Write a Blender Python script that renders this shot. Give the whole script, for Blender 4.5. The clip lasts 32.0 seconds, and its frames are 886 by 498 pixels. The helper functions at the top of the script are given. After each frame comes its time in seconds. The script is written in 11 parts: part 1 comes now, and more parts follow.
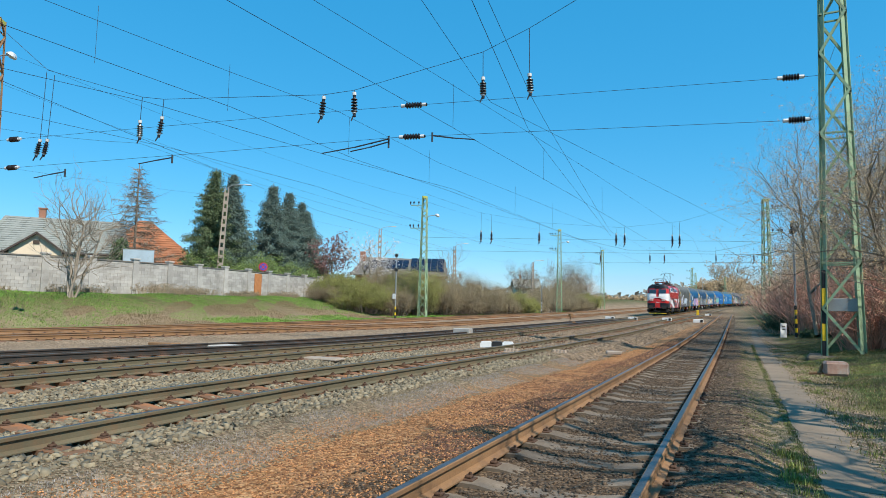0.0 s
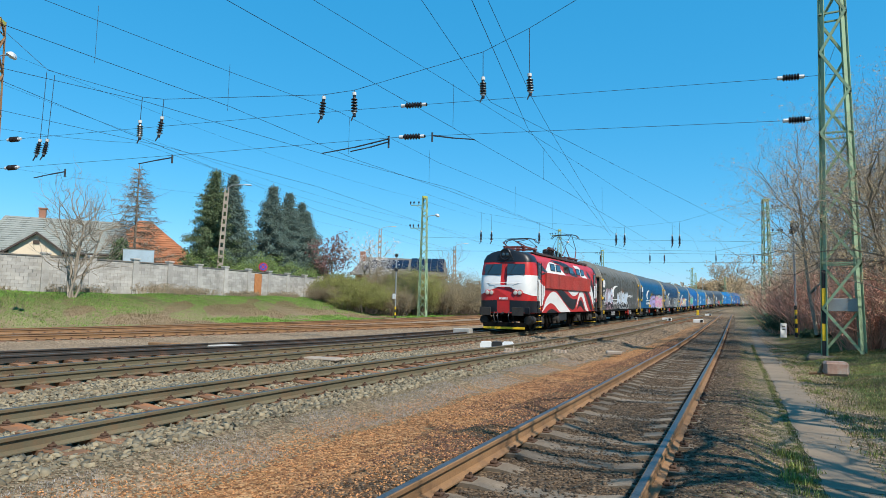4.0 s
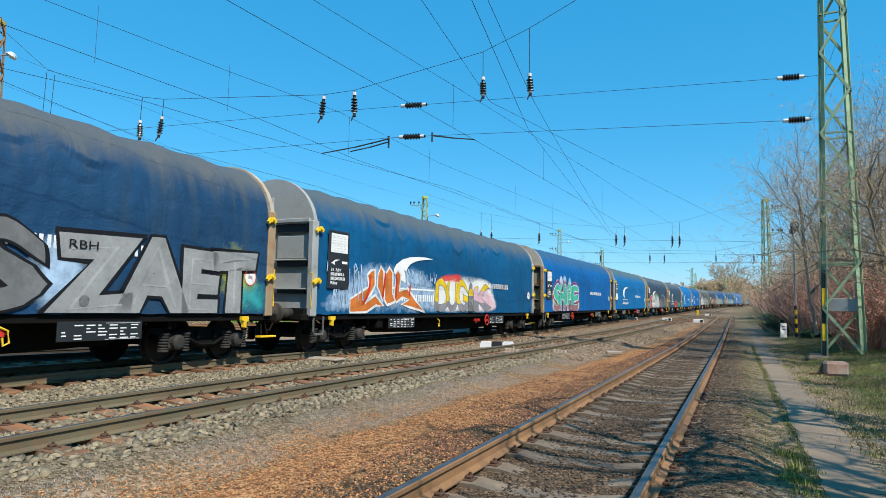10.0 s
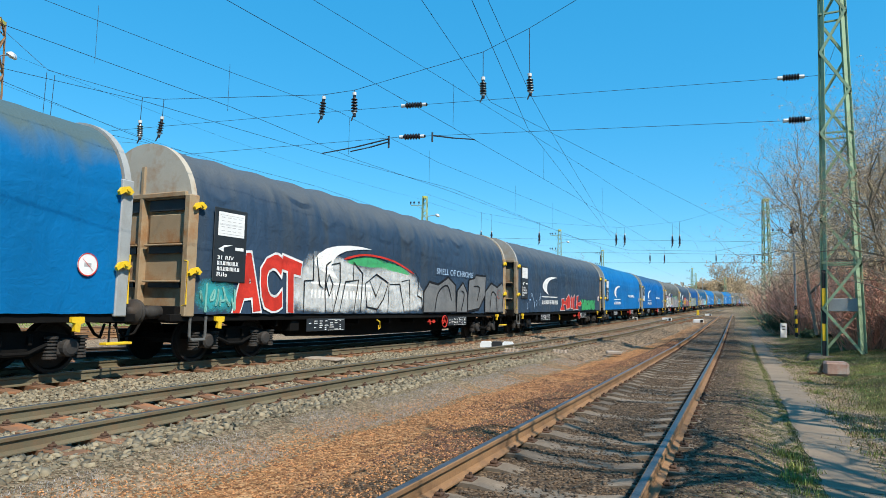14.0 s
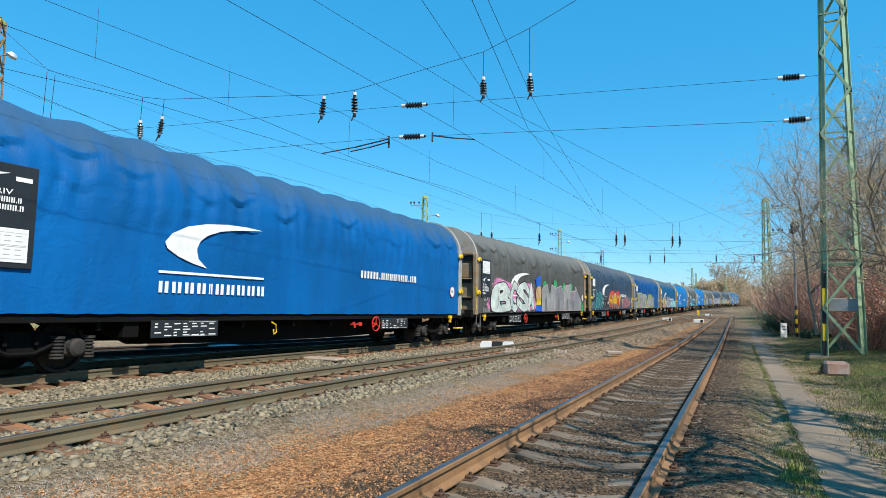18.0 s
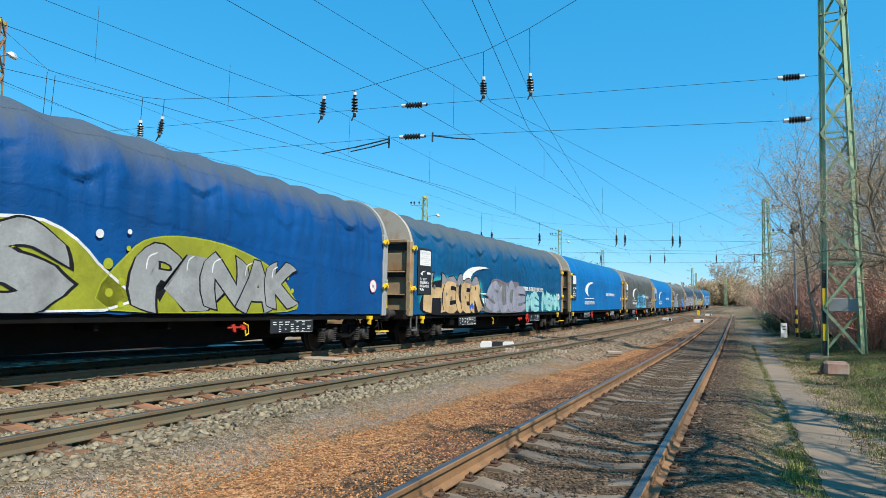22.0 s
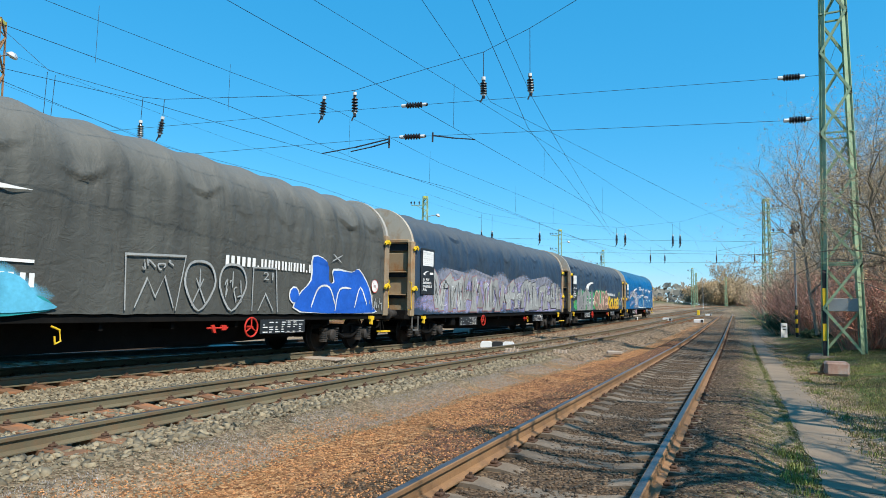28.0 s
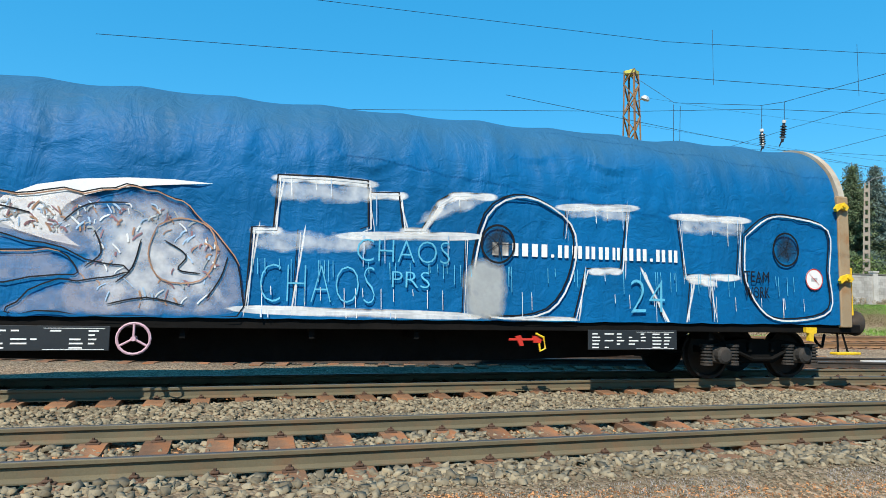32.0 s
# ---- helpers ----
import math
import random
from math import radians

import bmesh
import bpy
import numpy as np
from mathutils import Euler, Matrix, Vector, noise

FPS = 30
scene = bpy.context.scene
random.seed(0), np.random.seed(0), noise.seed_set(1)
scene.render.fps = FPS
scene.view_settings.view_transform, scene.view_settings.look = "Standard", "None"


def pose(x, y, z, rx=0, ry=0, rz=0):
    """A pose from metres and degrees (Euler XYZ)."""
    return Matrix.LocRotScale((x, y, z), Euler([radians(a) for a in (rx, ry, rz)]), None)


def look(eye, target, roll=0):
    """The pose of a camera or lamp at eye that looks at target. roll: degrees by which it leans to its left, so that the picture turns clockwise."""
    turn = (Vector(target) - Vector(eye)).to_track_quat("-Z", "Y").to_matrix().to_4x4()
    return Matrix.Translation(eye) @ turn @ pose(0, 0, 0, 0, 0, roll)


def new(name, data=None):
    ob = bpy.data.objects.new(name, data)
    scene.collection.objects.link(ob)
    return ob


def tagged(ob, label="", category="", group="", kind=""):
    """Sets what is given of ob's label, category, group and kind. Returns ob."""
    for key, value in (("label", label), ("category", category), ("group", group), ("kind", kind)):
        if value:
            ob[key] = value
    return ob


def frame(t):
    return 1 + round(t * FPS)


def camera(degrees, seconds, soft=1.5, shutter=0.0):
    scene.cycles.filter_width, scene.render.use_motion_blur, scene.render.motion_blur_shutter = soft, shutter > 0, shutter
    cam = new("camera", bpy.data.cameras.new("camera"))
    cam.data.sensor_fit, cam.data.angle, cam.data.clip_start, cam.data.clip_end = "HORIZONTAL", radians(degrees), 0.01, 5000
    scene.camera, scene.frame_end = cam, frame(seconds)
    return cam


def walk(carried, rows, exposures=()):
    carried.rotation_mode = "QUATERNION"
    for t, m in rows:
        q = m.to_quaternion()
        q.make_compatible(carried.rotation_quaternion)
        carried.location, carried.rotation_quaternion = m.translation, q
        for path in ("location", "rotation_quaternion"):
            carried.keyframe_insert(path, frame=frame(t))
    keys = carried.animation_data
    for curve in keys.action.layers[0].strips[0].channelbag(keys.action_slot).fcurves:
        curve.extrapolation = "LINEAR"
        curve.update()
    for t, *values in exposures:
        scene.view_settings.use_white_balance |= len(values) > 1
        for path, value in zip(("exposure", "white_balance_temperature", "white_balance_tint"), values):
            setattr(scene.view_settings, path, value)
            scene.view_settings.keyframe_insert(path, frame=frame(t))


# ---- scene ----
cam = camera(68.57, 32.0, soft=0.45, shutter=0.0)

# the camera: a fixed stand of 1.25 m, then a quick pan to the left in the last second
EYE = Vector((0.0, 0.0, 1.2496))


def aim(pan, tilt, roll):
    """A pose turned left by pan degrees, tilted up and rolled."""
    p, q = radians(pan), radians(tilt)
    to = EYE + Vector((-math.sin(p) * math.cos(q), math.cos(p) * math.cos(q), math.sin(q)))
    return look(EYE, to, roll)


REST = aim(0, 5.21, 1.17)
walk(cam, [(0, REST), (10, REST), (22, aim(0.03, 5.21, 1.17)), (30.4, aim(0.06, 5.21, 1.17)), (30.7, aim(0.1, 5.21, 1.17)), (31.0, aim(0.8, 5.21, 1.15)),
           (31.2, aim(3.85, 5.2, 1.1)), (31.4, aim(10.0, 5.2, 1.1)), (31.5, aim(15.5, 5.2, 1.15)), (31.6, aim(22.3, 5.15, 1.2)), (31.7, aim(29.8, 5.1, 1.2)),
           (31.8, aim(37.5, 5.1, 1.2)), (31.9, aim(45.0, 5.05, 1.1)), (32.0, aim(52.1, 5.05, 1.0))], exposures=[(0, 0.27), (9, 0.27), (11.5, 0.38), (32, 0.38)])

# ---- light: a clear spring sky, the sun high behind the camera to the right ----
SUN_WAY = Vector((0.56, -0.76, 1.08)).normalized()
world = bpy.data.worlds.new("clear_sky")
scene.world = world
world.use_nodes = True
wn = world.node_tree.nodes
wl = world.node_tree.links
sky = wn.new("ShaderNodeTexSky")
sky.sky_type = "NISHITA"
sky.sun_disc = False
sky.sun_elevation = math.asin(SUN_WAY.z)
sky.sun_rotation = math.atan2(SUN_WAY.x, SUN_WAY.y)
sky.altitude = 100
sky.air_density, sky.dust_density, sky.ozone_density = 1.0, 0.05, 4.0
tone = wn.new("ShaderNodeHueSaturation")
tone.inputs["Hue"].default_value = 0.478
tone.inputs["Saturation"].default_value = 1.3
wl.new(sky.outputs[0], tone.inputs["Color"])
deep = wn.new("ShaderNodeMix")
deep.data_type = "RGBA"
deep.inputs[0].default_value = 0.5
deep.inputs[7].default_value = (0.22, 2.75, 5.9, 1)
wl.new(tone.outputs[0], deep.inputs[6])
wl.new(deep.outputs[2], wn["Background"].inputs["Color"])
wn["Background"].inputs["Strength"].default_value = 0.133
sun = new("sun", bpy.data.lights.new("sun", "SUN"))
sun.data.energy = 5.0
sun.data.angle = radians(0.53)
sun.data.color = (1.0, 0.93, 0.82)
sun.matrix_world = look(SUN_WAY * 50, (0, 0, 0))
scene.view_settings.exposure = 0.0

# ---- helpers of this scene ----
MATS = {}


def surf(name, base, rough=0.8, vary=0.25, fine=30.0, coarse=1.5, bump=0.3, metal=0.0, stain=None, amount=0.4, stain_scale=2.0, island=0.0, spec=0.4,
         detail=0.004, dust=None, flat=False):
    """A surface with fine grain, broad tone changes, stains of a second colour and relief. dust: a colour that lies on what faces up."""
    if name in MATS:
        return MATS[name]
    m = bpy.data.materials.new(name)
    m.use_nodes = True
    n, l = m.node_tree.nodes, m.node_tree.links
    b = n["Principled BSDF"]
    b.inputs["Roughness"].default_value = rough
    b.inputs["Metallic"].default_value = metal
    b.inputs["Specular IOR Level"].default_value = spec
    MATS[name] = m
    if flat:
        b.inputs["Base Color"].default_value = (*base, 1)
        return m
    co = n.new("ShaderNodeTexCoord")

    def cloud(scale, det=3.0, rg=0.6):
        t = n.new("ShaderNodeTexNoise")
        t.inputs["Scale"].default_value = scale
        t.inputs["Detail"].default_value = det
        t.inputs["Roughness"].default_value = rg
        l.new(co.outputs["Object"], t.inputs["Vector"])
        return t

    def remap(src, a, b2, lo, hi):
        r = n.new("ShaderNodeMapRange")
        for i, v in zip((1, 2, 3, 4), (a, b2, lo, hi)):
            r.inputs[i].default_value = v
        l.new(src, r.inputs[0])
        return r.outputs[0]

    def mix(fac, a, b2, mode="MIX"):
        x = n.new("ShaderNodeMix")
        x.data_type = "RGBA"
        x.blend_type = mode
        for sock, v in ((x.inputs[0], fac), (x.inputs[6], a), (x.inputs[7], b2)):
            if hasattr(v, "is_linked"):
                l.new(v, sock)
            else:
                sock.default_value = v if isinstance(v, float) else (*v, 1)
        return x.outputs[2]

    small, big = cloud(fine, 4.0), cloud(coarse, 3.0)
    dark = tuple(c * (1 - vary) for c in base)
    light = tuple(min(1, c * (1 + vary)) for c in base)
    col = mix(remap(big.outputs[0], 0.3, 0.7, 0, 1), dark, light)
    col = mix(remap(small.outputs[0], 0.25, 0.75, 0, 0.6), col, tuple(c * (1 - vary * 1.3) for c in base))
    if stain:
        s = cloud(stain_scale, 6.0, 0.7)
        col = mix(remap(s.outputs[0], 0.48, 0.66, 0, amount), col, stain)
    if dust:
        g = n.new("ShaderNodeNewGeometry")
        xyz = n.new("ShaderNodeSeparateXYZ")
        l.new(g.outputs["Normal"], xyz.inputs[0])
        up = remap(xyz.outputs[2], 0.25, 0.8, 0, 0.85)
        col = mix(up, col, dust)
    if island:
        g = n.new("ShaderNodeNewGeometry")
        oi = n.new("ShaderNodeObjectInfo")
        add = n.new("ShaderNodeMath")
        add.operation = "ADD"
        l.new(g.outputs["Random Per Island"], add.inputs[0])
        l.new(oi.outputs["Random"], add.inputs[1])
        fr = n.new("ShaderNodeMath")
        fr.operation = "FRACT"
        l.new(add.outputs[0], fr.inputs[0])
        h = n.new("ShaderNodeHueSaturation")
        l.new(remap(fr.outputs[0], 0, 1, 1 - island, 1 + island), h.inputs["Value"])
        l.new(col, h.inputs["Color"])
        col = h.outputs[0]
    l.new(col, b.inputs["Base Color"])
    l.new(remap(small.outputs[0], 0.2, 0.8, max(0.02, rough - 0.12), min(1, rough + 0.12)), b.inputs["Roughness"])
    if bump:
        bp = n.new("ShaderNodeBump")
        bp.inputs["Strength"].default_value = bump
        bp.inputs["Distance"].default_value = detail
        l.new(small.outputs[0], bp.inputs["Height"])
        l.new(bp.outputs[0], b.inputs["Normal"])
    return m


def mesh_part(name, verts, faces, material, parent=None, label="", smooth=False):
    me = bpy.data.meshes.new(name)
    me.from_pydata(verts, [], faces)
    me.update()
    if smooth:
        me.polygons.foreach_set("use_smooth", np.ones(len(me.polygons), dtype=bool))
    me.materials.append(material)
    ob = new(name, me)
    if parent:
        ob.parent = parent
    return tagged(ob, label)


def part(name, bm, material, parent=None, label="", smooth=False):
    """Links a bmesh as one mesh object under a thing or a part."""
    me = bpy.data.meshes.new(name)
    bmesh.ops.recalc_face_normals(bm, faces=bm.faces)
    if smooth:
        for f in bm.faces:
            f.smooth = True
    bm.to_mesh(me)
    bm.free()
    me.materials.append(material)
    ob = new(name, me)
    if parent:
        ob.parent = parent
    return tagged(ob, label)


def share(name, data, parent, m=None, material=None, label=""):
    """Another object on the same mesh."""
    ob = new(name, data)
    ob.parent = parent
    if m is not None:
        ob.matrix_basis = m
    if material:
        ob.material_slots[0].link = "OBJECT"
        ob.material_slots[0].material = material
    return tagged(ob, label)


def thing(name, label, category, group="", m=None, kind=""):
    ob = new(name)
    if m is not None:
        ob.matrix_basis = m
    return tagged(ob, label, category, group, kind)


def box(bm, x, y, z, sx, sy, sz, m=None, bevel=0.0):
    """A box about (x, y, z), bevelled."""
    t = Matrix.Translation((x, y, z)) @ (m or Matrix()) @ Matrix.Diagonal((sx, sy, sz, 1))
    made = bmesh.ops.create_cube(bm, size=1, matrix=t)["verts"]
    if bevel:
        edges = list({e for v in made for e in v.link_edges})
        bmesh.ops.bevel(bm, geom=edges, offset=bevel, segments=1, affect="EDGES")


def rod(bm, a, b, r, r2=None, n=8, caps=True):
    """A round bar from a to b."""
    a, b = Vector(a), Vector(b)
    d = b - a
    if d.length < 1e-6:
        return
    q = d.to_track_quat("Z", "Y").to_matrix().to_4x4()
    bmesh.ops.create_cone(bm, cap_ends=caps, segments=n, radius1=r, radius2=r if r2 is None else r2, depth=d.length, matrix=Matrix.Translation((a + b) / 2) @ q)


def tube(bm, pts, r, n=6, r_end=None):
    """A bent round bar through pts."""
    pts = [Vector(p) for p in pts]
    rings = []
    for i, p in enumerate(pts):
        d = (pts[min(i + 1, len(pts) - 1)] - pts[max(i - 1, 0)]).normalized()
        q = d.to_track_quat("Z", "Y")
        rr = r if r_end is None else r + (r_end - r) * i / (len(pts) - 1)
        rings.append([bm.verts.new(p + q @ Vector((math.cos(2 * math.pi * k / n) * rr, math.sin(2 * math.pi * k / n) * rr, 0))) for k in range(n)])
    for a, b in zip(rings, rings[1:]):
        for k in range(n):
            bm.faces.new((a[k], a[(k + 1) % n], b[(k + 1) % n], b[k]))
    bm.faces.new(rings[0][::-1])
    bm.faces.new(rings[-1])


def lathe(bm, profile, m=None, n=16):
    """A turned body about z: profile rows of (radius, z)."""
    m = m or Matrix()
    rings = [[bm.verts.new(m @ Vector((r * math.cos(2 * math.pi * k / n), r * math.sin(2 * math.pi * k / n), z))) for k in range(n)] for r, z in profile]
    for a, b in zip(rings, rings[1:]):
        for k in range(n):
            bm.faces.new((a[k], a[(k + 1) % n], b[(k + 1) % n], b[k]))
    bm.faces.new(rings[0][::-1])
    bm.faces.new(rings[-1])


def plate(bm, outline, y0, y1, m=None):
    """A flat plate with an outline in x and z, from y0 to y1."""
    m = m or Matrix()
    a = [bm.verts.new(m @ Vector((x, y0, z))) for x, z in outline]
    b = [bm.verts.new(m @ Vector((x, y1, z))) for x, z in outline]
    bm.faces.new(a)
    bm.faces.new(b[::-1])
    for i in range(len(a)):
        j = (i + 1) % len(a)
        bm.faces.new((a[j], a[i], b[i], b[j]))


def sweep(name, profile, pts, material, parent=None, label=""):
    """A profile (across, up) drawn along pts of (x, y, z, heading)."""
    n = len(profile)
    v, f = [], []
    for x, y, z, h in pts:
        for a, u in profile:
            v.append((x + a * math.cos(h), y - a * math.sin(h), z + u))
    for i in range(len(pts) - 1):
        for k in range(n):
            f.append((i * n + k, i * n + (k + 1) % n, (i + 1) * n + (k + 1) % n, (i + 1) * n + k))
    f.append(tuple(range(n))[::-1])
    f.append(tuple(range((len(pts) - 1) * n, len(pts) * n)))
    return mesh_part(name, v, f, material, parent, label)


# ---- plan: the running track, its heading along its length, and the lie of the land ----
KNOTS = [-500, -70, -50, -35, -22, -10, 0, 10, 20, 40, 70, 110, 160, 230, 300, 700]
HEADS = [0.72, 0.676, 0.5695, 0.489, 0.419, 0.353, 0.455, 0.450, 0.462, 0.432, 0.443, 0.4385, 0.4767, 0.573, 0.60, 0.62]
LINE_S = np.arange(-480, 680, 0.25)
smooth_w = np.hanning(41) / np.hanning(41).sum()
LINE_H = np.convolve(np.pad(np.interp(LINE_S, KNOTS, HEADS), 20, "edge"), smooth_w, "valid")
LINE_X = np.cumsum(np.sin(LINE_H)) * 0.25
LINE_Y = np.cumsum(np.cos(LINE_H)) * 0.25
at0 = int(np.searchsorted(LINE_S, 0))
LINE_X += -5.4483 - LINE_X[at0]
LINE_Y += 15.861 - LINE_Y[at0]
RISE_Y = [-400, 24, 33.5, 43, 61, 79, 97, 115, 133, 151, 169, 186, 204, 221, 245, 600]
RISE_Z = [0, 0, 0.1, 0.24, 0.53, 0.8, 1.06, 1.4, 1.81, 2.22, 2.64, 3.07, 3.49, 3.91, 4.13, 4.2]


def rise(y):
    return np.interp(y, RISE_Y, RISE_Z)


def on_line(s, off=0.0):
    """A point of the running track at s metres, off metres towards the camera's side: x, y, z, heading."""
    h = float(np.interp(s, LINE_S, LINE_H))
    x = float(np.interp(s, LINE_S, LINE_X)) + off * math.cos(h)
    y = float(np.interp(s, LINE_S, LINE_Y)) - off * math.sin(h)
    return x, y, float(rise(y)), h


def siding(y):
    """The near siding: x and heading at y."""
    return 0.452 * y - 1.545, math.atan(0.452)

# ---- ground: one sheet, its zones given by the lie of the tracks ----
SIDE_S = [-500, -60, -30, -5, 10, 20, 30, 60, 700]
OUT_1 = [70, 34, 21, 13.6, 10.8, 9.0, 7.5, 7.2, 7.2]
OUT_2 = [75, 40, 26, 17.2, 15.4, 14.3, 13.4, 12.8, 12.6]
TURN_S = [-500, -60, -30, -5, 4, 10, 20, 40, 60, 700]
TURN_O = [60, 20, 10, 4.4, 3.1, 2.5, 2.2, 1.3, 0.0, 0.0]


def lateral(x, y):
    """Metres from the running track (towards the camera's side positive) and the place along it, for arrays."""
    keep = slice(0, len(LINE_S), 8)
    lx, ly, ls, lh = LINE_X[keep], LINE_Y[keep], LINE_S[keep], LINE_H[keep]
    u, s = np.empty_like(x), np.empty_like(x)
    for i in range(0, len(x), 20000):
        dx, dy = x[i:i + 20000, None] - lx, y[i:i + 20000, None] - ly
        k = np.argmin(dx * dx + dy * dy, axis=1)
        r = np.arange(len(k))
        u[i:i + 20000] = dx[r, k] * np.cos(lh[k]) - dy[r, k] * np.sin(lh[k])
        s[i:i + 20000] = ls[k] + dx[r, k] * np.sin(lh[k]) + dy[r, k] * np.cos(lh[k])
    return u, s


def step(v, a, b):
    t = np.clip((v - a) / (b - a), 0, 1)
    return t * t * (3 - 2 * t)


def wave(x, y, f, seed):
    """Cheap smooth unevenness in -1..1."""
    r = np.random.RandomState(seed)
    out = np.zeros_like(x)
    for k in range(5):
        a, p, g = r.uniform(0, 6.28), r.uniform(0, 6.28), f * r.uniform(0.6, 1.9)
        out += np.sin(x * math.cos(a) * g + y * math.sin(a) * g + p)
    return out / 3.2


def land(x, y):
    """Height of the ground, and its zones: ballast, rust, grass, track bed darkness, for arrays."""
    u, s = lateral(x, y)
    d = (x - (0.452 * y - 1.545)) * 0.9112  # from the near siding, right positive
    z = rise(y) - 0.30
    bed = np.maximum(1 - step(np.abs(u), 1.6, 2.5), 1 - step(np.abs(u - 4.55), 1.6, 2.4))
    o1, o2, o3 = np.interp(s, SIDE_S, OUT_1), np.interp(s, SIDE_S, OUT_2), np.interp(s, TURN_S, TURN_O)
    bed = np.maximum(bed, 1 - step(np.abs(u + o3), 1.6, 2.5))
    side = np.maximum(1 - step(np.abs(u + o1), 1.5, 2.3), 1 - step(np.abs(u + o2), 1.5, 2.3))
    near = 1 - step(np.abs(d), 1.3, 2.0)
    z += 0.065 * np.maximum(bed, side) + 0.10 * near
    shoulder = np.maximum.reduce([step(np.abs(c), 0.80, 1.02) * (1 - step(np.abs(c), 1.7, 2.4)) for c in (u, u - 4.55)])
    shoulder = np.maximum(shoulder, 0.8 * step(d, 0.80, 1.02))
    shoulder = np.where((u > 0.5) & (u < 2.0), 0.35 * shoulder, shoulder)
    z += 0.085 * step(-d, 0.80, 0.98) * (1 - step(-d, 1.3, 1.9))
    shoulder = np.where(d > 1.4, 0.8 * (1 - step(d, 1.4, 1.9)), shoulder)
    z += 0.062 * shoulder
    z += 0.018 * np.maximum.reduce([1 - step(np.abs(c), 0.58, 0.72) for c in (u, u - 4.55)])
    z += np.where((u > -8) & (d < -1.5), 0.03 * wave(x, y, 2.2, 3), 0)
    # right of the siding: cess, footpath, rough grass that climbs to the thicket
    z += 0.10 * step(d, 1.0, 2.1) + np.where(d > 3.0, 0.13 * (d - 3.0) * step(d, 3.0, 4.0), 0) * (1 - 0.6 * step(d, 9, 20))
    z += np.where(d > 2.9, 0.05 * wave(x, y, 1.6, 8), 0)
    # bank on the far side, below the wall
    bank = step(-u, np.maximum(o2 + 3.5, 19), np.maximum(o2 + 10, 27.5))
    z += bank * (1.8 + 0.12 * wave(x, y, 0.7, 5))
    mid = step(-u, 3, 5) * (1 - step(-u, 22, 26))
    z += mid * 0.05
    ballast = np.clip(np.maximum(bed, 0.65 * (1 - step(np.abs(u - 2), 3.0, 5.0))), 0, 1)
    rust = np.clip(step(u, 6.4, 7.3) * (1 - step(d, -0.9, -0.3)), 0, 1)
    rust = np.maximum(rust, 0.45 * near)
    grass = np.clip(bank * (1 - step(-u, 60, 90)) + step(d, 3.1, 3.7) + 0.32 * step(d, 1.2, 1.8) * (1 - step(d, 2.0, 2.2)), 0, 1)
    mud = np.maximum.reduce([1 - step(np.abs(c), 0.66, 0.86) for c in (u, u - 4.55, u + o3, u + o1)] + [0.85 * (1 - step(np.abs(d - 0.15), 1.1, 2.0))])
    field = np.clip(step(-u, 34, 40) + step(d, 14, 20), 0, 1)
    return z, ballast, rust, grass, field, mud


def axis(lo, fine_lo, fine_hi, hi, st, grow=1.12):
    a = list(np.arange(fine_lo, fine_hi, st))
    w, v = st, fine_hi
    while v < hi:
        a.append(v)
        w *= grow
        v += w
    a.append(hi)
    w, v = st, fine_lo - st
    while v > lo:
        a.insert(0, v)
        w *= grow
        v -= w
    a.insert(0, lo)
    return np.array(a)


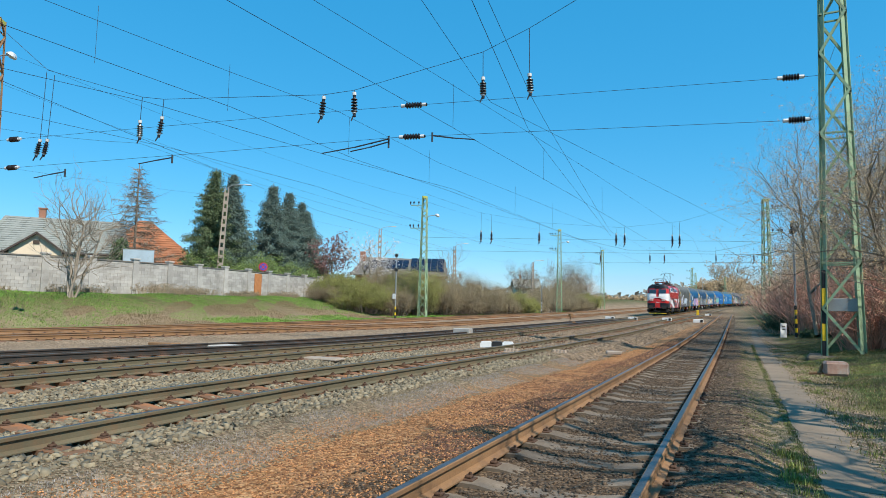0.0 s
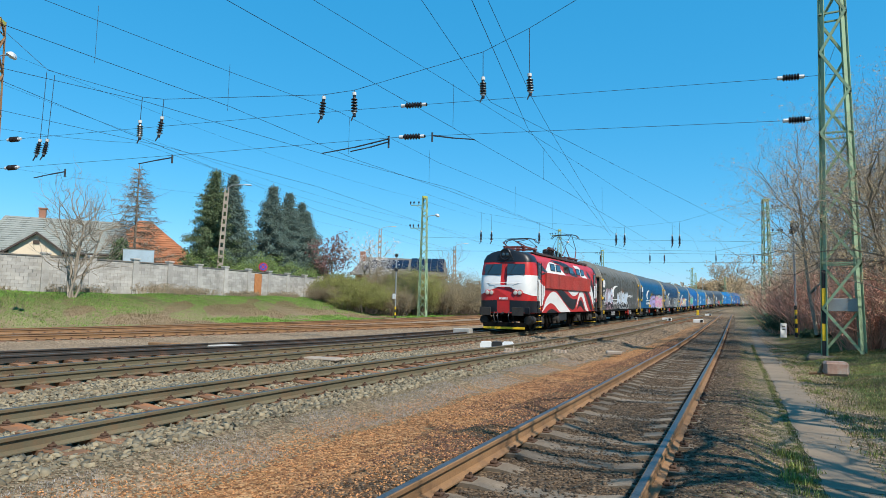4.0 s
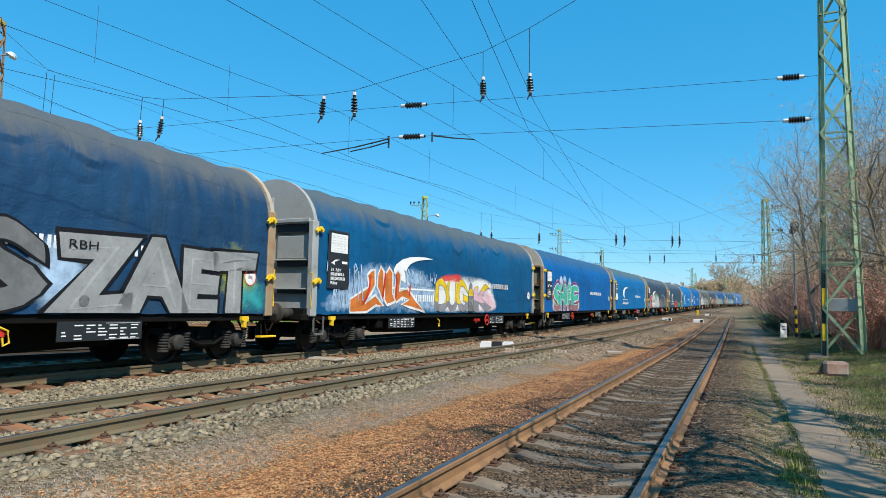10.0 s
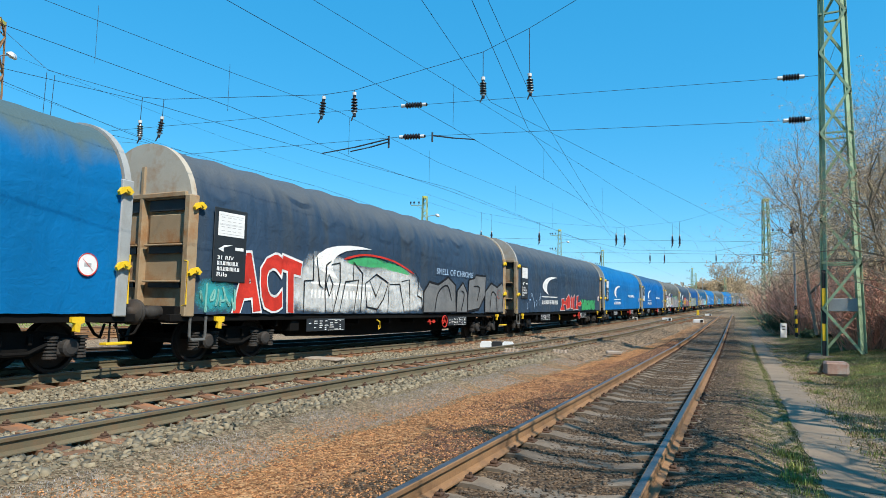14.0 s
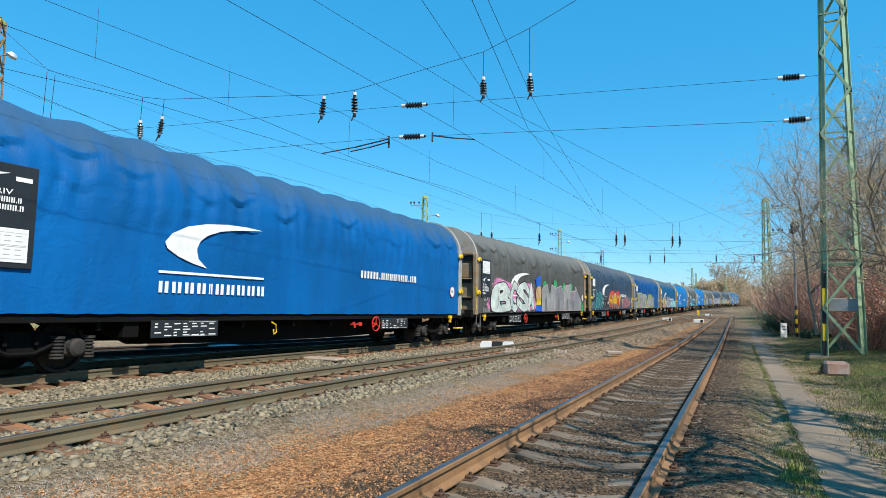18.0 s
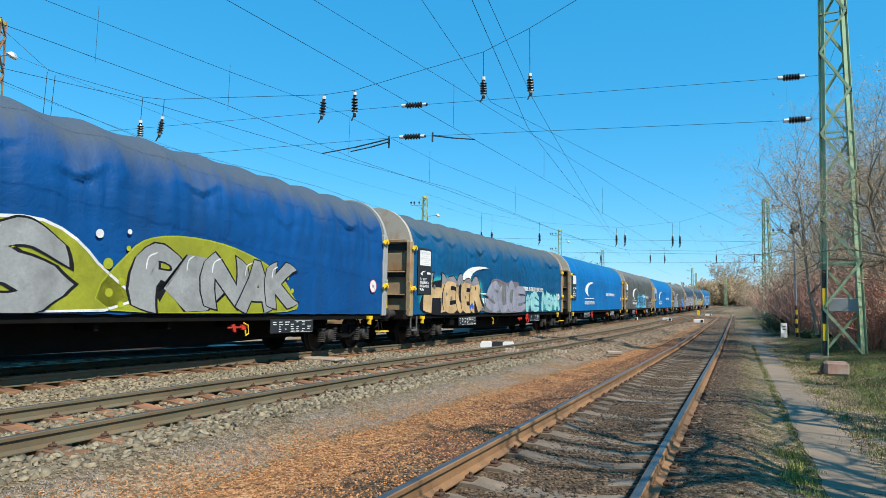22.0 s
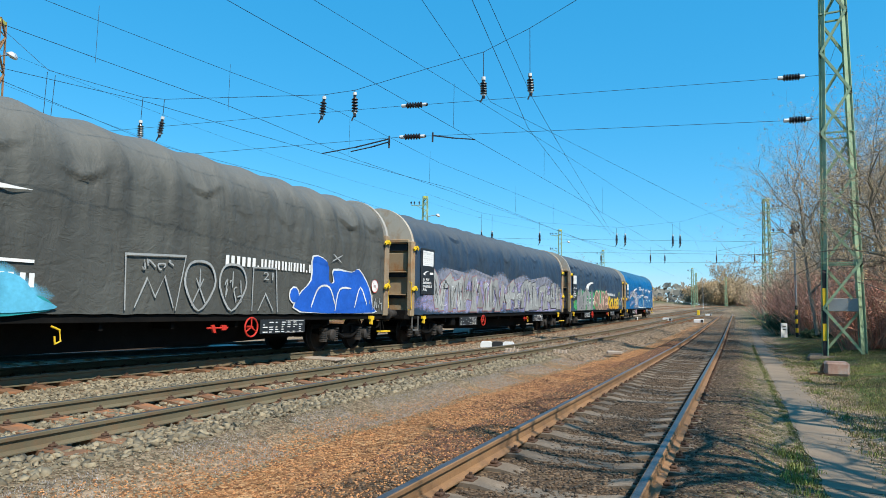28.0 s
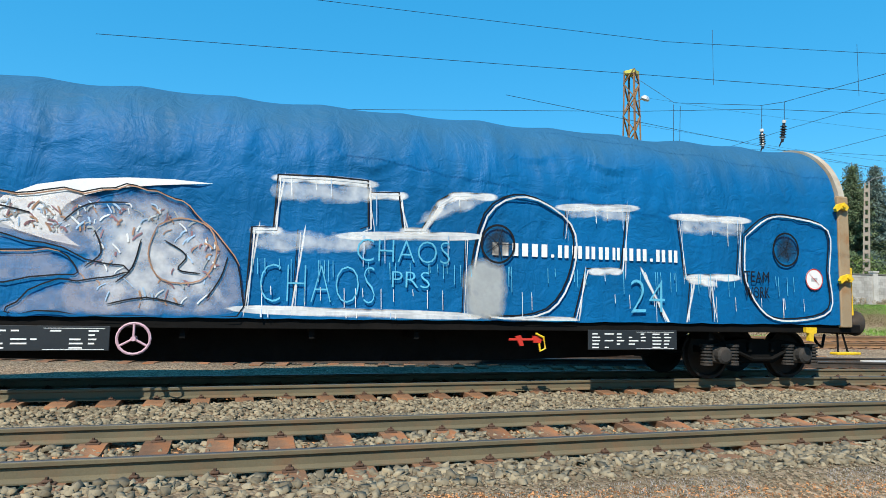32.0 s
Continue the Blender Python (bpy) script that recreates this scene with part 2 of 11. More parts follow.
def ground_material():
    m = bpy.data.materials.new("yard_ground")
    m.use_nodes = True
    n, l = m.node_tree.nodes, m.node_tree.links
    b = n["Principled BSDF"]
    co = n.new("ShaderNodeTexCoord")

    def cloud(scale, det, rg=0.62):
        t = n.new("ShaderNodeTexNoise")
        t.inputs["Scale"].default_value, t.inputs["Detail"].default_value, t.inputs["Roughness"].default_value = scale, det, rg
        l.new(co.outputs["Object"], t.inputs["Vector"])
        return t.outputs[0]

    def cells(scale):
        t = n.new("ShaderNodeTexVoronoi")
        t.inputs["Scale"].default_value = scale
        l.new(co.outputs["Object"], t.inputs["Vector"])
        return t

    def ramp(src, *stops):
        r = n.new("ShaderNodeValToRGB")
        while len(r.color_ramp.elements) < len(stops):
            r.color_ramp.elements.new(0.5)
        for e, (p, c) in zip(r.color_ramp.elements, stops):
            e.position, e.color = p, (*c, 1)
        l.new(src, r.inputs[0])
        return r.outputs[0]

    def mix(f, a, c):
        x = n.new("ShaderNodeMix")
        x.data_type = "RGBA"
        l.new(f, x.inputs[0]), l.new(a, x.inputs[6]), l.new(c, x.inputs[7])
        return x.outputs[2]

    def zone(name, breakup, width=0.35):
        t = n.new("ShaderNodeAttribute")
        t.attribute_name = name
        a = n.new("ShaderNodeMath")
        a.operation = "MULTIPLY_ADD"
        l.new(breakup, a.inputs[0])
        a.inputs[1].default_value = 1.5
        l.new(t.outputs["Fac"], a.inputs[2])
        r = n.new("ShaderNodeMapRange")
        r.inputs[1].default_value, r.inputs[2].default_value = 1.25 - width, 1.25 + width
        l.new(a.outputs[0], r.inputs[0])
        return r.outputs[0]

    pebble, fine, mid, broad = cells(26), cloud(70, 4), cloud(5, 6), cloud(0.6, 4)
    patch = cloud(1.3, 5)
    peb = n.new("ShaderNodeSeparateColor")
    l.new(pebble.outputs["Color"], peb.inputs[0])
    cess = ramp(peb.outputs[0], (0.0, (0.127, 0.089, 0.055)), (0.5, (0.281, 0.202, 0.130)), (1.0, (0.460, 0.343, 0.232)))
    grey = ramp(peb.outputs[0], (0.0, (0.097, 0.069, 0.044)), (0.5, (0.203, 0.151, 0.097)), (1.0, (0.299, 0.233, 0.157)))
    rusty = ramp(peb.outputs[0], (0.0, (0.125, 0.052, 0.023)), (0.5, (0.335, 0.16, 0.065)), (1.0, (0.60, 0.36, 0.175)))
    crust = ramp(peb.outputs[0], (0.0, (0.06, 0.024, 0.014)), (1.0, (0.20, 0.085, 0.042)))
    rusty = mix(ramp(patch, (0.57, (0, 0, 0)), (0.70, (1, 1, 1))), rusty, crust)
    turf = ramp(fine, (0.3, (0.062, 0.048, 0.024)), (0.5, (0.12, 0.094, 0.042)), (0.7, (0.20, 0.155, 0.078)))
    green = ramp(fine, (0.3, (0.040, 0.062, 0.014)), (0.7, (0.105, 0.155, 0.032)))
    turf = mix(ramp(patch, (0.42, (0, 0, 0)), (0.60, (1, 1, 1))), turf, green)
    far = ramp(mid, (0.3, (0.07, 0.075, 0.036)), (0.7, (0.125, 0.13, 0.06)))
    col = mix(zone("ballast", mid), cess, grey)
    col = mix(zone("rust", mid, 0.25), col, rusty)
    soil = ramp(peb.outputs[0], (0.0, (0.050, 0.032, 0.019)), (0.6, (0.112, 0.075, 0.046)), (1.0, (0.25, 0.172, 0.108)))
    col = mix(zone("mud", mid), col, soil)
    col = mix(zone("grass", mid), col, turf)
    col = mix(zone("field", broad), col, far)
    shade = ramp(broad, (0.3, (0.72, 0.70, 0.68)), (0.7, (1.05, 1.03, 1.0)))
    x = n.new("ShaderNodeMix")
    x.data_type, x.blend_type = "RGBA", "MULTIPLY"
    x.inputs[0].default_value = 1.0
    l.new(col, x.inputs[6]), l.new(shade, x.inputs[7])
    l.new(x.outputs[2], b.inputs["Base Color"])
    b.inputs["Roughness"].default_value = 0.95
    b.inputs["Specular IOR Level"].default_value = 0.2
    bp = n.new("ShaderNodeBump")
    bp.inputs["Strength"].default_value, bp.inputs["Distance"].default_value = 0.8, 0.03
    l.new(pebble.outputs["Distance"], bp.inputs["Height"])
    bp.invert = True
    l.new(bp.outputs[0], b.inputs["Normal"])
    return m


def build_ground():
    xs = axis(-1500, -11, 12, 1800, 0.16)
    ys = axis(-900, 2.5, 24, 2600, 0.16)
    gx, gy = np.meshgrid(xs, ys)
    x, y = gx.ravel(), gy.ravel()
    z, ballast, rust, grass, field, mud = land(x, y)
    nx, ny = len(xs), len(ys)
    i = np.arange((nx) * (ny)).reshape(ny, nx)
    f = np.stack([i[:-1, :-1], i[:-1, 1:], i[1:, 1:], i[1:, :-1]], -1).reshape(-1, 4)
    me = bpy.data.meshes.new("ground")
    me.vertices.add(len(x))
    me.vertices.foreach_set("co", np.stack([x, y, z], -1).ravel())
    me.loops.add(f.size)
    me.loops.foreach_set("vertex_index", f.ravel())
    me.polygons.add(len(f))
    me.polygons.foreach_set("loop_start", np.arange(0, f.size, 4))
    me.update(calc_edges=True)
    me.polygons.foreach_set("use_smooth", np.ones(len(f), dtype=bool))
    for nm, v in (("ballast", ballast), ("rust", rust), ("grass", grass), ("field", field), ("mud", mud)):
        me.attributes.new(nm, "FLOAT", "POINT").data.foreach_set("value", v.astype(np.float32))
    me.materials.append(ground_material())
    tagged(new("ground", me), "railway yard ground of gravel, rust-stained grit and rough grass", "ground", kind="structure")


build_ground()

# ---- tracks ----
RAIL = [(-0.075, -0.16), (0.075, -0.16), (0.075, -0.148), (0.016, -0.125), (0.012, -0.05), (0.036, -0.036), (0.036, -0.006), (0.028, 0), (-0.028, 0), (-0.036, -0.006),
        (-0.036, -0.036), (-0.012, -0.05), (-0.016, -0.125), (-0.075, -0.148)]
rail_brown = surf("rail_steel_brown", (0.125, 0.105, 0.062), 0.8, 0.2, 60, 1.2, 0.3, 0.0, (0.20, 0.09, 0.04), 0.35, 3)
rail_rust = surf("rail_steel_rusty", (0.27, 0.15, 0.07), 0.75, 0.25, 60, 1.2, 0.3, 0.1, (0.10, 0.06, 0.045), 0.4, 3)
rail_top = surf("rail_running_face", (0.13, 0.128, 0.125), 0.48, 0.15, 40, 2, 0.05, 0.7)
rail_top_dull = surf("rail_running_face_dull", (0.16, 0.14, 0.13), 0.45, 0.2, 40, 2, 0.05, 0.6)
concrete_sleeper = surf("sleeper_concrete_rusty", (0.20, 0.105, 0.055), 0.9, 0.3, 50, 3, 0.5, 0, (0.33, 0.115, 0.035), 0.85, 2.2, island=0.25)
muddy_sleeper = surf("sleeper_muddy", (0.185, 0.142, 0.10), 0.95, 0.35, 40, 3, 0.6, 0, (0.13, 0.092, 0.06), 0.7, 2.2, island=0.25)
rail_dark = surf("rail_greasy_dark", (0.05, 0.042, 0.034), 0.6, 0.3, 60, 1.2, 0.3, 0.1, (0.13, 0.06, 0.03), 0.4, 3)
clip_rust = surf("rail_fastening_rust", (0.085, 0.045, 0.026), 0.85, 0.3, 80, 5, 0.4)


def build_track(label, pts, side, top, sleepers, sleeper_mat, near=(0, 60), worn=False):
    """A track: two rails with bright running faces, sleepers one by one over the near stretch, the rest joined."""
    t = thing("railway_track", label, "railway track", "tracks of the yard")
    for a in (-0.7535, 0.7535):
        line = [(x + a * math.cos(h), y - a * math.sin(h), z, h) for x, y, z, h in pts]
        r = sweep("rail", RAIL, line, side, t)
        sweep("running_face", [(-0.027, 0.0), (0.027, 0.0), (0.024, 0.0025), (-0.024, 0.0025)], line, top, r, "worn bright running face")
    # sleepers: a slightly hollowed concrete block with canted rail seats
    prof = [(-1.25, -0.18), (1.25, -0.18), (1.25, -0.02), (1.2, 0.0), (0.95, 0.012), (0.55, 0.012), (0.35, -0.02), (-0.35, -0.02), (-0.55, 0.012), (-0.95, 0.012), (-1.2, 0.0), (-1.25, -0.02)]
    bm = bmesh.new()
    plate(bm, prof, -0.13, 0.13)
    me = bpy.data.meshes.new("sleeper")
    bmesh.ops.recalc_face_normals(bm, faces=bm.faces)
    bm.to_mesh(me)
    bm.free()
    me.materials.append(sleeper_mat)
    # rail clip: base plate, bolt and spring
    bm = bmesh.new()
    box(bm, 0, 0, 0.009, 0.32, 0.13, 0.018, bevel=0.005)
    for a in (-1, 1):
        box(bm, a * 0.105, 0, 0.03, 0.06, 0.07, 0.03, bevel=0.01)
        rod(bm, (a * 0.115, 0, 0.02), (a * 0.115, 0, 0.065), 0.014, n=6)
    cl = bpy.data.meshes.new("rail_clip")
    bmesh.ops.recalc_face_normals(bm, faces=bm.faces)
    bm.to_mesh(cl)
    bm.free()
    cl.materials.append(clip_rust)
    rv, rf = [], []
    cv, cf = [], []
    src = [(np.array([v.co for v in d.vertices]), [tuple(p.vertices) for p in d.polygons]) for d in (me, cl)]
    dist = 0.0
    rnd = random.Random(len(label))
    last = pts[0]
    nextat = 0.0
    count = 0
    for p in pts[1:]:
        seg = math.hypot(p[0] - last[0], p[1] - last[1])
        while nextat <= dist + seg:
            k = (nextat - dist) / seg
            x, y, z, h = [last[i] + (p[i] - last[i]) * k for i in range(4)]
            zz = z - 0.172 + (0.002 - 0.016 * rnd.random() if worn else 0)
            turn = -h + rnd.gauss(0, 0.008)
            if near[0] <= nextat <= near[1] and count < 150:
                m = Matrix.Translation((x, y, zz)) @ Matrix.Rotation(turn, 4, "Z")
                o = share("sleeper", me, t, m)
                for a in (-0.7535, 0.7535):
                    share("rail_clip", cl, o, Matrix.Translation((a, 0, 0.008)))
                count += 1
            elif sleepers > nextat:
                c, s = math.cos(turn), math.sin(turn)
                v, f = src[0]
                b0 = len(rv)
                rv += [(x + q[0] * c - q[1] * s, y + q[0] * s + q[1] * c, zz + q[2]) for q in v]
                rf += [tuple(b0 + i for i in g) for g in f]
            nextat += 0.6
        dist += seg
        last = p
    if rv:
        far = mesh_part("sleeper_run", rv, rf, sleeper_mat, t)
        tagged(far, kind="stuff")
    return t


def line_points(a, b, off, stp=1.5):
    f = off if callable(off) else (lambda s: off)
    p = [on_line(s, f(s)) for s in np.arange(a, b, stp)]
    out = []
    for i, q in enumerate(p):
        j, k = p[max(i - 1, 0)], p[min(i + 1, len(p) - 1)]
        out.append((q[0], q[1], q[2], math.atan2(k[0] - j[0], k[1] - j[1])))
    return out


build_track("main railway track with worn bright rails on rusty concrete sleepers", line_points(-26, 330, 0), rail_brown, rail_top, 200, concrete_sleeper, (0, 80))
build_track("second railway track with brown rails on rust-stained concrete sleepers", line_points(-30, 160, 4.55), rail_brown, rail_top, 120, concrete_sleeper, (0, 80))
build_track("near siding with rusty rails and muddy half-buried sleepers", [(siding(y)[0], y, float(rise(y)), siding(y)[1]) for y in np.arange(-4, 106, 1.5)], rail_rust, rail_top, 115,
            muddy_sleeper, (0, 60), True)
build_track("turnout track that branches off the main track", line_points(-30, 56, lambda s: -float(np.interp(s, TURN_S, TURN_O))), rail_dark, rail_top_dull, 86, concrete_sleeper, (20, 60))
build_track("brown rusty outer track beyond the main track", line_points(-30, 260, lambda s: -float(np.interp(s, SIDE_S, OUT_1))), rail_rust, rail_top_dull, 100, concrete_sleeper, (20, 50))
build_track("rusty outermost track below the grass bank", line_points(-30, 260, lambda s: -float(np.interp(s, SIDE_S, OUT_2))), rail_rust, rail_top_dull, 100, concrete_sleeper, (20, 40))

# ---- the goods train ----
black_steel = surf("underframe_black", (0.005, 0.0048, 0.0045), 0.85, 0.3, 40, 2, 0.4, 0.0, (0.014, 0.011, 0.009), 0.4, 2.5, spec=0.15)
bogie_grey = surf("bogie_dusty_grey", (0.038, 0.035, 0.032), 0.8, 0.3, 40, 2, 0.4, 0.1, (0.065, 0.044, 0.03), 0.5, 3)
wheel_steel = surf("wheel_steel", (0.014, 0.012, 0.011), 0.7, 0.25, 40, 2, 0.3, 0.1, (0.04, 0.025, 0.017), 0.4, 3)
yellow_paint = surf("yellow_paint", (0.80, 0.52, 0.02), 0.5, 0.12, 40, 3, 0.2, 0, (0.25, 0.16, 0.05), 0.35, 4)
red_paint = surf("red_enamel", (0.55, 0.035, 0.02), 0.45, 0.15, 40, 3, 0.2)
white_paint = surf("white_lettering", (0.78, 0.78, 0.76), 0.6, 0.06, 30, 2, 0.1, 0, (0.5, 0.5, 0.48), 0.3, 3)
paper_white = surf("paper_white", (0.74, 0.74, 0.72), 0.7, 0.05, 30, 2, 0.1)
metal_print = surf("print_grey", (0.40, 0.40, 0.40), 0.7, 0.1, 20, 2, 0)
board_black = surf("board_black", (0.02, 0.024, 0.028), 0.5, 0.2, 40, 2, 0.15)
end_materials = {
    "grey": surf("end_wall_grey", (0.33, 0.345, 0.34), 0.6, 0.12, 40, 1.2, 0.2, 0, (0.20, 0.17, 0.13), 0.4, 1.6),
    "rust": surf("end_wall_rusty_cream", (0.34, 0.25, 0.15), 0.7, 0.2, 40, 1.2, 0.25, 0, (0.28, 0.125, 0.04), 0.9, 1.3),
    "brown": surf("end_wall_brown", (0.29, 0.225, 0.15), 0.7, 0.2, 40, 1.2, 0.25, 0, (0.24, 0.12, 0.05), 0.8, 1.3),
}
gable_materials = {
    "grey": surf("gable_light_grey", (0.34, 0.345, 0.33), 0.6, 0.12, 40, 1.2, 0.2, 0, (0.24, 0.20, 0.15), 0.5, 1.2),
    "rust": surf("gable_cream", (0.44, 0.39, 0.31), 0.65, 0.12, 40, 1.2, 0.2, 0, (0.34, 0.19, 0.085), 0.75, 1.4),
    "brown": surf("gable_grey_brown", (0.38, 0.36, 0.32), 0.65, 0.1, 40, 1.2, 0.2, 0, (0.30, 0.20, 0.11), 0.6, 1.2),
}


def tarpaulin(name, base, stain, dust, dusty=0.9, wrinkle=1.0):
    """Coated cloth: faded patches, rain streaks, dust where it faces up, wrinkles that hang from the hoops."""
    m = bpy.data.materials.new(name)
    m.use_nodes = True
    n, l = m.node_tree.nodes, m.node_tree.links
    b = n["Principled BSDF"]
    b.inputs["Specular IOR Level"].default_value = 0.16
    co = n.new("ShaderNodeTexCoord")

    def cloud(scale, stretch, det=4.0, warp=0.0):
        mp = n.new("ShaderNodeMapping")
        mp.inputs["Scale"].default_value = stretch
        l.new(co.outputs["Object"], mp.inputs["Vector"])
        x = n.new("ShaderNodeTexNoise")
        x.inputs["Scale"].default_value, x.inputs["Detail"].default_value, x.inputs["Distortion"].default_value = scale, det, warp
        l.new(mp.outputs[0], x.inputs["Vector"])
        return x.outputs[0]

    def span(src, lo, hi, a, c):
        r = n.new("ShaderNodeMapRange")
        for i, v in zip((1, 2, 3, 4), (lo, hi, a, c)):
            r.inputs[i].default_value = v
        l.new(src, r.inputs[0])
        return r.outputs[0]

    def mix(f, a, c):
        x = n.new("ShaderNodeMix")
        x.data_type = "RGBA"
        l.new(f, x.inputs[0])
        for sock, v in ((x.inputs[6], a), (x.inputs[7], c)):
            if isinstance(v, tuple):
                sock.default_value = (*v, 1)
            else:
                l.new(v, sock)
        return x.outputs[2]

    broad_, streak, crease, fine = cloud(0.45, (1, 1, 1)), cloud(1.0, (2.6, 1, 0.28), 5), cloud(1.5, (1.3, 0.8, 0.55), 5, 1.1), cloud(28, (1, 1, 1))
    col = mix(span(broad_, 0.3, 0.7, 0, 1), tuple(c * 0.82 for c in base), tuple(c * 1.16 for c in base))
    col = mix(span(streak, 0.47, 0.72, 0, 0.6), col, stain)
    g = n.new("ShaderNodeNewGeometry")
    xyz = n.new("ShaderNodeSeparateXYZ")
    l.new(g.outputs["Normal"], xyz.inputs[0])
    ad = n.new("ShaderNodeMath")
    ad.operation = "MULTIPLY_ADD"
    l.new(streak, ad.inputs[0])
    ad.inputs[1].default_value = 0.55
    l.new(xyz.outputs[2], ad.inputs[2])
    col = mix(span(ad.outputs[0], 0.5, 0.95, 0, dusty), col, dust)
    l.new(col, b.inputs["Base Color"])
    l.new(span(fine, 0.2, 0.8, 0.45, 0.68), b.inputs["Roughness"])
    bp = n.new("ShaderNodeBump")
    bp.inputs["Strength"].default_value, bp.inputs["Distance"].default_value = 0.75, 0.055 * wrinkle
    l.new(crease, bp.inputs["Height"])
    b3 = n.new("ShaderNodeBump")
    b3.inputs["Strength"].default_value, b3.inputs["Distance"].default_value = 0.6, 0.022 * wrinkle
    l.new(cloud(3.4, (1.0, 0.8, 1.5), 5, 1.6), b3.inputs["Height"])
    l.new(bp.outputs[0], b3.inputs["Normal"])
    b2 = n.new("ShaderNodeBump")
    b2.inputs["Strength"].default_value, b2.inputs["Distance"].default_value = 0.15, 0.003
    l.new(fine, b2.inputs["Height"])
    l.new(b3.outputs[0], b2.inputs["Normal"])
    l.new(b2.outputs[0], b.inputs["Normal"])
    return m


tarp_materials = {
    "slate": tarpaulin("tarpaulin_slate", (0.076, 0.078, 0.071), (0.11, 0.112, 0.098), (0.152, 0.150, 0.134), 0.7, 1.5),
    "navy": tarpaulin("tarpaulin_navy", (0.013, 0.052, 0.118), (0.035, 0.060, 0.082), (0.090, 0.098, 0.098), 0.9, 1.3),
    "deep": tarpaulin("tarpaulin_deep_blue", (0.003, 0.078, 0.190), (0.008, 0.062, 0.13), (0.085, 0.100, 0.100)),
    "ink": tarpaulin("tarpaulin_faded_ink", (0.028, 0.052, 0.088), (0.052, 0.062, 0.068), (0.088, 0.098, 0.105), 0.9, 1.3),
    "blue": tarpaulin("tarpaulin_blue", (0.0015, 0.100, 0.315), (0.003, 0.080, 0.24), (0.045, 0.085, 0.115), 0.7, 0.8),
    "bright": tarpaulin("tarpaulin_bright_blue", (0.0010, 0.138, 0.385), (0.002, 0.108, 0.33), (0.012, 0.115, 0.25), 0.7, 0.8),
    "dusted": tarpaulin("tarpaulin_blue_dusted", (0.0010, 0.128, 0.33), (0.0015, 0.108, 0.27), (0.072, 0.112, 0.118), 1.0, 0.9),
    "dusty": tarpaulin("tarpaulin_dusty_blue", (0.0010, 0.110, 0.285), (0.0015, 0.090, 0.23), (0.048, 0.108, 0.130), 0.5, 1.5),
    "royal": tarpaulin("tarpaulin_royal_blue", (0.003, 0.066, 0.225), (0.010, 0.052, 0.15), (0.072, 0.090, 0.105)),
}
SILL, SHOULDER, APEX, HALF, TARP_X = 1.04, 3.12, 4.63, 1.42, 8.99


def hood(n=30, grow=0.0):
    """The cross-section of the hood: rows of (y, z, outward y, outward z), from one foot over the roof to the other."""
    rows = []
    for k in range(7):
        rows.append((HALF + grow, SILL + (SHOULDER - SILL) * k / 6, 1, 0))
    for k in range(1, n):
        a = math.pi * k / n
        rows.append(((HALF + grow) * math.cos(a), SHOULDER + (APEX - SHOULDER + grow) * math.sin(a) ** 0.92, math.cos(a), math.sin(a)))
    for k in range(7):
        rows.append((-HALF - grow, SHOULDER + (SILL - SHOULDER) * k / 6, -1, 0))
    return rows


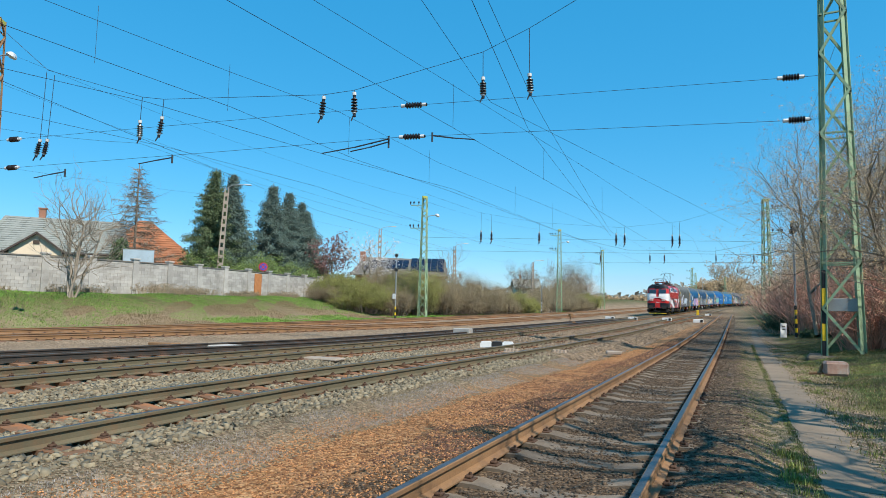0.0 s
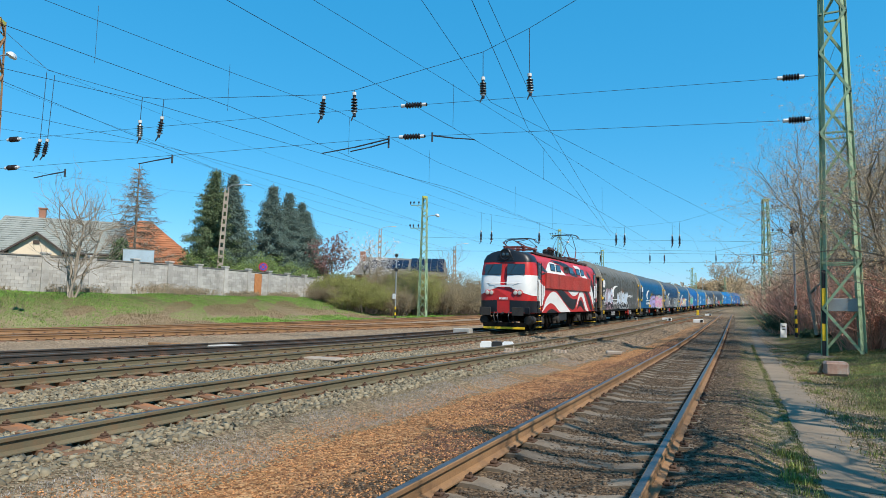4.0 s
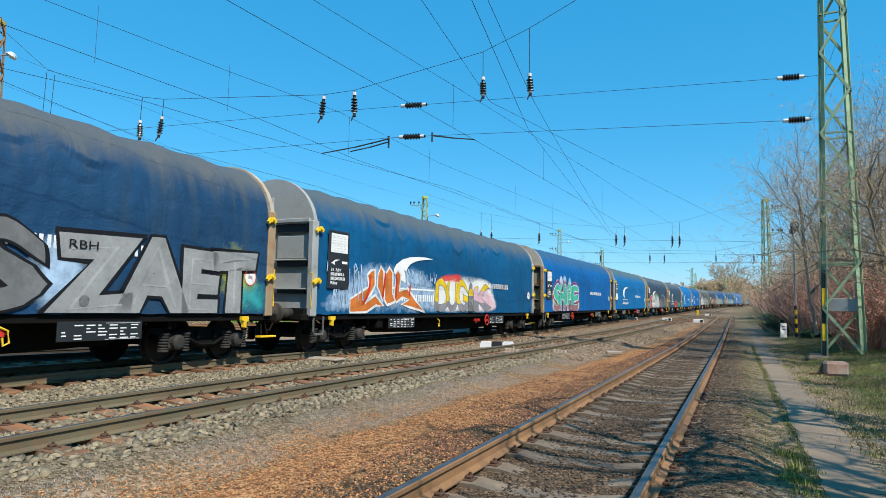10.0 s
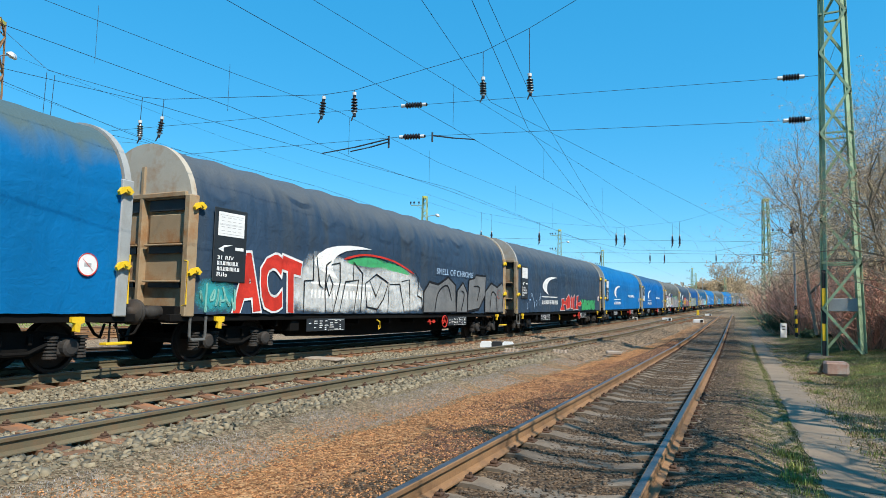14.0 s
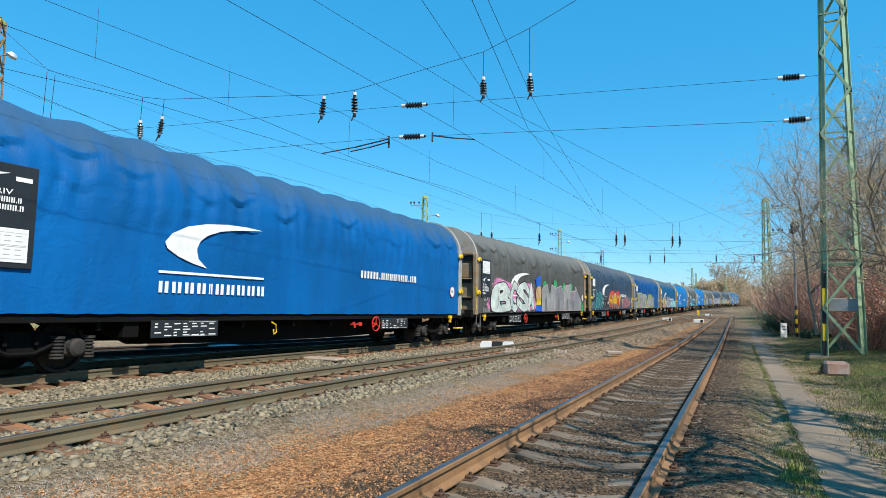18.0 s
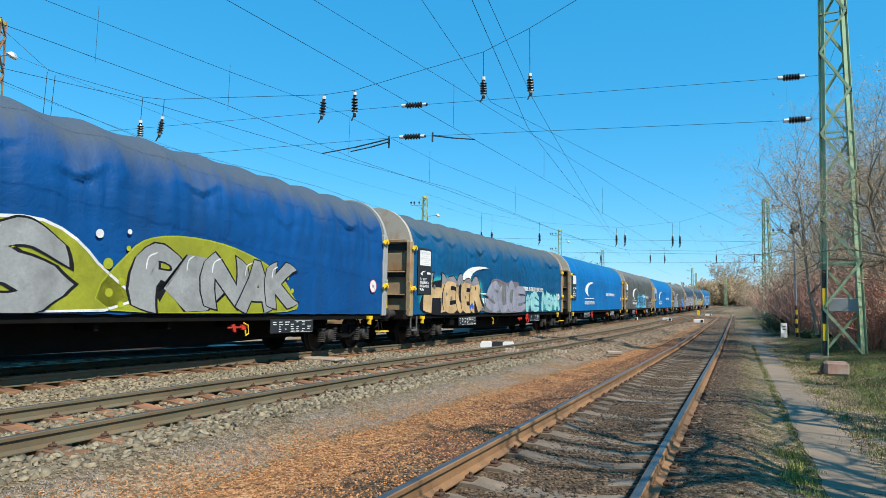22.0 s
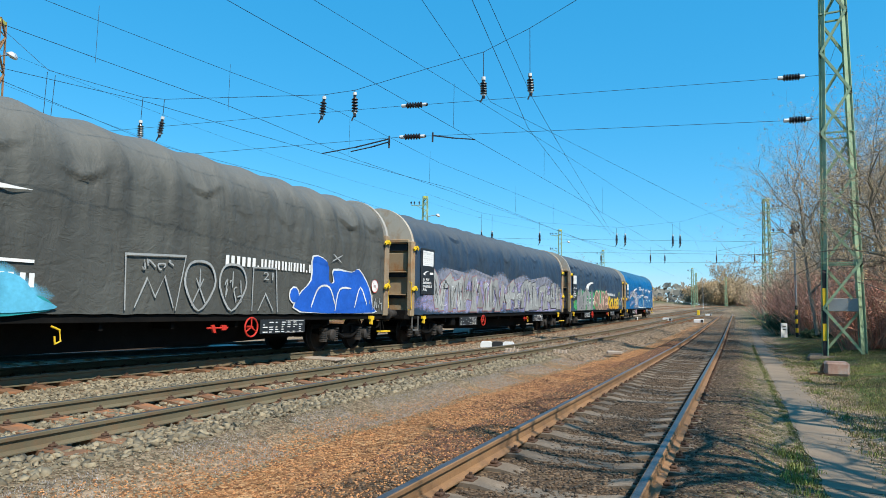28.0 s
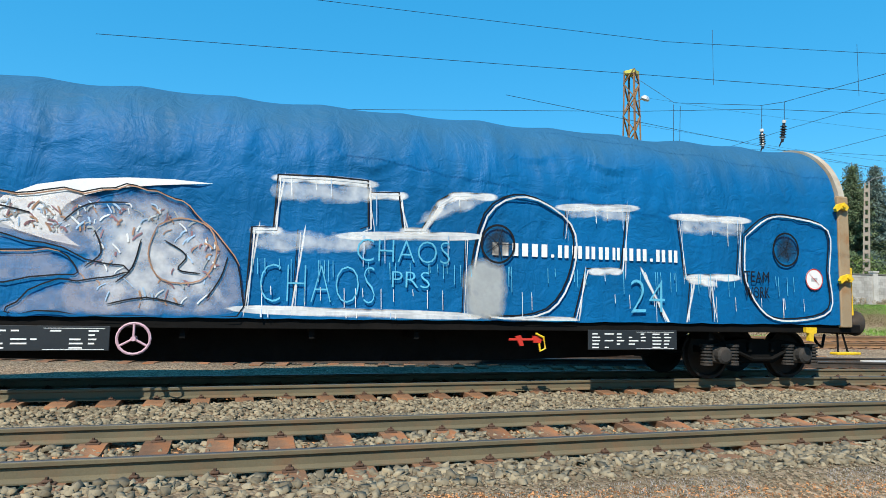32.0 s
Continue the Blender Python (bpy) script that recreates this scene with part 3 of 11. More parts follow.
def tarp_mesh(name, sag, fold, seed):
    """A tarpaulin stretched over hoops: it sinks between them, hangs over in crescent lips above the shoulder and in soft folds below."""
    r = random.Random(seed)
    bays = 13
    stations = [-TARP_X + 2 * TARP_X * i / 234 for i in range(235)]
    sec = [(HALF + 0.016, SILL + (SHOULDER - SILL) * k / 20, 1, 0, (k - 20) * (SHOULDER - SILL) / 20) for k in range(21)]
    for k in range(1, 56):
        a = math.pi / 2 * k / 40 if k <= 40 else math.pi / 2 * (1 + (k - 40) / 16)
        sec.append((HALF * math.cos(a), SHOULDER + (APEX - SHOULDER) * math.sin(a) ** 0.92, math.cos(a), math.sin(a), 1.47 * a))
    sec += [(-HALF, SHOULDER + (SILL - SHOULDER) * k / 4, -1, 0, 9.0) for k in range(5)]
    depth = [sag * r.uniform(0.55, 1.3) for _ in range(bays)]
    lips = [[(r.uniform(0.35, 0.95), r.choice((0.0, 0.5, 0.8, 1.0)), r.uniform(-0.3, 0.3), r.uniform(0.35, 0.65)), (r.uniform(0.1, 0.4), r.choice((0.0, 0.0, 0.3, 0.45)), r.uniform(-0.3, 0.3), r.uniform(0.3, 0.7))] for _ in range(bays)]
    v, f = [], []
    for x in stations:
        q = (x + TARP_X) / (2 * TARP_X) * bays
        b = min(int(q), bays - 1)
        w = q - b
        arch_ = math.sin(math.pi * w)
        for y, z, ny, nz, s in sec:
            over = min(1, max(0, (z - 2.3) / 1.3))
            d = -depth[b] * over * arch_ ** 1.3
            if s < 5:
                for s0, am, sl, wc in lips[b]:
                    near_ = math.exp(-((w - wc) / 0.30) ** 2)
                    g = s - (s0 + sl * (w - wc) - 0.24 * near_)
                    A = 0.8 * fold * am * near_ * min(1, 6 * w, 6 * (1 - w))
                    d += A * math.exp(-g / 0.30) if g >= 0 else -0.30 * A * math.exp(g / 0.16)
                # drapery that hangs from the hoops, lost towards the sill
                hang = math.exp(-((s - 0.1) / 0.8) ** 2)
                d -= fold * 0.30 * hang * (0.5 + 0.5 * math.cos(2 * math.pi * (w * 3 + noise.noise((x * 0.8, s * 0.9, seed)))))
            d -= 0.016 * min(1, max(0, (2.74 + 0.05 * math.sin(q * 2 * math.pi) * arch_ - z) / 0.05))
            d += 0.016 * over * noise.noise((x * 1.4, z * 1.6 + seed, y)) - 0.006 * (1 + noise.noise((x * 1.3, z * 0.7, seed + y)))
            z2 = z - 0.025 * abs(math.sin(x * 4.9 + seed)) * (0.5 + 0.5 * noise.noise((x, seed, 0))) if z < SILL + 0.02 else z
            v.append((x, y + ny * d, z2 + nz * d))
    n = len(sec)
    for i in range(len(stations) - 1):
        for k in range(n - 1):
            f.append((i * n + k, i * n + k + 1, (i + 1) * n + k + 1, (i + 1) * n + k))
    me = bpy.data.meshes.new(name)
    me.from_pydata(v, [], f)
    me.update()
    me.polygons.foreach_set("use_smooth", np.ones(len(me.polygons), dtype=bool))
    me.materials.append(tarp_materials["slate"])
    return me


TARPS = {"taut": tarp_mesh("tarpaulin", 0.022, 0.016, 3), "soft": tarp_mesh("tarpaulin", 0.055, 0.075, 7), "baggy": tarp_mesh("tarpaulin", 0.085, 0.115, 12)}


def mesh_of(name, draw, material, smooth=False):
    bm = bmesh.new()
    draw(bm)
    bmesh.ops.recalc_face_normals(bm, faces=bm.faces)
    if smooth:
        for q in bm.faces:
            q.smooth = True
    me = bpy.data.meshes.new(name)
    bm.to_mesh(me)
    bm.free()
    me.materials.append(material)
    return me


def draw_gable(bm):
    out = [(y, z) for y, z, _, _ in hood(30, 0.035)]
    plate(bm, [(y, z) for y, z in out if z >= SHOULDER + 0.35], -0.07, 0.07)


def draw_wall_leaf(bm):
    box(bm, 0, -0.06, 2.25, 2.6, 0.03, 2.4)


def draw_frame(bm):
    for a in (-1, 1):
        box(bm, 0, a * 1.30, 0.955, 19.0, 0.14, 0.15, bevel=0.01)
        plate(bm, [(-6.2, 0.88), (-5.2, 0.44), (-2.2, 0.36), (2.2, 0.36), (5.2, 0.44), (6.2, 0.88)], a * 0.75 - 0.03, a * 0.75 + 0.03)
        for x in (-6.2, -4.4, -2.6, -0.8, 0.8, 2.6, 4.4, 6.2):
            box(bm, x, a * 1.0, 0.82, 0.08, 0.55, 0.16)
    box(bm, 0, 0, 0.95, 18.8, 2.5, 0.10)
    for e in (-1, 1):
        box(bm, e * 9.28, 0, 1.02, 0.16, 2.66, 0.34, bevel=0.015)
        box(bm, e * 9.0, 0, 0.98, 0.5, 2.5, 0.16)
        rod(bm, (e * 9.3, 0, 1.0), (e * 9.85, 0, 0.98), 0.06)
        tube(bm, [(e * 9.3, 0.35, 0.9), (e * 9.5, 0.36, 0.62), (e * 9.68, 0.3, 0.55), (e * 9.85, 0.2, 0.8)], 0.028)


def draw_buffer(bm):
    lathe(bm, [(0.13, 0.0), (0.13, 0.32), (0.095, 0.33), (0.095, 0.52), (0.24, 0.54), (0.255, 0.57), (0.2, 0.6), (0.0, 0.61)], Matrix.Rotation(math.pi / 2, 4, "Y"), 18)


def draw_bogie(bm):
    for a in (-1, 1):
        plate(bm, [(-1.22, 0.62), (-1.22, 0.5), (-0.62, 0.46), (-0.3, 0.30), (0.3, 0.30), (0.62, 0.46), (1.22, 0.5), (1.22, 0.62), (0.45, 0.74), (-0.45, 0.74)], a * 1.0 - 0.05, a * 1.0 + 0.05)
        tube(bm, [(-0.55, a * 1.1, 0.52), (-0.2, a * 1.12, 0.38), (0.2, a * 1.12, 0.38), (0.55, a * 1.1, 0.52)], 0.035)
        for x in (-0.25, 0.25):
            box(bm, x, a * 1.06, 0.6, 0.07, 0.12, 0.18, bevel=0.01)
    box(bm, 0, 0, 0.62, 0.5, 1.9, 0.24, bevel=0.03)
    for x in (-1.15, 1.15):
        box(bm, x, 0, 0.55, 0.1, 1.95, 0.12, bevel=0.01)


def draw_axle_box(bm):
    box(bm, 0, 0, 0.0, 0.34, 0.2, 0.30, bevel=0.05)
    lathe(bm, [(0.155, 0.0), (0.155, 0.12), (0.11, 0.15), (0.0, 0.155)], Matrix.Translation((0, 0.05, 0)) @ Matrix.Rotation(-math.pi / 2, 4, "X"), 14)


def draw_spring(bm):
    # a nest of coils between two seats, turned in one piece
    rows = [(0.0, -0.18), (0.11, -0.18), (0.11, -0.145), (0.07, -0.14)]
    for k in range(5):
        z = -0.12 + k * 0.058
        rows += [(0.08, z - 0.022), (0.108, z - 0.008), (0.108, z + 0.008), (0.08, z + 0.022)]
    lathe(bm, rows + [(0.07, 0.145), (0.12, 0.15), (0.12, 0.195), (0.0, 0.195)], None, 12)


def draw_wheelset(bm):
    for a in (-1, 1):
        m = Matrix.Translation((0, a * 0.69, 0)) @ Matrix.Rotation(-a * math.pi / 2, 4, "X")
        lathe(bm, [(0.09, -0.05), (0.16, -0.03), (0.36, -0.02), (0.40, -0.04), (0.487, -0.04), (0.487, -0.012), (0.462, 0.0), (0.456, 0.095), (0.40, 0.095), (0.37, 0.03), (0.16, 0.05), (0.12, 0.09), (0.0, 0.1)], m, 28)
    rod(bm, (0, -1.0, 0), (0, 1.0, 0), 0.085, n=12)


def draw_hand_wheel(bm):
    n = 20
    tube(bm, [(0.21 * math.cos(2 * math.pi * k / n), 0, 0.21 * math.sin(2 * math.pi * k / n)) for k in range(n + 1)], 0.02, 6)
    for k in range(3):
        a = math.pi * (0.5 + 2 * k / 3)
        rod(bm, (0, 0, 0), (0.21 * math.cos(a), 0, 0.21 * math.sin(a)), 0.016)
    rod(bm, (0, -0.12, 0), (0, 0.03, 0), 0.035)


def draw_latch(bm):
    plate(bm, [(-0.16, -0.02), (-0.05, 0.07), (0.1, 0.03), (0.17, -0.06), (0.14, -0.12), (0.03, -0.05), (-0.1, -0.09)], -0.03, 0.03)
    rod(bm, (-0.02, -0.05, 0.0), (-0.02, 0.06, 0.0), 0.035)


def draw_hook(bm):
    plate(bm, [(-0.12, 0.06), (0.12, 0.06), (0.12, -0.03), (0.05, -0.05), (0.06, -0.18), (-0.04, -0.2), (-0.05, -0.06), (-0.12, -0.04)], -0.035, 0.035)


def draw_step(bm):
    box(bm, 0, 0, 0.0, 0.56, 0.18, 0.045, bevel=0.008)


def draw_stirrup(bm):
    tube(bm, [(-0.21, 0, 0.5), (-0.21, 0, 0.1), (-0.17, 0, 0.03), (0.17, 0, 0.03), (0.21, 0, 0.1), (0.21, 0, 0.5)], 0.03, 8)
    box(bm, 0, 0, 0.02, 0.36, 0.12, 0.03, bevel=0.006)


M_GABLE = mesh_of("gable", draw_gable, gable_materials["grey"])
M_WALL = mesh_of("end_wall", draw_wall_leaf, end_materials["grey"])
M_POST = mesh_of("corner_post", lambda bm: box(bm, 0, 0, 2.23, 0.16, 0.26, 2.5, bevel=0.02), end_materials["grey"])
M_STAY = mesh_of("post", lambda bm: box(bm, 0, 0.03, 2.6, 0.10, 0.17, 3.1, bevel=0.012), end_materials["grey"])
M_BEAM = mesh_of("beam", lambda bm: box(bm, 0, 0.01, 0, 2.6, 0.22, 0.11, bevel=0.015), end_materials["grey"])
M_LIP = mesh_of("rib", lambda bm: box(bm, 0, 0.025, 0, 1.14, 0.13, 0.04, bevel=0.012), end_materials["grey"])
# black box on the wall that stands in for shade under a rib
M_SLOT_SHADE = mesh_of("recess", lambda bm: box(bm, 0, -0.015, 0, 1.04, 0.07, 0.15), board_black)
M_SHEET = mesh_of("door_sheet", lambda bm: box(bm, 0, -0.03, 0, 1.06, 0.06, 0.62, bevel=0.02), end_materials["grey"])
M_FRAME = mesh_of("underframe", draw_frame, black_steel)
M_BUFFER = mesh_of("buffer", draw_buffer, bogie_grey, True)
M_BOGIE = mesh_of("bogie_frame", draw_bogie, black_steel)
M_BOX = mesh_of("axle_box", draw_axle_box, bogie_grey)
M_SPRING = mesh_of("coil_spring", draw_spring, bogie_grey)
M_WHEELS = mesh_of("wheelset", draw_wheelset, wheel_steel)
M_WHEEL = mesh_of("hand_wheel", draw_hand_wheel, red_paint)
M_LATCH = mesh_of("latch", draw_latch, yellow_paint)
M_HOOK = mesh_of("tow_hook", draw_hook, yellow_paint)
M_STEP = mesh_of("step", draw_step, yellow_paint)
M_HANGER = mesh_of("step_hanger", lambda bm: [rod(bm, (x, -0.05, 0.0), (x * 0.4, -0.12, 0.44), 0.018) for x in (-0.12, 0.12)], black_steel)
M_STIRRUP = mesh_of("step", draw_stirrup, surf("stirrup_grey", (0.10, 0.10, 0.095), 0.7, 0.2, 40, 2, 0.2))
M_RAILBAR = mesh_of("grab_rail", lambda bm: tube(bm, [(0, -0.08, 0), (0, 0.02, 0.02), (0, 0.02, 0.9), (0, -0.08, 0.92)], 0.018), yellow_paint)
M_BRAKE = mesh_of("brake_lever", lambda bm: (rod(bm, (-0.3, 0, 0), (0.3, 0, 0), 0.02), plate(bm, [(-0.25, -0.05), (-0.12, -0.05), (-0.1, 0.06), (-0.25, 0.06)], -0.02, 0.02),
                                             plate(bm, [(0.05, -0.1), (0.12, -0.1), (0.2, 0.05), (0.1, 0.07)], -0.02, 0.02)), red_paint)
M_BRAKE_Y = mesh_of("release_handle", lambda bm: tube(bm, [(0.1, 0, 0.08), (-0.03, 0.02, 0.02), (-0.06, 0.02, -0.16), (0.03, 0.02, -0.2), (0.05, 0.02, -0.08)], 0.018), yellow_paint)
M_TANK = mesh_of("brake_box", lambda bm: (box(bm, 0, 0, 0, 0.34, 0.3, 0.3, bevel=0.02),), black_steel)


def face(bm, uv, y):
    """A flat patch on the hood's side: u runs back from its front edge, v is the height."""
    q = [bm.verts.new((TARP_X - min(max(u, 0.03), 17.94), y, v)) for u, v in uv]
    try:
        bm.faces.new(q)
    except ValueError:
        pass


def quad(bm, u0, v0, u1, v1, y):
    face(bm, [(u0, v0), (u1, v0), (u1, v1), (u0, v1)], y)


def bars(bm, u0, u1, v0, v1, y, widths, gap=0.22):
    """A row of plain bars in place of lettering."""
    tot = sum(widths) + gap * (len(widths) - 1)
    k = (u1 - u0) / tot
    u = u0
    for w in widths:
        if w > 0.3:
            for e in (0.0, 0.62):
                quad(bm, u + e * w * k, v0, u + (e + 0.38) * w * k, v1, y)
        else:
            quad(bm, u, v0, u + w * k, v0 + (v1 - v0) * 0.25, y)
        u += (w + gap) * k


FONT_CACHE = {}


def glyphs(text, offset, dense=False):
    """Vertices and faces of a line of the built-in font, one unit high, swollen by offset; dense: with points along its edges, to bend it."""
    key = (text, round(offset, 4), dense)
    if key not in FONT_CACHE:
        cu = bpy.data.curves.new("lettering", "FONT")
        cu.body, cu.size, cu.offset, cu.resolution_u = text, 1.0, offset, 3
        ob = bpy.data.objects.new("lettering", cu)
        me = bpy.data.meshes.new_from_object(ob)
        if dense:
            bm = bmesh.new()
            bm.from_mesh(me)
            bmesh.ops.triangulate(bm, faces=bm.faces)
            bmesh.ops.subdivide_edges(bm, edges=bm.edges, cuts=2, use_grid_fill=True)
            bm.to_mesh(me)
            bm.free()
        FONT_CACHE[key] = ([(v.co.x, v.co.y) for v in me.vertices], [tuple(p.vertices) for p in me.polygons])
        bpy.data.objects.remove(ob)
        bpy.data.meshes.remove(me)
        bpy.data.curves.remove(cu)
    return FONT_CACHE[key]


def lettering(bm, text, u0, v0, u1, v1, y, offset=0.0, wobble=0.0, seed=0, below=None, above=None, lean=0.0, dome=0.0):
    """A line of letters stretched into a box on the hood's side; below and above keep only what lies under or over a wavy height; dome rounds the shoulders."""
    vs, fs = glyphs(text, offset, dome > 0)
    base, _ = glyphs(text, 0.0)
    if not base:
        return
    x0, x1 = min(v[0] for v in base), max(v[0] for v in base)
    y0, y1 = min(v[1] for v in base), max(v[1] for v in base)
    q = []
    for a, b in vs:
        u = u0 + (a - x0) / (x1 - x0) * (u1 - u0)
        v = v0 + (b - y0) / (y1 - y0) * (v1 - v0)
        if dome:
            across, up = 2 * (a - x0) / (x1 - x0) - 1, (b - y0) / (y1 - y0)
            v -= dome * (v1 - v0) * across * across * (up - 0.35)
            u += dome * 0.5 * (u1 - u0) * across * (0.25 - (up - 0.45) ** 2) * 1.6
        if wobble:
            v += wobble * math.sin(u * 2.1 + seed) + wobble * 0.6 * math.sin(u * 5.3 + 2 * seed) * (b - y0) / (y1 - y0)
            u += wobble * 0.7 * math.sin(v * 5 + u * 1.7 + seed)
        u += lean * (v - v0)
        if below is not None:
            v = min(v, below + 0.06 * math.sin(3.1 * u + seed))
        if above is not None:
            v = max(v, above + 0.06 * math.sin(3.1 * u + seed))
        q.append(bm.verts.new((TARP_X - u, y, max(v, SILL + 0.01))))
    for g in fs:
        try:
            bm.faces.new([q[i] for i in g])
        except ValueError:
            pass


def smooth_loop(pts, n=5):
    """A closed round curve through pts."""
    out = []
    k = len(pts)
    for i in range(k):
        p0, p1, p2, p3 = (pts[(i + j - 1) % k] for j in range(4))
        for s in range(n):
            t = s / n
            out.append(tuple(0.5 * (2 * p1[c] + (p2[c] - p0[c]) * t + (2 * p0[c] - 5 * p1[c] + 4 * p2[c] - p3[c]) * t * t + (3 * p1[c] - p0[c] - 3 * p2[c] + p3[c]) * t ** 3) for c in (0, 1)))
    return out


def stroke(bm, pts, w, y):
    """A sprayed line of width w through pts, tapered at its ends."""
    n = len(pts)
    a, b = [], []
    for i, (u, v) in enumerate(pts):
        p, q = pts[max(i - 1, 0)], pts[min(i + 1, n - 1)]
        du, dv = q[0] - p[0], q[1] - p[1]
        L = math.hypot(du, dv) or 1
        k = w / 2 * (0.45 if i in (0, n - 1) else 1)
        a.append((u - dv / L * k, max(v + du / L * k, SILL + 0.01)))
        b.append((u + dv / L * k, max(v - du / L * k, SILL + 0.01)))
    for i in range(n - 1):
        face(bm, [a[i], b[i], b[i + 1], a[i + 1]], y)


CANS = {
    "black": (0.012, 0.012, 0.014), "white": (0.72, 0.73, 0.72), "silver": (0.36, 0.375, 0.37), "grey": (0.17, 0.175, 0.175), "lilac": (0.38, 0.33, 0.60), "pink": (0.62, 0.22, 0.42),
    "rose": (0.62, 0.40, 0.46), "orange": (0.58, 0.17, 0.035), "yellow": (0.75, 0.52, 0.02), "red": (0.58, 0.04, 0.025), "green": (0.05, 0.36, 0.13), "mint": (0.21, 0.47, 0.40),
    "teal": (0.03, 0.33, 0.34), "cyan": (0.12, 0.48, 0.68), "blue": (0.02, 0.12, 0.55), "tan": (0.58, 0.40, 0.20), "brown": (0.42, 0.24, 0.15), "mauve": (0.30, 0.16, 0.17), "lime": (0.38, 0.42, 0.03),
    "haze": (0.30, 0.31, 0.38), "navy": (0.012, 0.05, 0.13), "ice": (0.50, 0.60, 0.70), "sea": (0.012, 0.15, 0.16), "jade": (0.07, 0.46, 0.33), "peach": (0.70, 0.43, 0.36), "umber": (0.25, 0.165, 0.115), "pale": (0.58, 0.65, 0.60), "aqua": (0.30, 0.60, 0.62), "olive": (0.30, 0.32, 0.03), "pearl": (0.50, 0.50, 0.56), "gold": (0.66, 0.36, 0.02), "sky": (0.40, 0.55, 0.72), "chrome": (0.30, 0.31, 0.305), "purple": (0.10, 0.05, 0.30), "ash": (0.24, 0.24, 0.26)}
SPRAY = {k: surf("spray_" + k, c, 0.55, 0.22, 16, 1.5, 0.05, 0, tuple(x * 0.5 for x in c), 0.55, 1.8, spec=0.2) for k, c in CANS.items()}


def separate(bm):
    """The connected pieces of a bmesh, near ones counted as one: lists of vertices and faces."""
    bm.verts.index_update()
    bm.faces.ensure_lookup_table()
    head, spot = list(range(len(bm.verts))), {}

    def root(k):
        while head[k] != k:
            head[k] = head[head[k]]
            k = head[k]
        return k
    for v in bm.verts:
        key = (round(v.co.x, 2), round(v.co.z, 2))
        head[root(v.index)] = root(spot.setdefault(key, v.index))
    for f in bm.faces:
        a = root(f.verts[0].index)
        for v in f.verts:
            head[root(v.index)] = a
    rows = {}
    for f in bm.faces:
        v, ix, q = rows.setdefault(root(f.verts[0].index), ([], {}, []))
        for w in f.verts:
            if w.index not in ix:
                ix[w.index] = len(v)
                v.append(tuple(w.co))
        q.append(tuple(ix[w.index] for w in f.verts))
    return [(v, q) for v, ix, q in rows.values()]


class Spray:
    """Collects sprayed shapes by colour and layer, and links each as one patch of paint."""

    def __init__(self, parent):
        self.parent, self.layers, self.clouds = parent, {}, []

    def bm(self, colour, layer):
        if (layer, colour) not in self.layers:
            self.layers[(layer, colour)] = bmesh.new()
        return self.layers[(layer, colour)], HALF + 0.020 + 0.004 * layer

    def done(self):
        for b, colour in self.clouds:
            part("graffiti_haze", b, soft_paint(colour), self.parent, "faded " + colour + " overspray").visible_shadow = False
        for (layer, colour), b in sorted(self.layers.items()):
            pieces = separate(b)
            if len(pieces) > 24:
                tagged(part("graffiti_scrawl", b, SPRAY[colour], self.parent, colour + " spray paint"), kind="stuff")
                continue
            for v, f in pieces:
                mesh_part("graffiti_patch", v, f, SPRAY[colour], self.parent, colour + " spray paint")
            b.free()


def word(sp, text, u0, v0, u1, v1, fill, rim, halo=None, seed=1, fat=0.045, shine=None):
    """A bold painted word: halo, rim, fill and a lighter edge."""
    if halo:
        b, y = sp.bm(halo, 0)
        lettering(b, text, u0, v0, u1, v1, y, fat + 0.085, 0.06, seed)
    b, y = sp.bm(rim, 1)
    lettering(b, text, u0, v0, u1, v1, y, fat + 0.035, 0.06, seed)
    b, y = sp.bm(fill, 2)
    lettering(b, text, u0, v0, u1, v1, y, fat, 0.06, seed)
    if shine:
        b, y = sp.bm(shine, 3)
        lettering(b, text, u0, v0, u1, v1, y, -0.035, 0.06, seed)


def bubble_word(sp, letters, spans, v0, v1, fill, rim, fat=0.06, edge=0.045, seed=1, low=None, low_cut=1.5, high=None, high_cut=2.0, shine=None, jump=0.08, lean=0.0, dome=0.2):
    """Swollen letters that overlap one by one, each with its rim; low and high tint their lower and upper parts."""
    r = random.Random(seed)
    fat, edge = fat * 0.55, edge * 0.6
    for k, (ch, (u0, u1)) in enumerate(zip(letters, spans)):
        a, b = v0 + r.uniform(0, 0.4) * jump, v1 - r.uniform(0, 1.0) * jump
        tilt = lean + r.uniform(-0.06, 0.06)
        bm, y = sp.bm(rim, 1)
        lettering(bm, ch, u0, a, u1, b, y + 0.0012 * k, fat + edge, 0.045, seed + k, None, None, tilt, dome)
        y += 0.0012 * k
        bm, _ = sp.bm(fill, 1)
        lettering(bm, ch, u0, a, u1, b, y + 0.0004, fat, 0.045, seed + k, None, None, tilt, dome)
        if low:
            bm, _ = sp.bm(low, 1)
            lettering(bm, ch, u0, a, u1, b, y + 0.0006, fat, 0.045, seed + k, low_cut, None, tilt, dome)
        if high:
            bm, _ = sp.bm(high, 1)
            lettering(bm, ch, u0, a, u1, b, y + 0.0006, fat, 0.045, seed + k, None, high_cut, tilt, dome)
        if shine:
            bm, _ = sp.bm(shine, 1)
            w = u1 - u0
            stroke(bm, spline([(u0 + 0.10 * w, b - 0.32 * (b - a)), (u0 + 0.14 * w, b - 0.12 * (b - a)), (u0 + 0.32 * w, b - 0.03 * (b - a))], 3), 0.03, y + 0.0009)


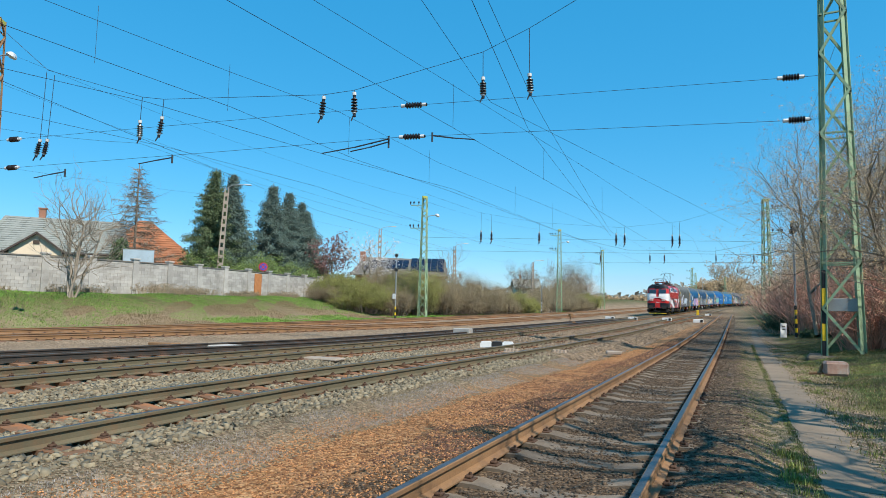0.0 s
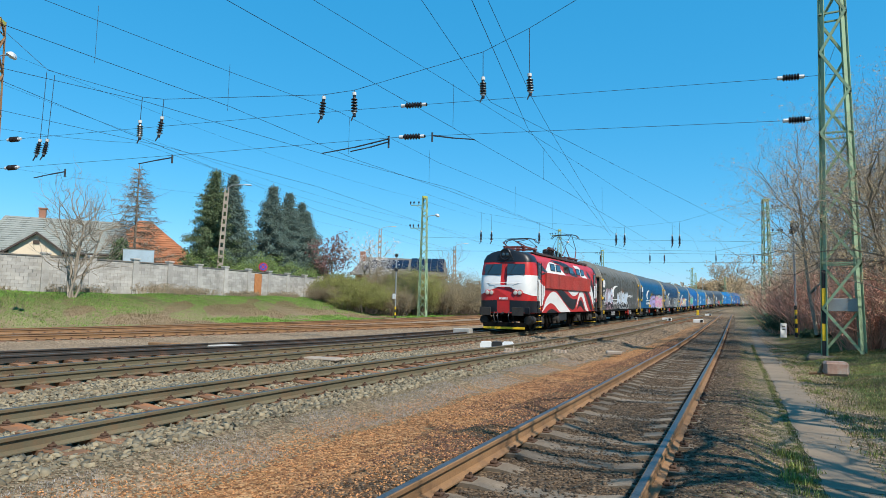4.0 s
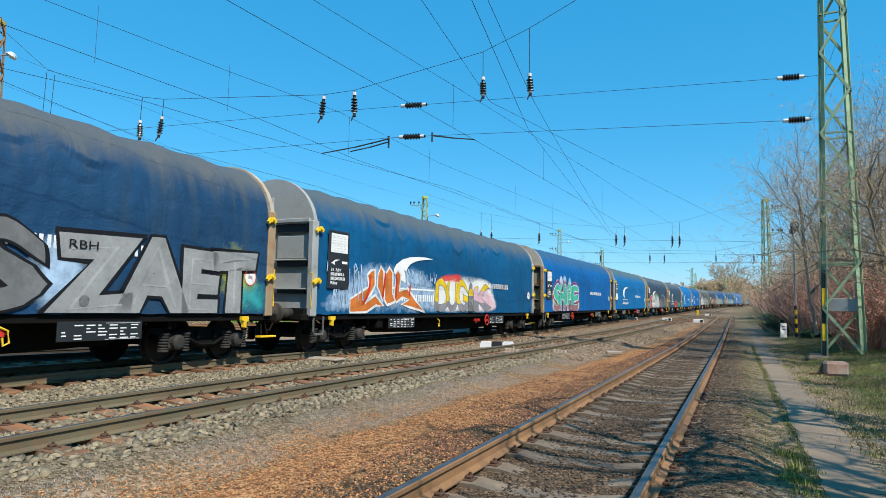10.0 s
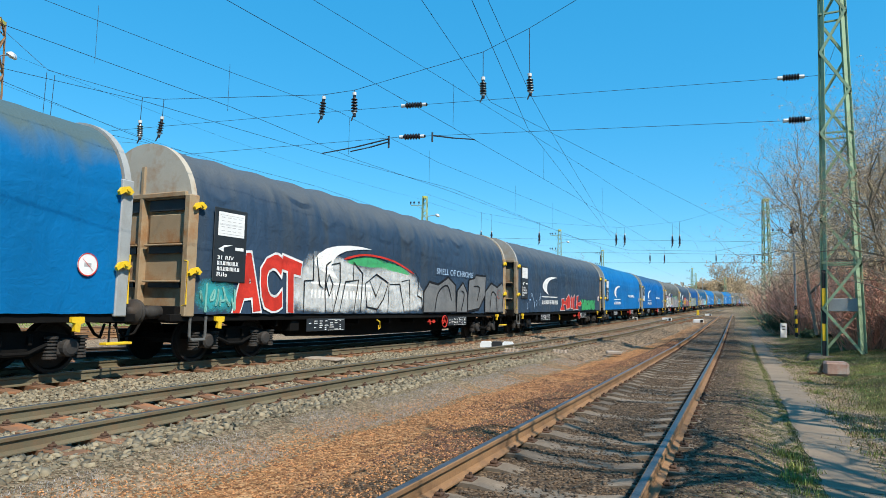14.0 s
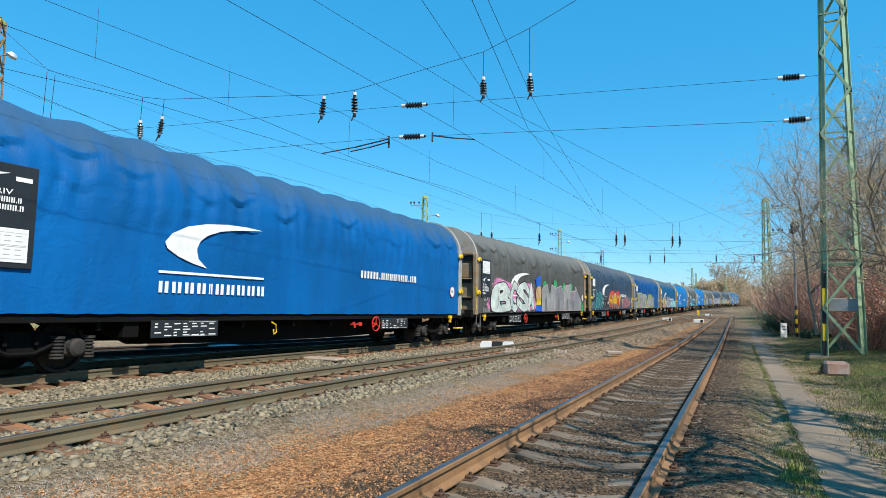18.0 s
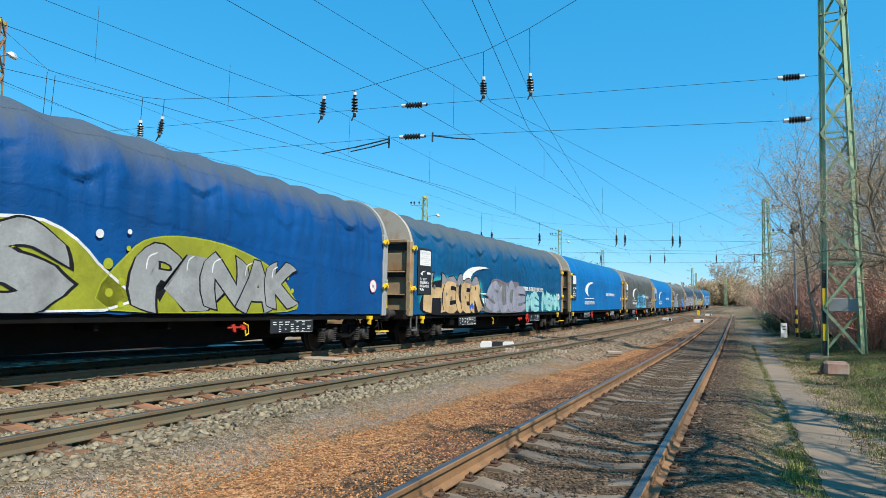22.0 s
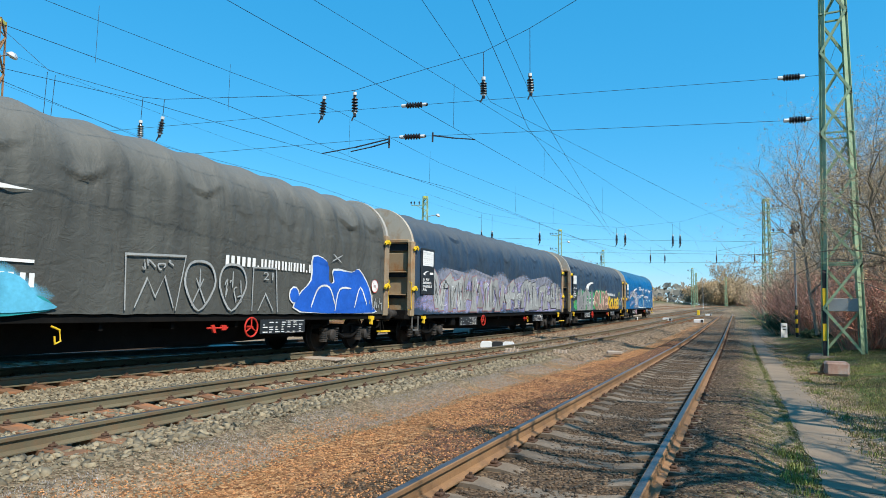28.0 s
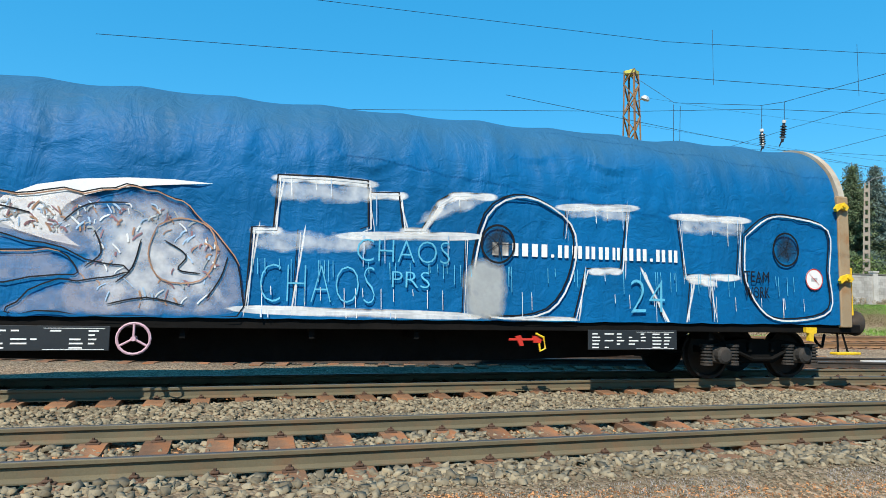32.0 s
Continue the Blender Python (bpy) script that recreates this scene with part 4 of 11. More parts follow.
def outlined(sp, loops, fill, rim, width=0.05, layer=1, curved=False):
    """Painted shapes with a line along each edge, one over the other."""
    for k, lp in enumerate(loops):
        lp = smooth_loop(lp, 4) if curved else lp
        lp = [(u, max(v, SILL + 0.012)) for u, v in lp]
        bm, y = sp.bm(fill, layer)
        face(bm, lp, y + 0.0010 * k)
        bm, _ = sp.bm(rim, layer)
        stroke(bm, lp + [lp[0]], width, y + 0.0010 * k + 0.0004)


def even(u0, u1, widths, lap=0.06):
    """Spans of letters side by side between u0 and u1, in these shares, overlapping a little."""
    tot, u, out = sum(widths), u0, []
    for w in widths:
        v = u + (u1 - u0) * w / tot
        out.append((u - lap, v + lap))
        u = v
    return out


def spline(pts, n=5):
    out = []
    k = len(pts)
    for i in range(k - 1):
        p0, p1, p2, p3 = pts[max(i - 1, 0)], pts[i], pts[i + 1], pts[min(i + 2, k - 1)]
        for s in range(n):
            t = s / n
            out.append(tuple(0.5 * (2 * p1[c] + (p2[c] - p0[c]) * t + (2 * p0[c] - 5 * p1[c] + 4 * p2[c] - p3[c]) * t * t + (3 * p1[c] - p0[c] - 3 * p2[c] + p3[c]) * t ** 3) for c in (0, 1)))
    return out + [pts[-1]]


def broad(bm, pts, w, y):
    """A broad painted stroke with square, slightly flared ends."""
    n = len(pts)
    a, b = [], []
    for i, (u, v) in enumerate(pts):
        p, q = pts[max(i - 1, 0)], pts[min(i + 1, n - 1)]
        du, dv = q[0] - p[0], q[1] - p[1]
        L = math.hypot(du, dv) or 1
        e = 0.0 if 0 < i < n - 1 else (w * 0.35 if i else -w * 0.35)
        k = w / 2 * (1.12 if i in (0, n - 1) else 1)
        u, v = u + du / L * e, v + dv / L * e
        a.append((u - dv / L * k, max(v + du / L * k, SILL + 0.01)))
        b.append((u + dv / L * k, max(v - du / L * k, SILL + 0.01)))
    for i in range(n - 1):
        face(bm, [a[i], b[i], b[i + 1], a[i + 1]], y + 0.00004 * i)


def grown(loop, d):
    """A loop swollen by d away from its middle."""
    cu, cv = sum(p[0] for p in loop) / len(loop), sum(p[1] for p in loop) / len(loop)
    out = []
    for u, v in loop:
        L = math.hypot(u - cu, v - cv) or 1
        out.append((u + (u - cu) / L * d, max(v + (v - cv) / L * d, SILL + 0.01)))
    return out


def shape(sp, loop, fill, rim, layer=1, width=0.055, k=0):
    """One painted shape with a rim."""
    b, y = sp.bm(rim, layer)
    face(b, grown(loop, width), y + 0.0001 * k)
    b, y = sp.bm(fill, layer + 1)
    face(b, [(u, max(v, SILL + 0.012)) for u, v in loop], y + 0.0001 * k)


def shards(sp, u0, v0, u1, v1, fill, rim, n, seed, inner=None, second=None, width=0.05):
    """An abstract spiky piece: leaning blades, hooks and arrows that overlap, rimmed, with inner lines."""
    r = random.Random(seed)
    w = (u1 - u0) / n
    H = v1 - v0
    for i in range(n):
        for j in range(2):
            cu = u0 + w * (i + 0.3 + 0.4 * j + r.uniform(-0.15, 0.15))
            lean = r.uniform(-0.45, 0.45) * H * 0.6
            b0, t0 = v0 + r.uniform(0, 0.12) * H, v1 - r.uniform(0.0, 0.25) * H
            t = w * r.uniform(0.16, 0.30)
            kind = r.randint(0, 3)
            if kind == 0:
                lp = [(cu - t, b0), (cu + t * 0.7, b0 + 0.04), (cu + t + lean * 0.5, (b0 + t0) / 2), (cu + t * 1.3 + lean, t0 - 0.1 * H), (cu + lean, t0 + 0.08 * H), (cu - t + lean * 0.5, (b0 + t0) / 2)]
            elif kind == 1:
                lp = [(cu - t * 1.6, b0), (cu + t * 1.6, b0), (cu + t * 0.8, b0 + 0.32 * H), (cu + t + lean, t0), (cu - t + lean, t0 - 0.06 * H), (cu - t * 0.4, b0 + 0.35 * H)]
            elif kind == 2:
                m = (b0 + t0) / 2
                lp = [(cu - w * 0.5, m - 0.1 * H), (cu + w * 0.3, m - 0.16 * H), (cu + w * 0.25, m - 0.26 * H), (cu + w * 0.75, m + 0.02), (cu + w * 0.3, m + 0.24 * H), (cu + w * 0.3, m + 0.08 * H), (cu - w * 0.45, m + 0.1 * H)]
            else:
                lp = [(cu - t, b0), (cu + t, b0 + 0.02), (cu + t * 0.8 + lean * 0.4, b0 + 0.5 * H), (cu + t * 2.4 + lean, t0 - 0.12 * H), (cu + t * 1.7 + lean, t0 + 0.04 * H), (cu - t * 0.8 + lean * 0.5, b0 + 0.66 * H)]
            shape(sp, lp, second if second and r.random() < 0.4 else fill, rim, 1, width, 2 * i + j)
            b, y = sp.bm(inner or rim, 4)
            if r.random() < 0.8:
                q = [((lp[0][0] + lp[1][0]) / 2, (lp[0][1] + lp[1][1]) / 2 + 0.05), (cu + lean * 0.45, (b0 + t0) / 2), (cu + lean * 0.85, t0 - 0.14 * H)]
                stroke(b, spline(q, 3), 0.028, y)


def blobs(sp, u0, v0, u1, v1, fill, rim, n, seed, inner=None, rows=1, width=0.055, second=None):
    """An abstract round piece: overlapping rounded shapes with rims and short shine lines."""
    r = random.Random(seed)
    w = (u1 - u0) / n
    H = (v1 - v0) / rows
    for j in range(rows - 1, -1, -1):
        for i in range(n):
            cu, cv = u0 + w * (i + 0.5 + r.uniform(-0.12, 0.12)), v0 + H * (j + 0.5)
            a, c = w * r.uniform(0.50, 0.60), H * r.uniform(0.48, 0.56)
            s = r.uniform(-0.25, 0.25) * a
            lp = [(-a, -c), (-a * 0.25, -c), (a * r.uniform(-0.1, 0.1), -c * r.uniform(0.2, 0.75)), (a * 0.3, -c), (a * r.uniform(0.8, 1.1), -c), (a * r.uniform(0.6, 1.15), -c * 0.1), (a * 0.95 + s, c * r.uniform(0.7, 1.0)),
                  (a * 0.2 + s, c * r.uniform(0.95, 1.2)), (-a * 0.8 + s, c * r.uniform(0.75, 1.1)), (-a * r.uniform(0.7, 1.1), c * 0.1)]
            if r.random() < 0.5:
                lp = [(u, -v) for u, v in lp]
            lp = smooth_loop([(cu + u, max(cv + v, SILL + 0.02)) for u, v in lp], 3)
            shape(sp, lp, second if second and (i + j) % 2 else fill, rim, 1, width, i + n * j)
            b, y = sp.bm(rim, 4)
            if r.random() < 0.6:
                q = r.uniform(-0.2, 0.3)
                face(b, smooth_loop([(cu + a * (q - 0.18), cv + c * 0.1), (cu + a * q, cv + c * 0.42), (cu + a * (q + 0.2), cv + c * 0.2), (cu + a * q, cv)], 3), y)
            b, y = sp.bm(inner or rim, 5)
            if r.random() < 0.7:
                stroke(b, spline([(cu - a * 0.6, cv - c * 0.1), (cu - a * 0.45, cv + c * 0.45), (cu - a * 0.1, cv + c * 0.72)], 3), 0.025, y)
            if r.random() < 0.5:
                q = r.uniform(-0.3, 0.3)
                stroke(b, spline([(cu + a * q, cv - c * 0.95), (cu + a * (q + 0.1), cv - c * 0.45), (cu + a * (q - 0.05), cv)], 3), 0.04, y)


def soft_paint(colour):
    """Thin overspray that fades out towards its edge in specks."""
    name = "overspray_" + colour
    if name in MATS:
        return MATS[name]
    m = surf(name, CANS[colour], 0.6, 0.15, 18, 1.5, 0)
    n, l = m.node_tree.nodes, m.node_tree.links
    at = n.new("ShaderNodeAttribute")
    at.attribute_name = "soft"
    nz = n.new("ShaderNodeTexNoise")
    nz.inputs["Scale"].default_value, nz.inputs["Detail"].default_value = 5.0, 6.0
    co = n.new("ShaderNodeTexCoord")
    l.new(co.outputs["Object"], nz.inputs["Vector"])
    mu = n.new("ShaderNodeMath")
    mu.operation = "MULTIPLY_ADD"
    l.new(nz.outputs[0], mu.inputs[0])
    mu.inputs[1].default_value = 1.1
    l.new(at.outputs["Fac"], mu.inputs[2])
    r = n.new("ShaderNodeMapRange")
    for i, v in zip((1, 2, 3, 4), (0.55, 1.45, 0.0, 0.95)):
        r.inputs[i].default_value = v
    l.new(mu.outputs[0], r.inputs[0])
    l.new(r.outputs[0], n["Principled BSDF"].inputs["Alpha"])
    return m


def haze(sp, loop, colour, depth=0.35, strength=1.0):
    """A cloud of overspray inside a round loop, fading over depth at its edge."""
    lp = smooth_loop(loop, 4)
    cu, cv = sum(p[0] for p in lp) / len(lp), sum(p[1] for p in lp) / len(lp)
    bm = bmesh.new()
    soft = bm.verts.layers.float.new("soft")
    y = HALF + 0.0175 + 0.0004 * len(sp.clouds)
    rings = []
    for k, s in ((0.0, 0.0), (0.5, 0.6), (1.0, 1.0)):
        ring = []
        for u, v in lp:
            L = math.hypot(u - cu, v - cv) or 1
            d = min(depth * (1 - k), L * 0.9)
            q = bm.verts.new((TARP_X - (u - (u - cu) / L * d), y, max(v - (v - cv) / L * d, SILL + 0.01)))
            q[soft] = (1 - k) * strength
            ring.append(q)
        rings.append(ring)
    c = len(lp)
    for p, q in zip(rings, rings[1:]):
        for i in range(c):
            bm.faces.new((p[i], p[(i + 1) % c], q[(i + 1) % c], q[i]))
    mid = bm.verts.new((TARP_X - cu, y, cv))
    mid[soft] = strength
    for i in range(c):
        bm.faces.new((rings[0][i], rings[0][(i + 1) % c], mid))
    sp.clouds.append((bm, colour))


def scrawl(sp, u0, v0, u1, v1, colour, n, seed, w=0.035):
    """Thin sprayed scribbles side by side."""
    r = random.Random(seed)
    b, y = sp.bm(colour, 4)
    for i in range(n):
        cu = u0 + (u1 - u0) * (i + 0.5) / n
        k = (u1 - u0) / n
        pts = [(cu + r.uniform(-0.5, 0.5) * k, v0 + (v1 - v0) * r.random()) for _ in range(4)]
        lp = smooth_loop(pts, 6)
        stroke(b, lp[:r.choice((14, 18, 22))], w, y)


def build_wagon(label, tarp, colour, wall, wheel_x=-2.9, wheel_colour=None, inset=0.0):
    """A sliding-hood wagon about its middle at rail level: +x is the way it goes, +y the camera's side."""
    w = thing("covered_wagon", label, "railway wagon", "wagons of the goods train")
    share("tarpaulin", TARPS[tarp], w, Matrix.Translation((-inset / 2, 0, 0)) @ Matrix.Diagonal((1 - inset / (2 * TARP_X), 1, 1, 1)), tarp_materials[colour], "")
    share("underframe", M_FRAME, w)
    for e in (1, -1):
        back = inset if e > 0 else 0.0  # a front wall set back from the buffer beam
        turn = Matrix.Translation((e * 9.1 - back, 0, 0)) @ Matrix.Rotation(-e * math.pi / 2, 4, "Z")
        wl_ = share("end_wall", M_WALL, w, turn, end_materials[wall])
        share("gable", M_GABLE, wl_, None, gable_materials[wall])
        for a in (-1, 1):
            share("corner_post", M_POST, wl_, Matrix.Translation((a * 1.37, 0, 0)), end_materials[wall])
            # each leaf: three black strips for the shade below folded lips, plain sheet between them
            for k, (z, tall) in enumerate(((1.62, 0.7), (2.36, 1.0), (3.30, 1.55))):
                share("recess", M_SLOT_SHADE, wl_, Matrix.Translation((a * 0.68, 0, z)) @ Matrix.Diagonal((1 - 0.06 * (2 - k), 1, tall, 1)))
                share("rib", M_LIP, wl_, Matrix.Translation((a * 0.68, 0, z + 0.075 * tall + 0.02)), end_materials[wall])
            share("door_sheet", M_SHEET, wl_, Matrix.Translation((a * 0.68, 0, 2.80)), end_materials[wall])
        share("post", M_STAY, wl_, None, end_materials[wall])
        for z in (1.02, 3.50):
            share("beam", M_BEAM, wl_, Matrix.Translation((0, 0, z)), end_materials[wall])
        for a in (1, -1):
            m = Matrix.Translation((e * 9.33, a * 0.875, 1.06))
            if e < 0:
                m = m @ Matrix.Rotation(math.pi, 4, "Z")
            share("buffer", M_BUFFER, w, m)
        bg = share("bogie", M_BOGIE, w, Matrix.Translation((e * 7.43, 0, 0)))
        for ax in (-0.9, 0.9):
            share("wheelset", M_WHEELS, bg, Matrix.Translation((ax, 0, 0.456)))
            for a in (1, -1):
                share("axle_box", M_BOX, bg, Matrix.Translation((ax, a * 1.05, 0.456)) @ Matrix.Rotation(0 if a > 0 else math.pi, 4, "Z"))
                for sx in (-0.28, 0.28):
                    share("coil_spring", M_SPRING, bg, Matrix.Translation((ax + sx, a * 1.08, 0.456)))
        for a in (1, -1):
            flip = Matrix.Rotation(0 if a > 0 else math.pi, 4, "Z")
            share("latch", M_LATCH, w, Matrix.Translation((e * 9.0 - back, a * 1.50, 3.28)) @ flip)
            share("latch", M_LATCH, w, Matrix.Translation((e * 9.05 - back, a * 1.50, 1.92)) @ flip)
            share("grab_rail", M_RAILBAR, w, Matrix.Translation((e * 9.22 - back, a * 1.44, 1.2)) @ flip)
            share("tow_hook", M_HOOK, w, Matrix.Translation((e * 8.25, a * 1.42, 0.92)))
        if e > 0:
            share("step", M_STIRRUP, w, Matrix.Translation((8.8, 1.38, 0.48)))
        else:
            share("step", M_STEP, w, Matrix.Translation((-9.1, 1.38, 0.50)))
            share("step_hanger", M_HANGER, w, Matrix.Translation((-9.1, 1.38, 0.50)))
    if not wheel_colour:
        share("hand_wheel", M_WHEEL, w, Matrix.Translation((wheel_x, 1.43, 0.74)))
    else:
        share("hand_wheel", M_WHEEL, w, Matrix.Translation((wheel_x, 1.43, 0.74)), SPRAY[wheel_colour])
    bx = -1 if wheel_x < 0 else 1
    share("brake_lever", M_BRAKE, w, Matrix.Translation((-bx * 1.9 * -1 if bx < 0 else -2.6, 1.38, 0.74)))
    share("release_handle", M_BRAKE_Y, w, Matrix.Translation((1.7 if bx < 0 else -2.85, 1.41, 0.76)))
    share("brake_box", M_TANK, w, Matrix.Translation((5.55, 1.15, 0.74)))
    # marking boards below the sill
    for k, (x0, x1) in enumerate(((3.5, 5.2), (-4.95, -3.25) if wheel_x < 0 else (-5.4, -3.7))):
        bm = bmesh.new()
        box(bm, (x0 + x1) / 2, 1.39, 0.74, x1 - x0, 0.03, 0.33, bevel=0.006)
        bd = part("marking_board", bm, board_black, w)
        bm = bmesh.new()
        r = random.Random(int(x0 * 10) + len(label))
        for c in range(7):
            u0 = TARP_X - x1 + 0.07 + c * (x1 - x0 - 0.1) / 7
            for rr in range(5):
                if r.random() < 0.7:
                    quad(bm, u0, 0.605 + rr * 0.056, u0 + r.uniform(0.06, 0.19), 0.626 + rr * 0.056, 1.409)
        for z in (0.59, 0.87):
            quad(bm, TARP_X - x1 + 0.9, z, TARP_X - x0 - 0.06, z + 0.007, 1.409)
        tagged(part("marking", bm, white_paint, bd), kind="stuff")
    return w


def tarp_print(w, logo=True, web=True, board_top=True, fleet="Rils", sign=True, ahead=0.0, owner=True):
    """The printed parts on the camera's side: crescent, bars in place of the owner's name, number board and warning sign."""
    if logo:
        outer = [(6.72, 2.94), (6.2, 2.965), (5.6, 2.95), (5.0, 2.89), (4.5, 2.78), (4.12, 2.6), (3.96, 2.42), (4.02, 2.3), (4.3, 2.16), (4.7, 2.04), (5.06, 1.97)]
        inner = [(5.06, 1.97), (4.82, 2.15), (4.76, 2.34), (4.85, 2.52), (5.05, 2.66), (5.45, 2.79), (6.0, 2.87), (6.72, 2.94)]
        bm = bmesh.new()
        for i in range(20):
            k, k2 = i / 20, (i + 1) / 20

            def lerp(rows, k):
                q = k * (len(rows) - 1)
                j = min(int(q), len(rows) - 2)
                return tuple(rows[j][c] + (rows[j + 1][c] - rows[j][c]) * (q - j) for c in (0, 1))
            inn = inner[::-1]
            face(bm, [lerp(outer, k), lerp(outer, k2), lerp(inn, k2), lerp(inn, k)], HALF + 0.018)
        part("crescent_emblem", bm, white_paint, w, "white crescent emblem")
    if logo and owner:
        bm = bmesh.new()
        quad(bm, 3.85, 1.815, 6.82, 1.865, HALF + 0.018)
        bars(bm, 3.87, 6.84, 1.44, 1.66, HALF + 0.018, [0.75, 0.75, 0.75, 0.75, 0.31, 0.75, 0.75, 0.75, 0.75, 0.75], 0.3)
        tagged(part("owner_lettering", bm, white_paint, w, "white bars in place of lettering"), kind="stuff")
    if web:
        bm = bmesh.new()
        bars(bm, 10.97, 14.4, 2.08, 2.29, HALF + 0.018, [1.0, 1.0, 1.0, 0.2, 0.7, 0.65, 0.65, 0.7, 0.5, 0.7, 0.7, 0.2, 0.65, 0.65], 0.25)
        tagged(part("web_lettering", bm, white_paint, w, "white bars in place of lettering"), kind="stuff")
    z0, z1 = 1.72, 3.32
    bm = bmesh.new()
    box(bm, TARP_X - 0.93, HALF + 0.03, (z0 + z1) / 2, 0.98, 0.03, z1 - z0, bevel=0.012)
    bd = part("number_board", bm, board_black, w, "black number board")
    y = HALF + 0.05
    bm = bmesh.new()
    p0 = z1 - 0.62 if board_top else z0 + 0.08
    box(bm, TARP_X - 0.93, y, p0 + 0.27, 0.78, 0.012, 0.52, bevel=0.004)
    sheet = part("waybill_sheet", bm, paper_white, bd, "white waybill sheet")
    bm = bmesh.new()
    for dz in (0.06, 0.25, 0.27, 0.46):
        quad(bm, 0.57, p0 + dz, 1.29, p0 + dz + 0.006, y + 0.008)
    for du in (0.62, 0.8, 0.95, 1.12):
        for dz in (0.12, 0.2, 0.33, 0.41):
            quad(bm, du, p0 + dz, du + 0.1, p0 + dz + 0.012, y + 0.008)
    tagged(part("form_print", bm, metal_print, sheet), kind="stuff")
    bm = bmesh.new()
    t0 = z0 + 0.08 if board_top else z0 + 0.72
    rows = [("31 RIV", 0.48, 0.40), (None, 0.62, 0.28), (None, 0.66, 0.16), (fleet, 0.3, 0.04)]
    for txt, wd, dz in rows:
        if txt:
            lettering(bm, txt, 0.55, t0 + dz + 0.0, 0.55 + wd, t0 + dz + 0.085, y + 0.003, 0.012)
        else:
            bars(bm, 0.55, 0.55 + wd, t0 + dz, t0 + dz + 0.085, y + 0.003, [1, 1, 0.2, 1, 1, 1, 1, 1, 0.2, 1], 0.3)
    face(bm, [(0.56, t0 + 0.62), (0.75, t0 + 0.72), (0.98, t0 + 0.73), (0.72, t0 + 0.66), (0.72, t0 + 0.57)], y + 0.003)
    quad(bm, 1.06, t0 + 0.62, 1.32, t0 + 0.69, y + 0.003)
    part("board_lettering", bm, white_paint, bd)
    bd.location.x += ahead
    if sign:
        bm = bmesh.new()
        for rad, yy in ((0.2, 0.0),):
            face(bm, [(17.35 + rad * math.cos(-2 * math.pi * k / 24), 1.87 + rad * math.sin(-2 * math.pi * k / 24)) for k in range(24)], HALF + 0.022)
        sg = part("warning_disc", bm, white_paint, w, "round white sign with red rim")
        bm = bmesh.new()
        n = 24
        for k in range(n):
            a, b = -2 * math.pi * k / n, -2 * math.pi * (k + 1) / n
            face(bm, [(17.35 + q * math.cos(c), 1.87 + q * math.sin(c)) for q, c in ((0.2, a), (0.2, b), (0.182, b), (0.182, a))], HALF + 0.027)
        stroke(bm, [(17.24, 1.97), (17.35, 1.87), (17.46, 1.77)], 0.012, HALF + 0.027)
        part("red_rim", bm, red_paint, sg)
        bm = bmesh.new()
        quad(bm, 17.28, 1.83, 17.42, 1.90, HALF + 0.025)
        part("pictogram", bm, metal_print, sg)

wagons = []


def add(label, tarp, colour, wall, art=None, logo=True, web=True, board_top=True, fleet="Rils", wheel_x=-2.9, wheel_colour=None, sign=True, ahead=0.0, inset=0.0, owner=True):
    w = build_wagon(label, tarp, colour, wall, wheel_x, wheel_colour, inset)
    tarp_print(w, logo, web, board_top, fleet, sign, ahead, owner)
    if art:
        sp = Spray(w)
        art(sp)
        sp.done()
    wagons.append(w)


def text(sp, s, u0, v0, u1, v1, colour, layer=5, fat=0.0):
    b, y = sp.bm(colour, layer)
    lettering(b, s, u0, v0, u1, v1, y, fat)


def fill_in(sp, pts, colour, layer, rounded=True):
    b, y = sp.bm(colour, layer)
    face(b, smooth_loop(pts, 5) if rounded else pts, y)


def draw(sp, pts, w, colour, layer, curved=True):
    b, y = sp.bm(colour, layer)
    stroke(b, spline(pts, 4) if curved else pts, w, y)


def drips(sp, u0, u1, v, colour, n, seed, layer=3):
    """Runs of paint below an edge."""
    r = random.Random(seed)
    b, y = sp.bm(colour, layer)
    for _ in range(n):
        u, h = r.uniform(u0, u1), r.uniform(0.1, 0.4)
        stroke(b, [(u, v), (u + 0.01, max(v - h, SILL + 0.02))], 0.022, y)


def dots(sp, spots, colour, layer):
    b, y = sp.bm(colour, layer)
    for u, v, s in spots:
        face(b, [(u + s * math.cos(a * 0.6283), v + s * math.sin(a * 0.6283)) for a in range(10)], y)


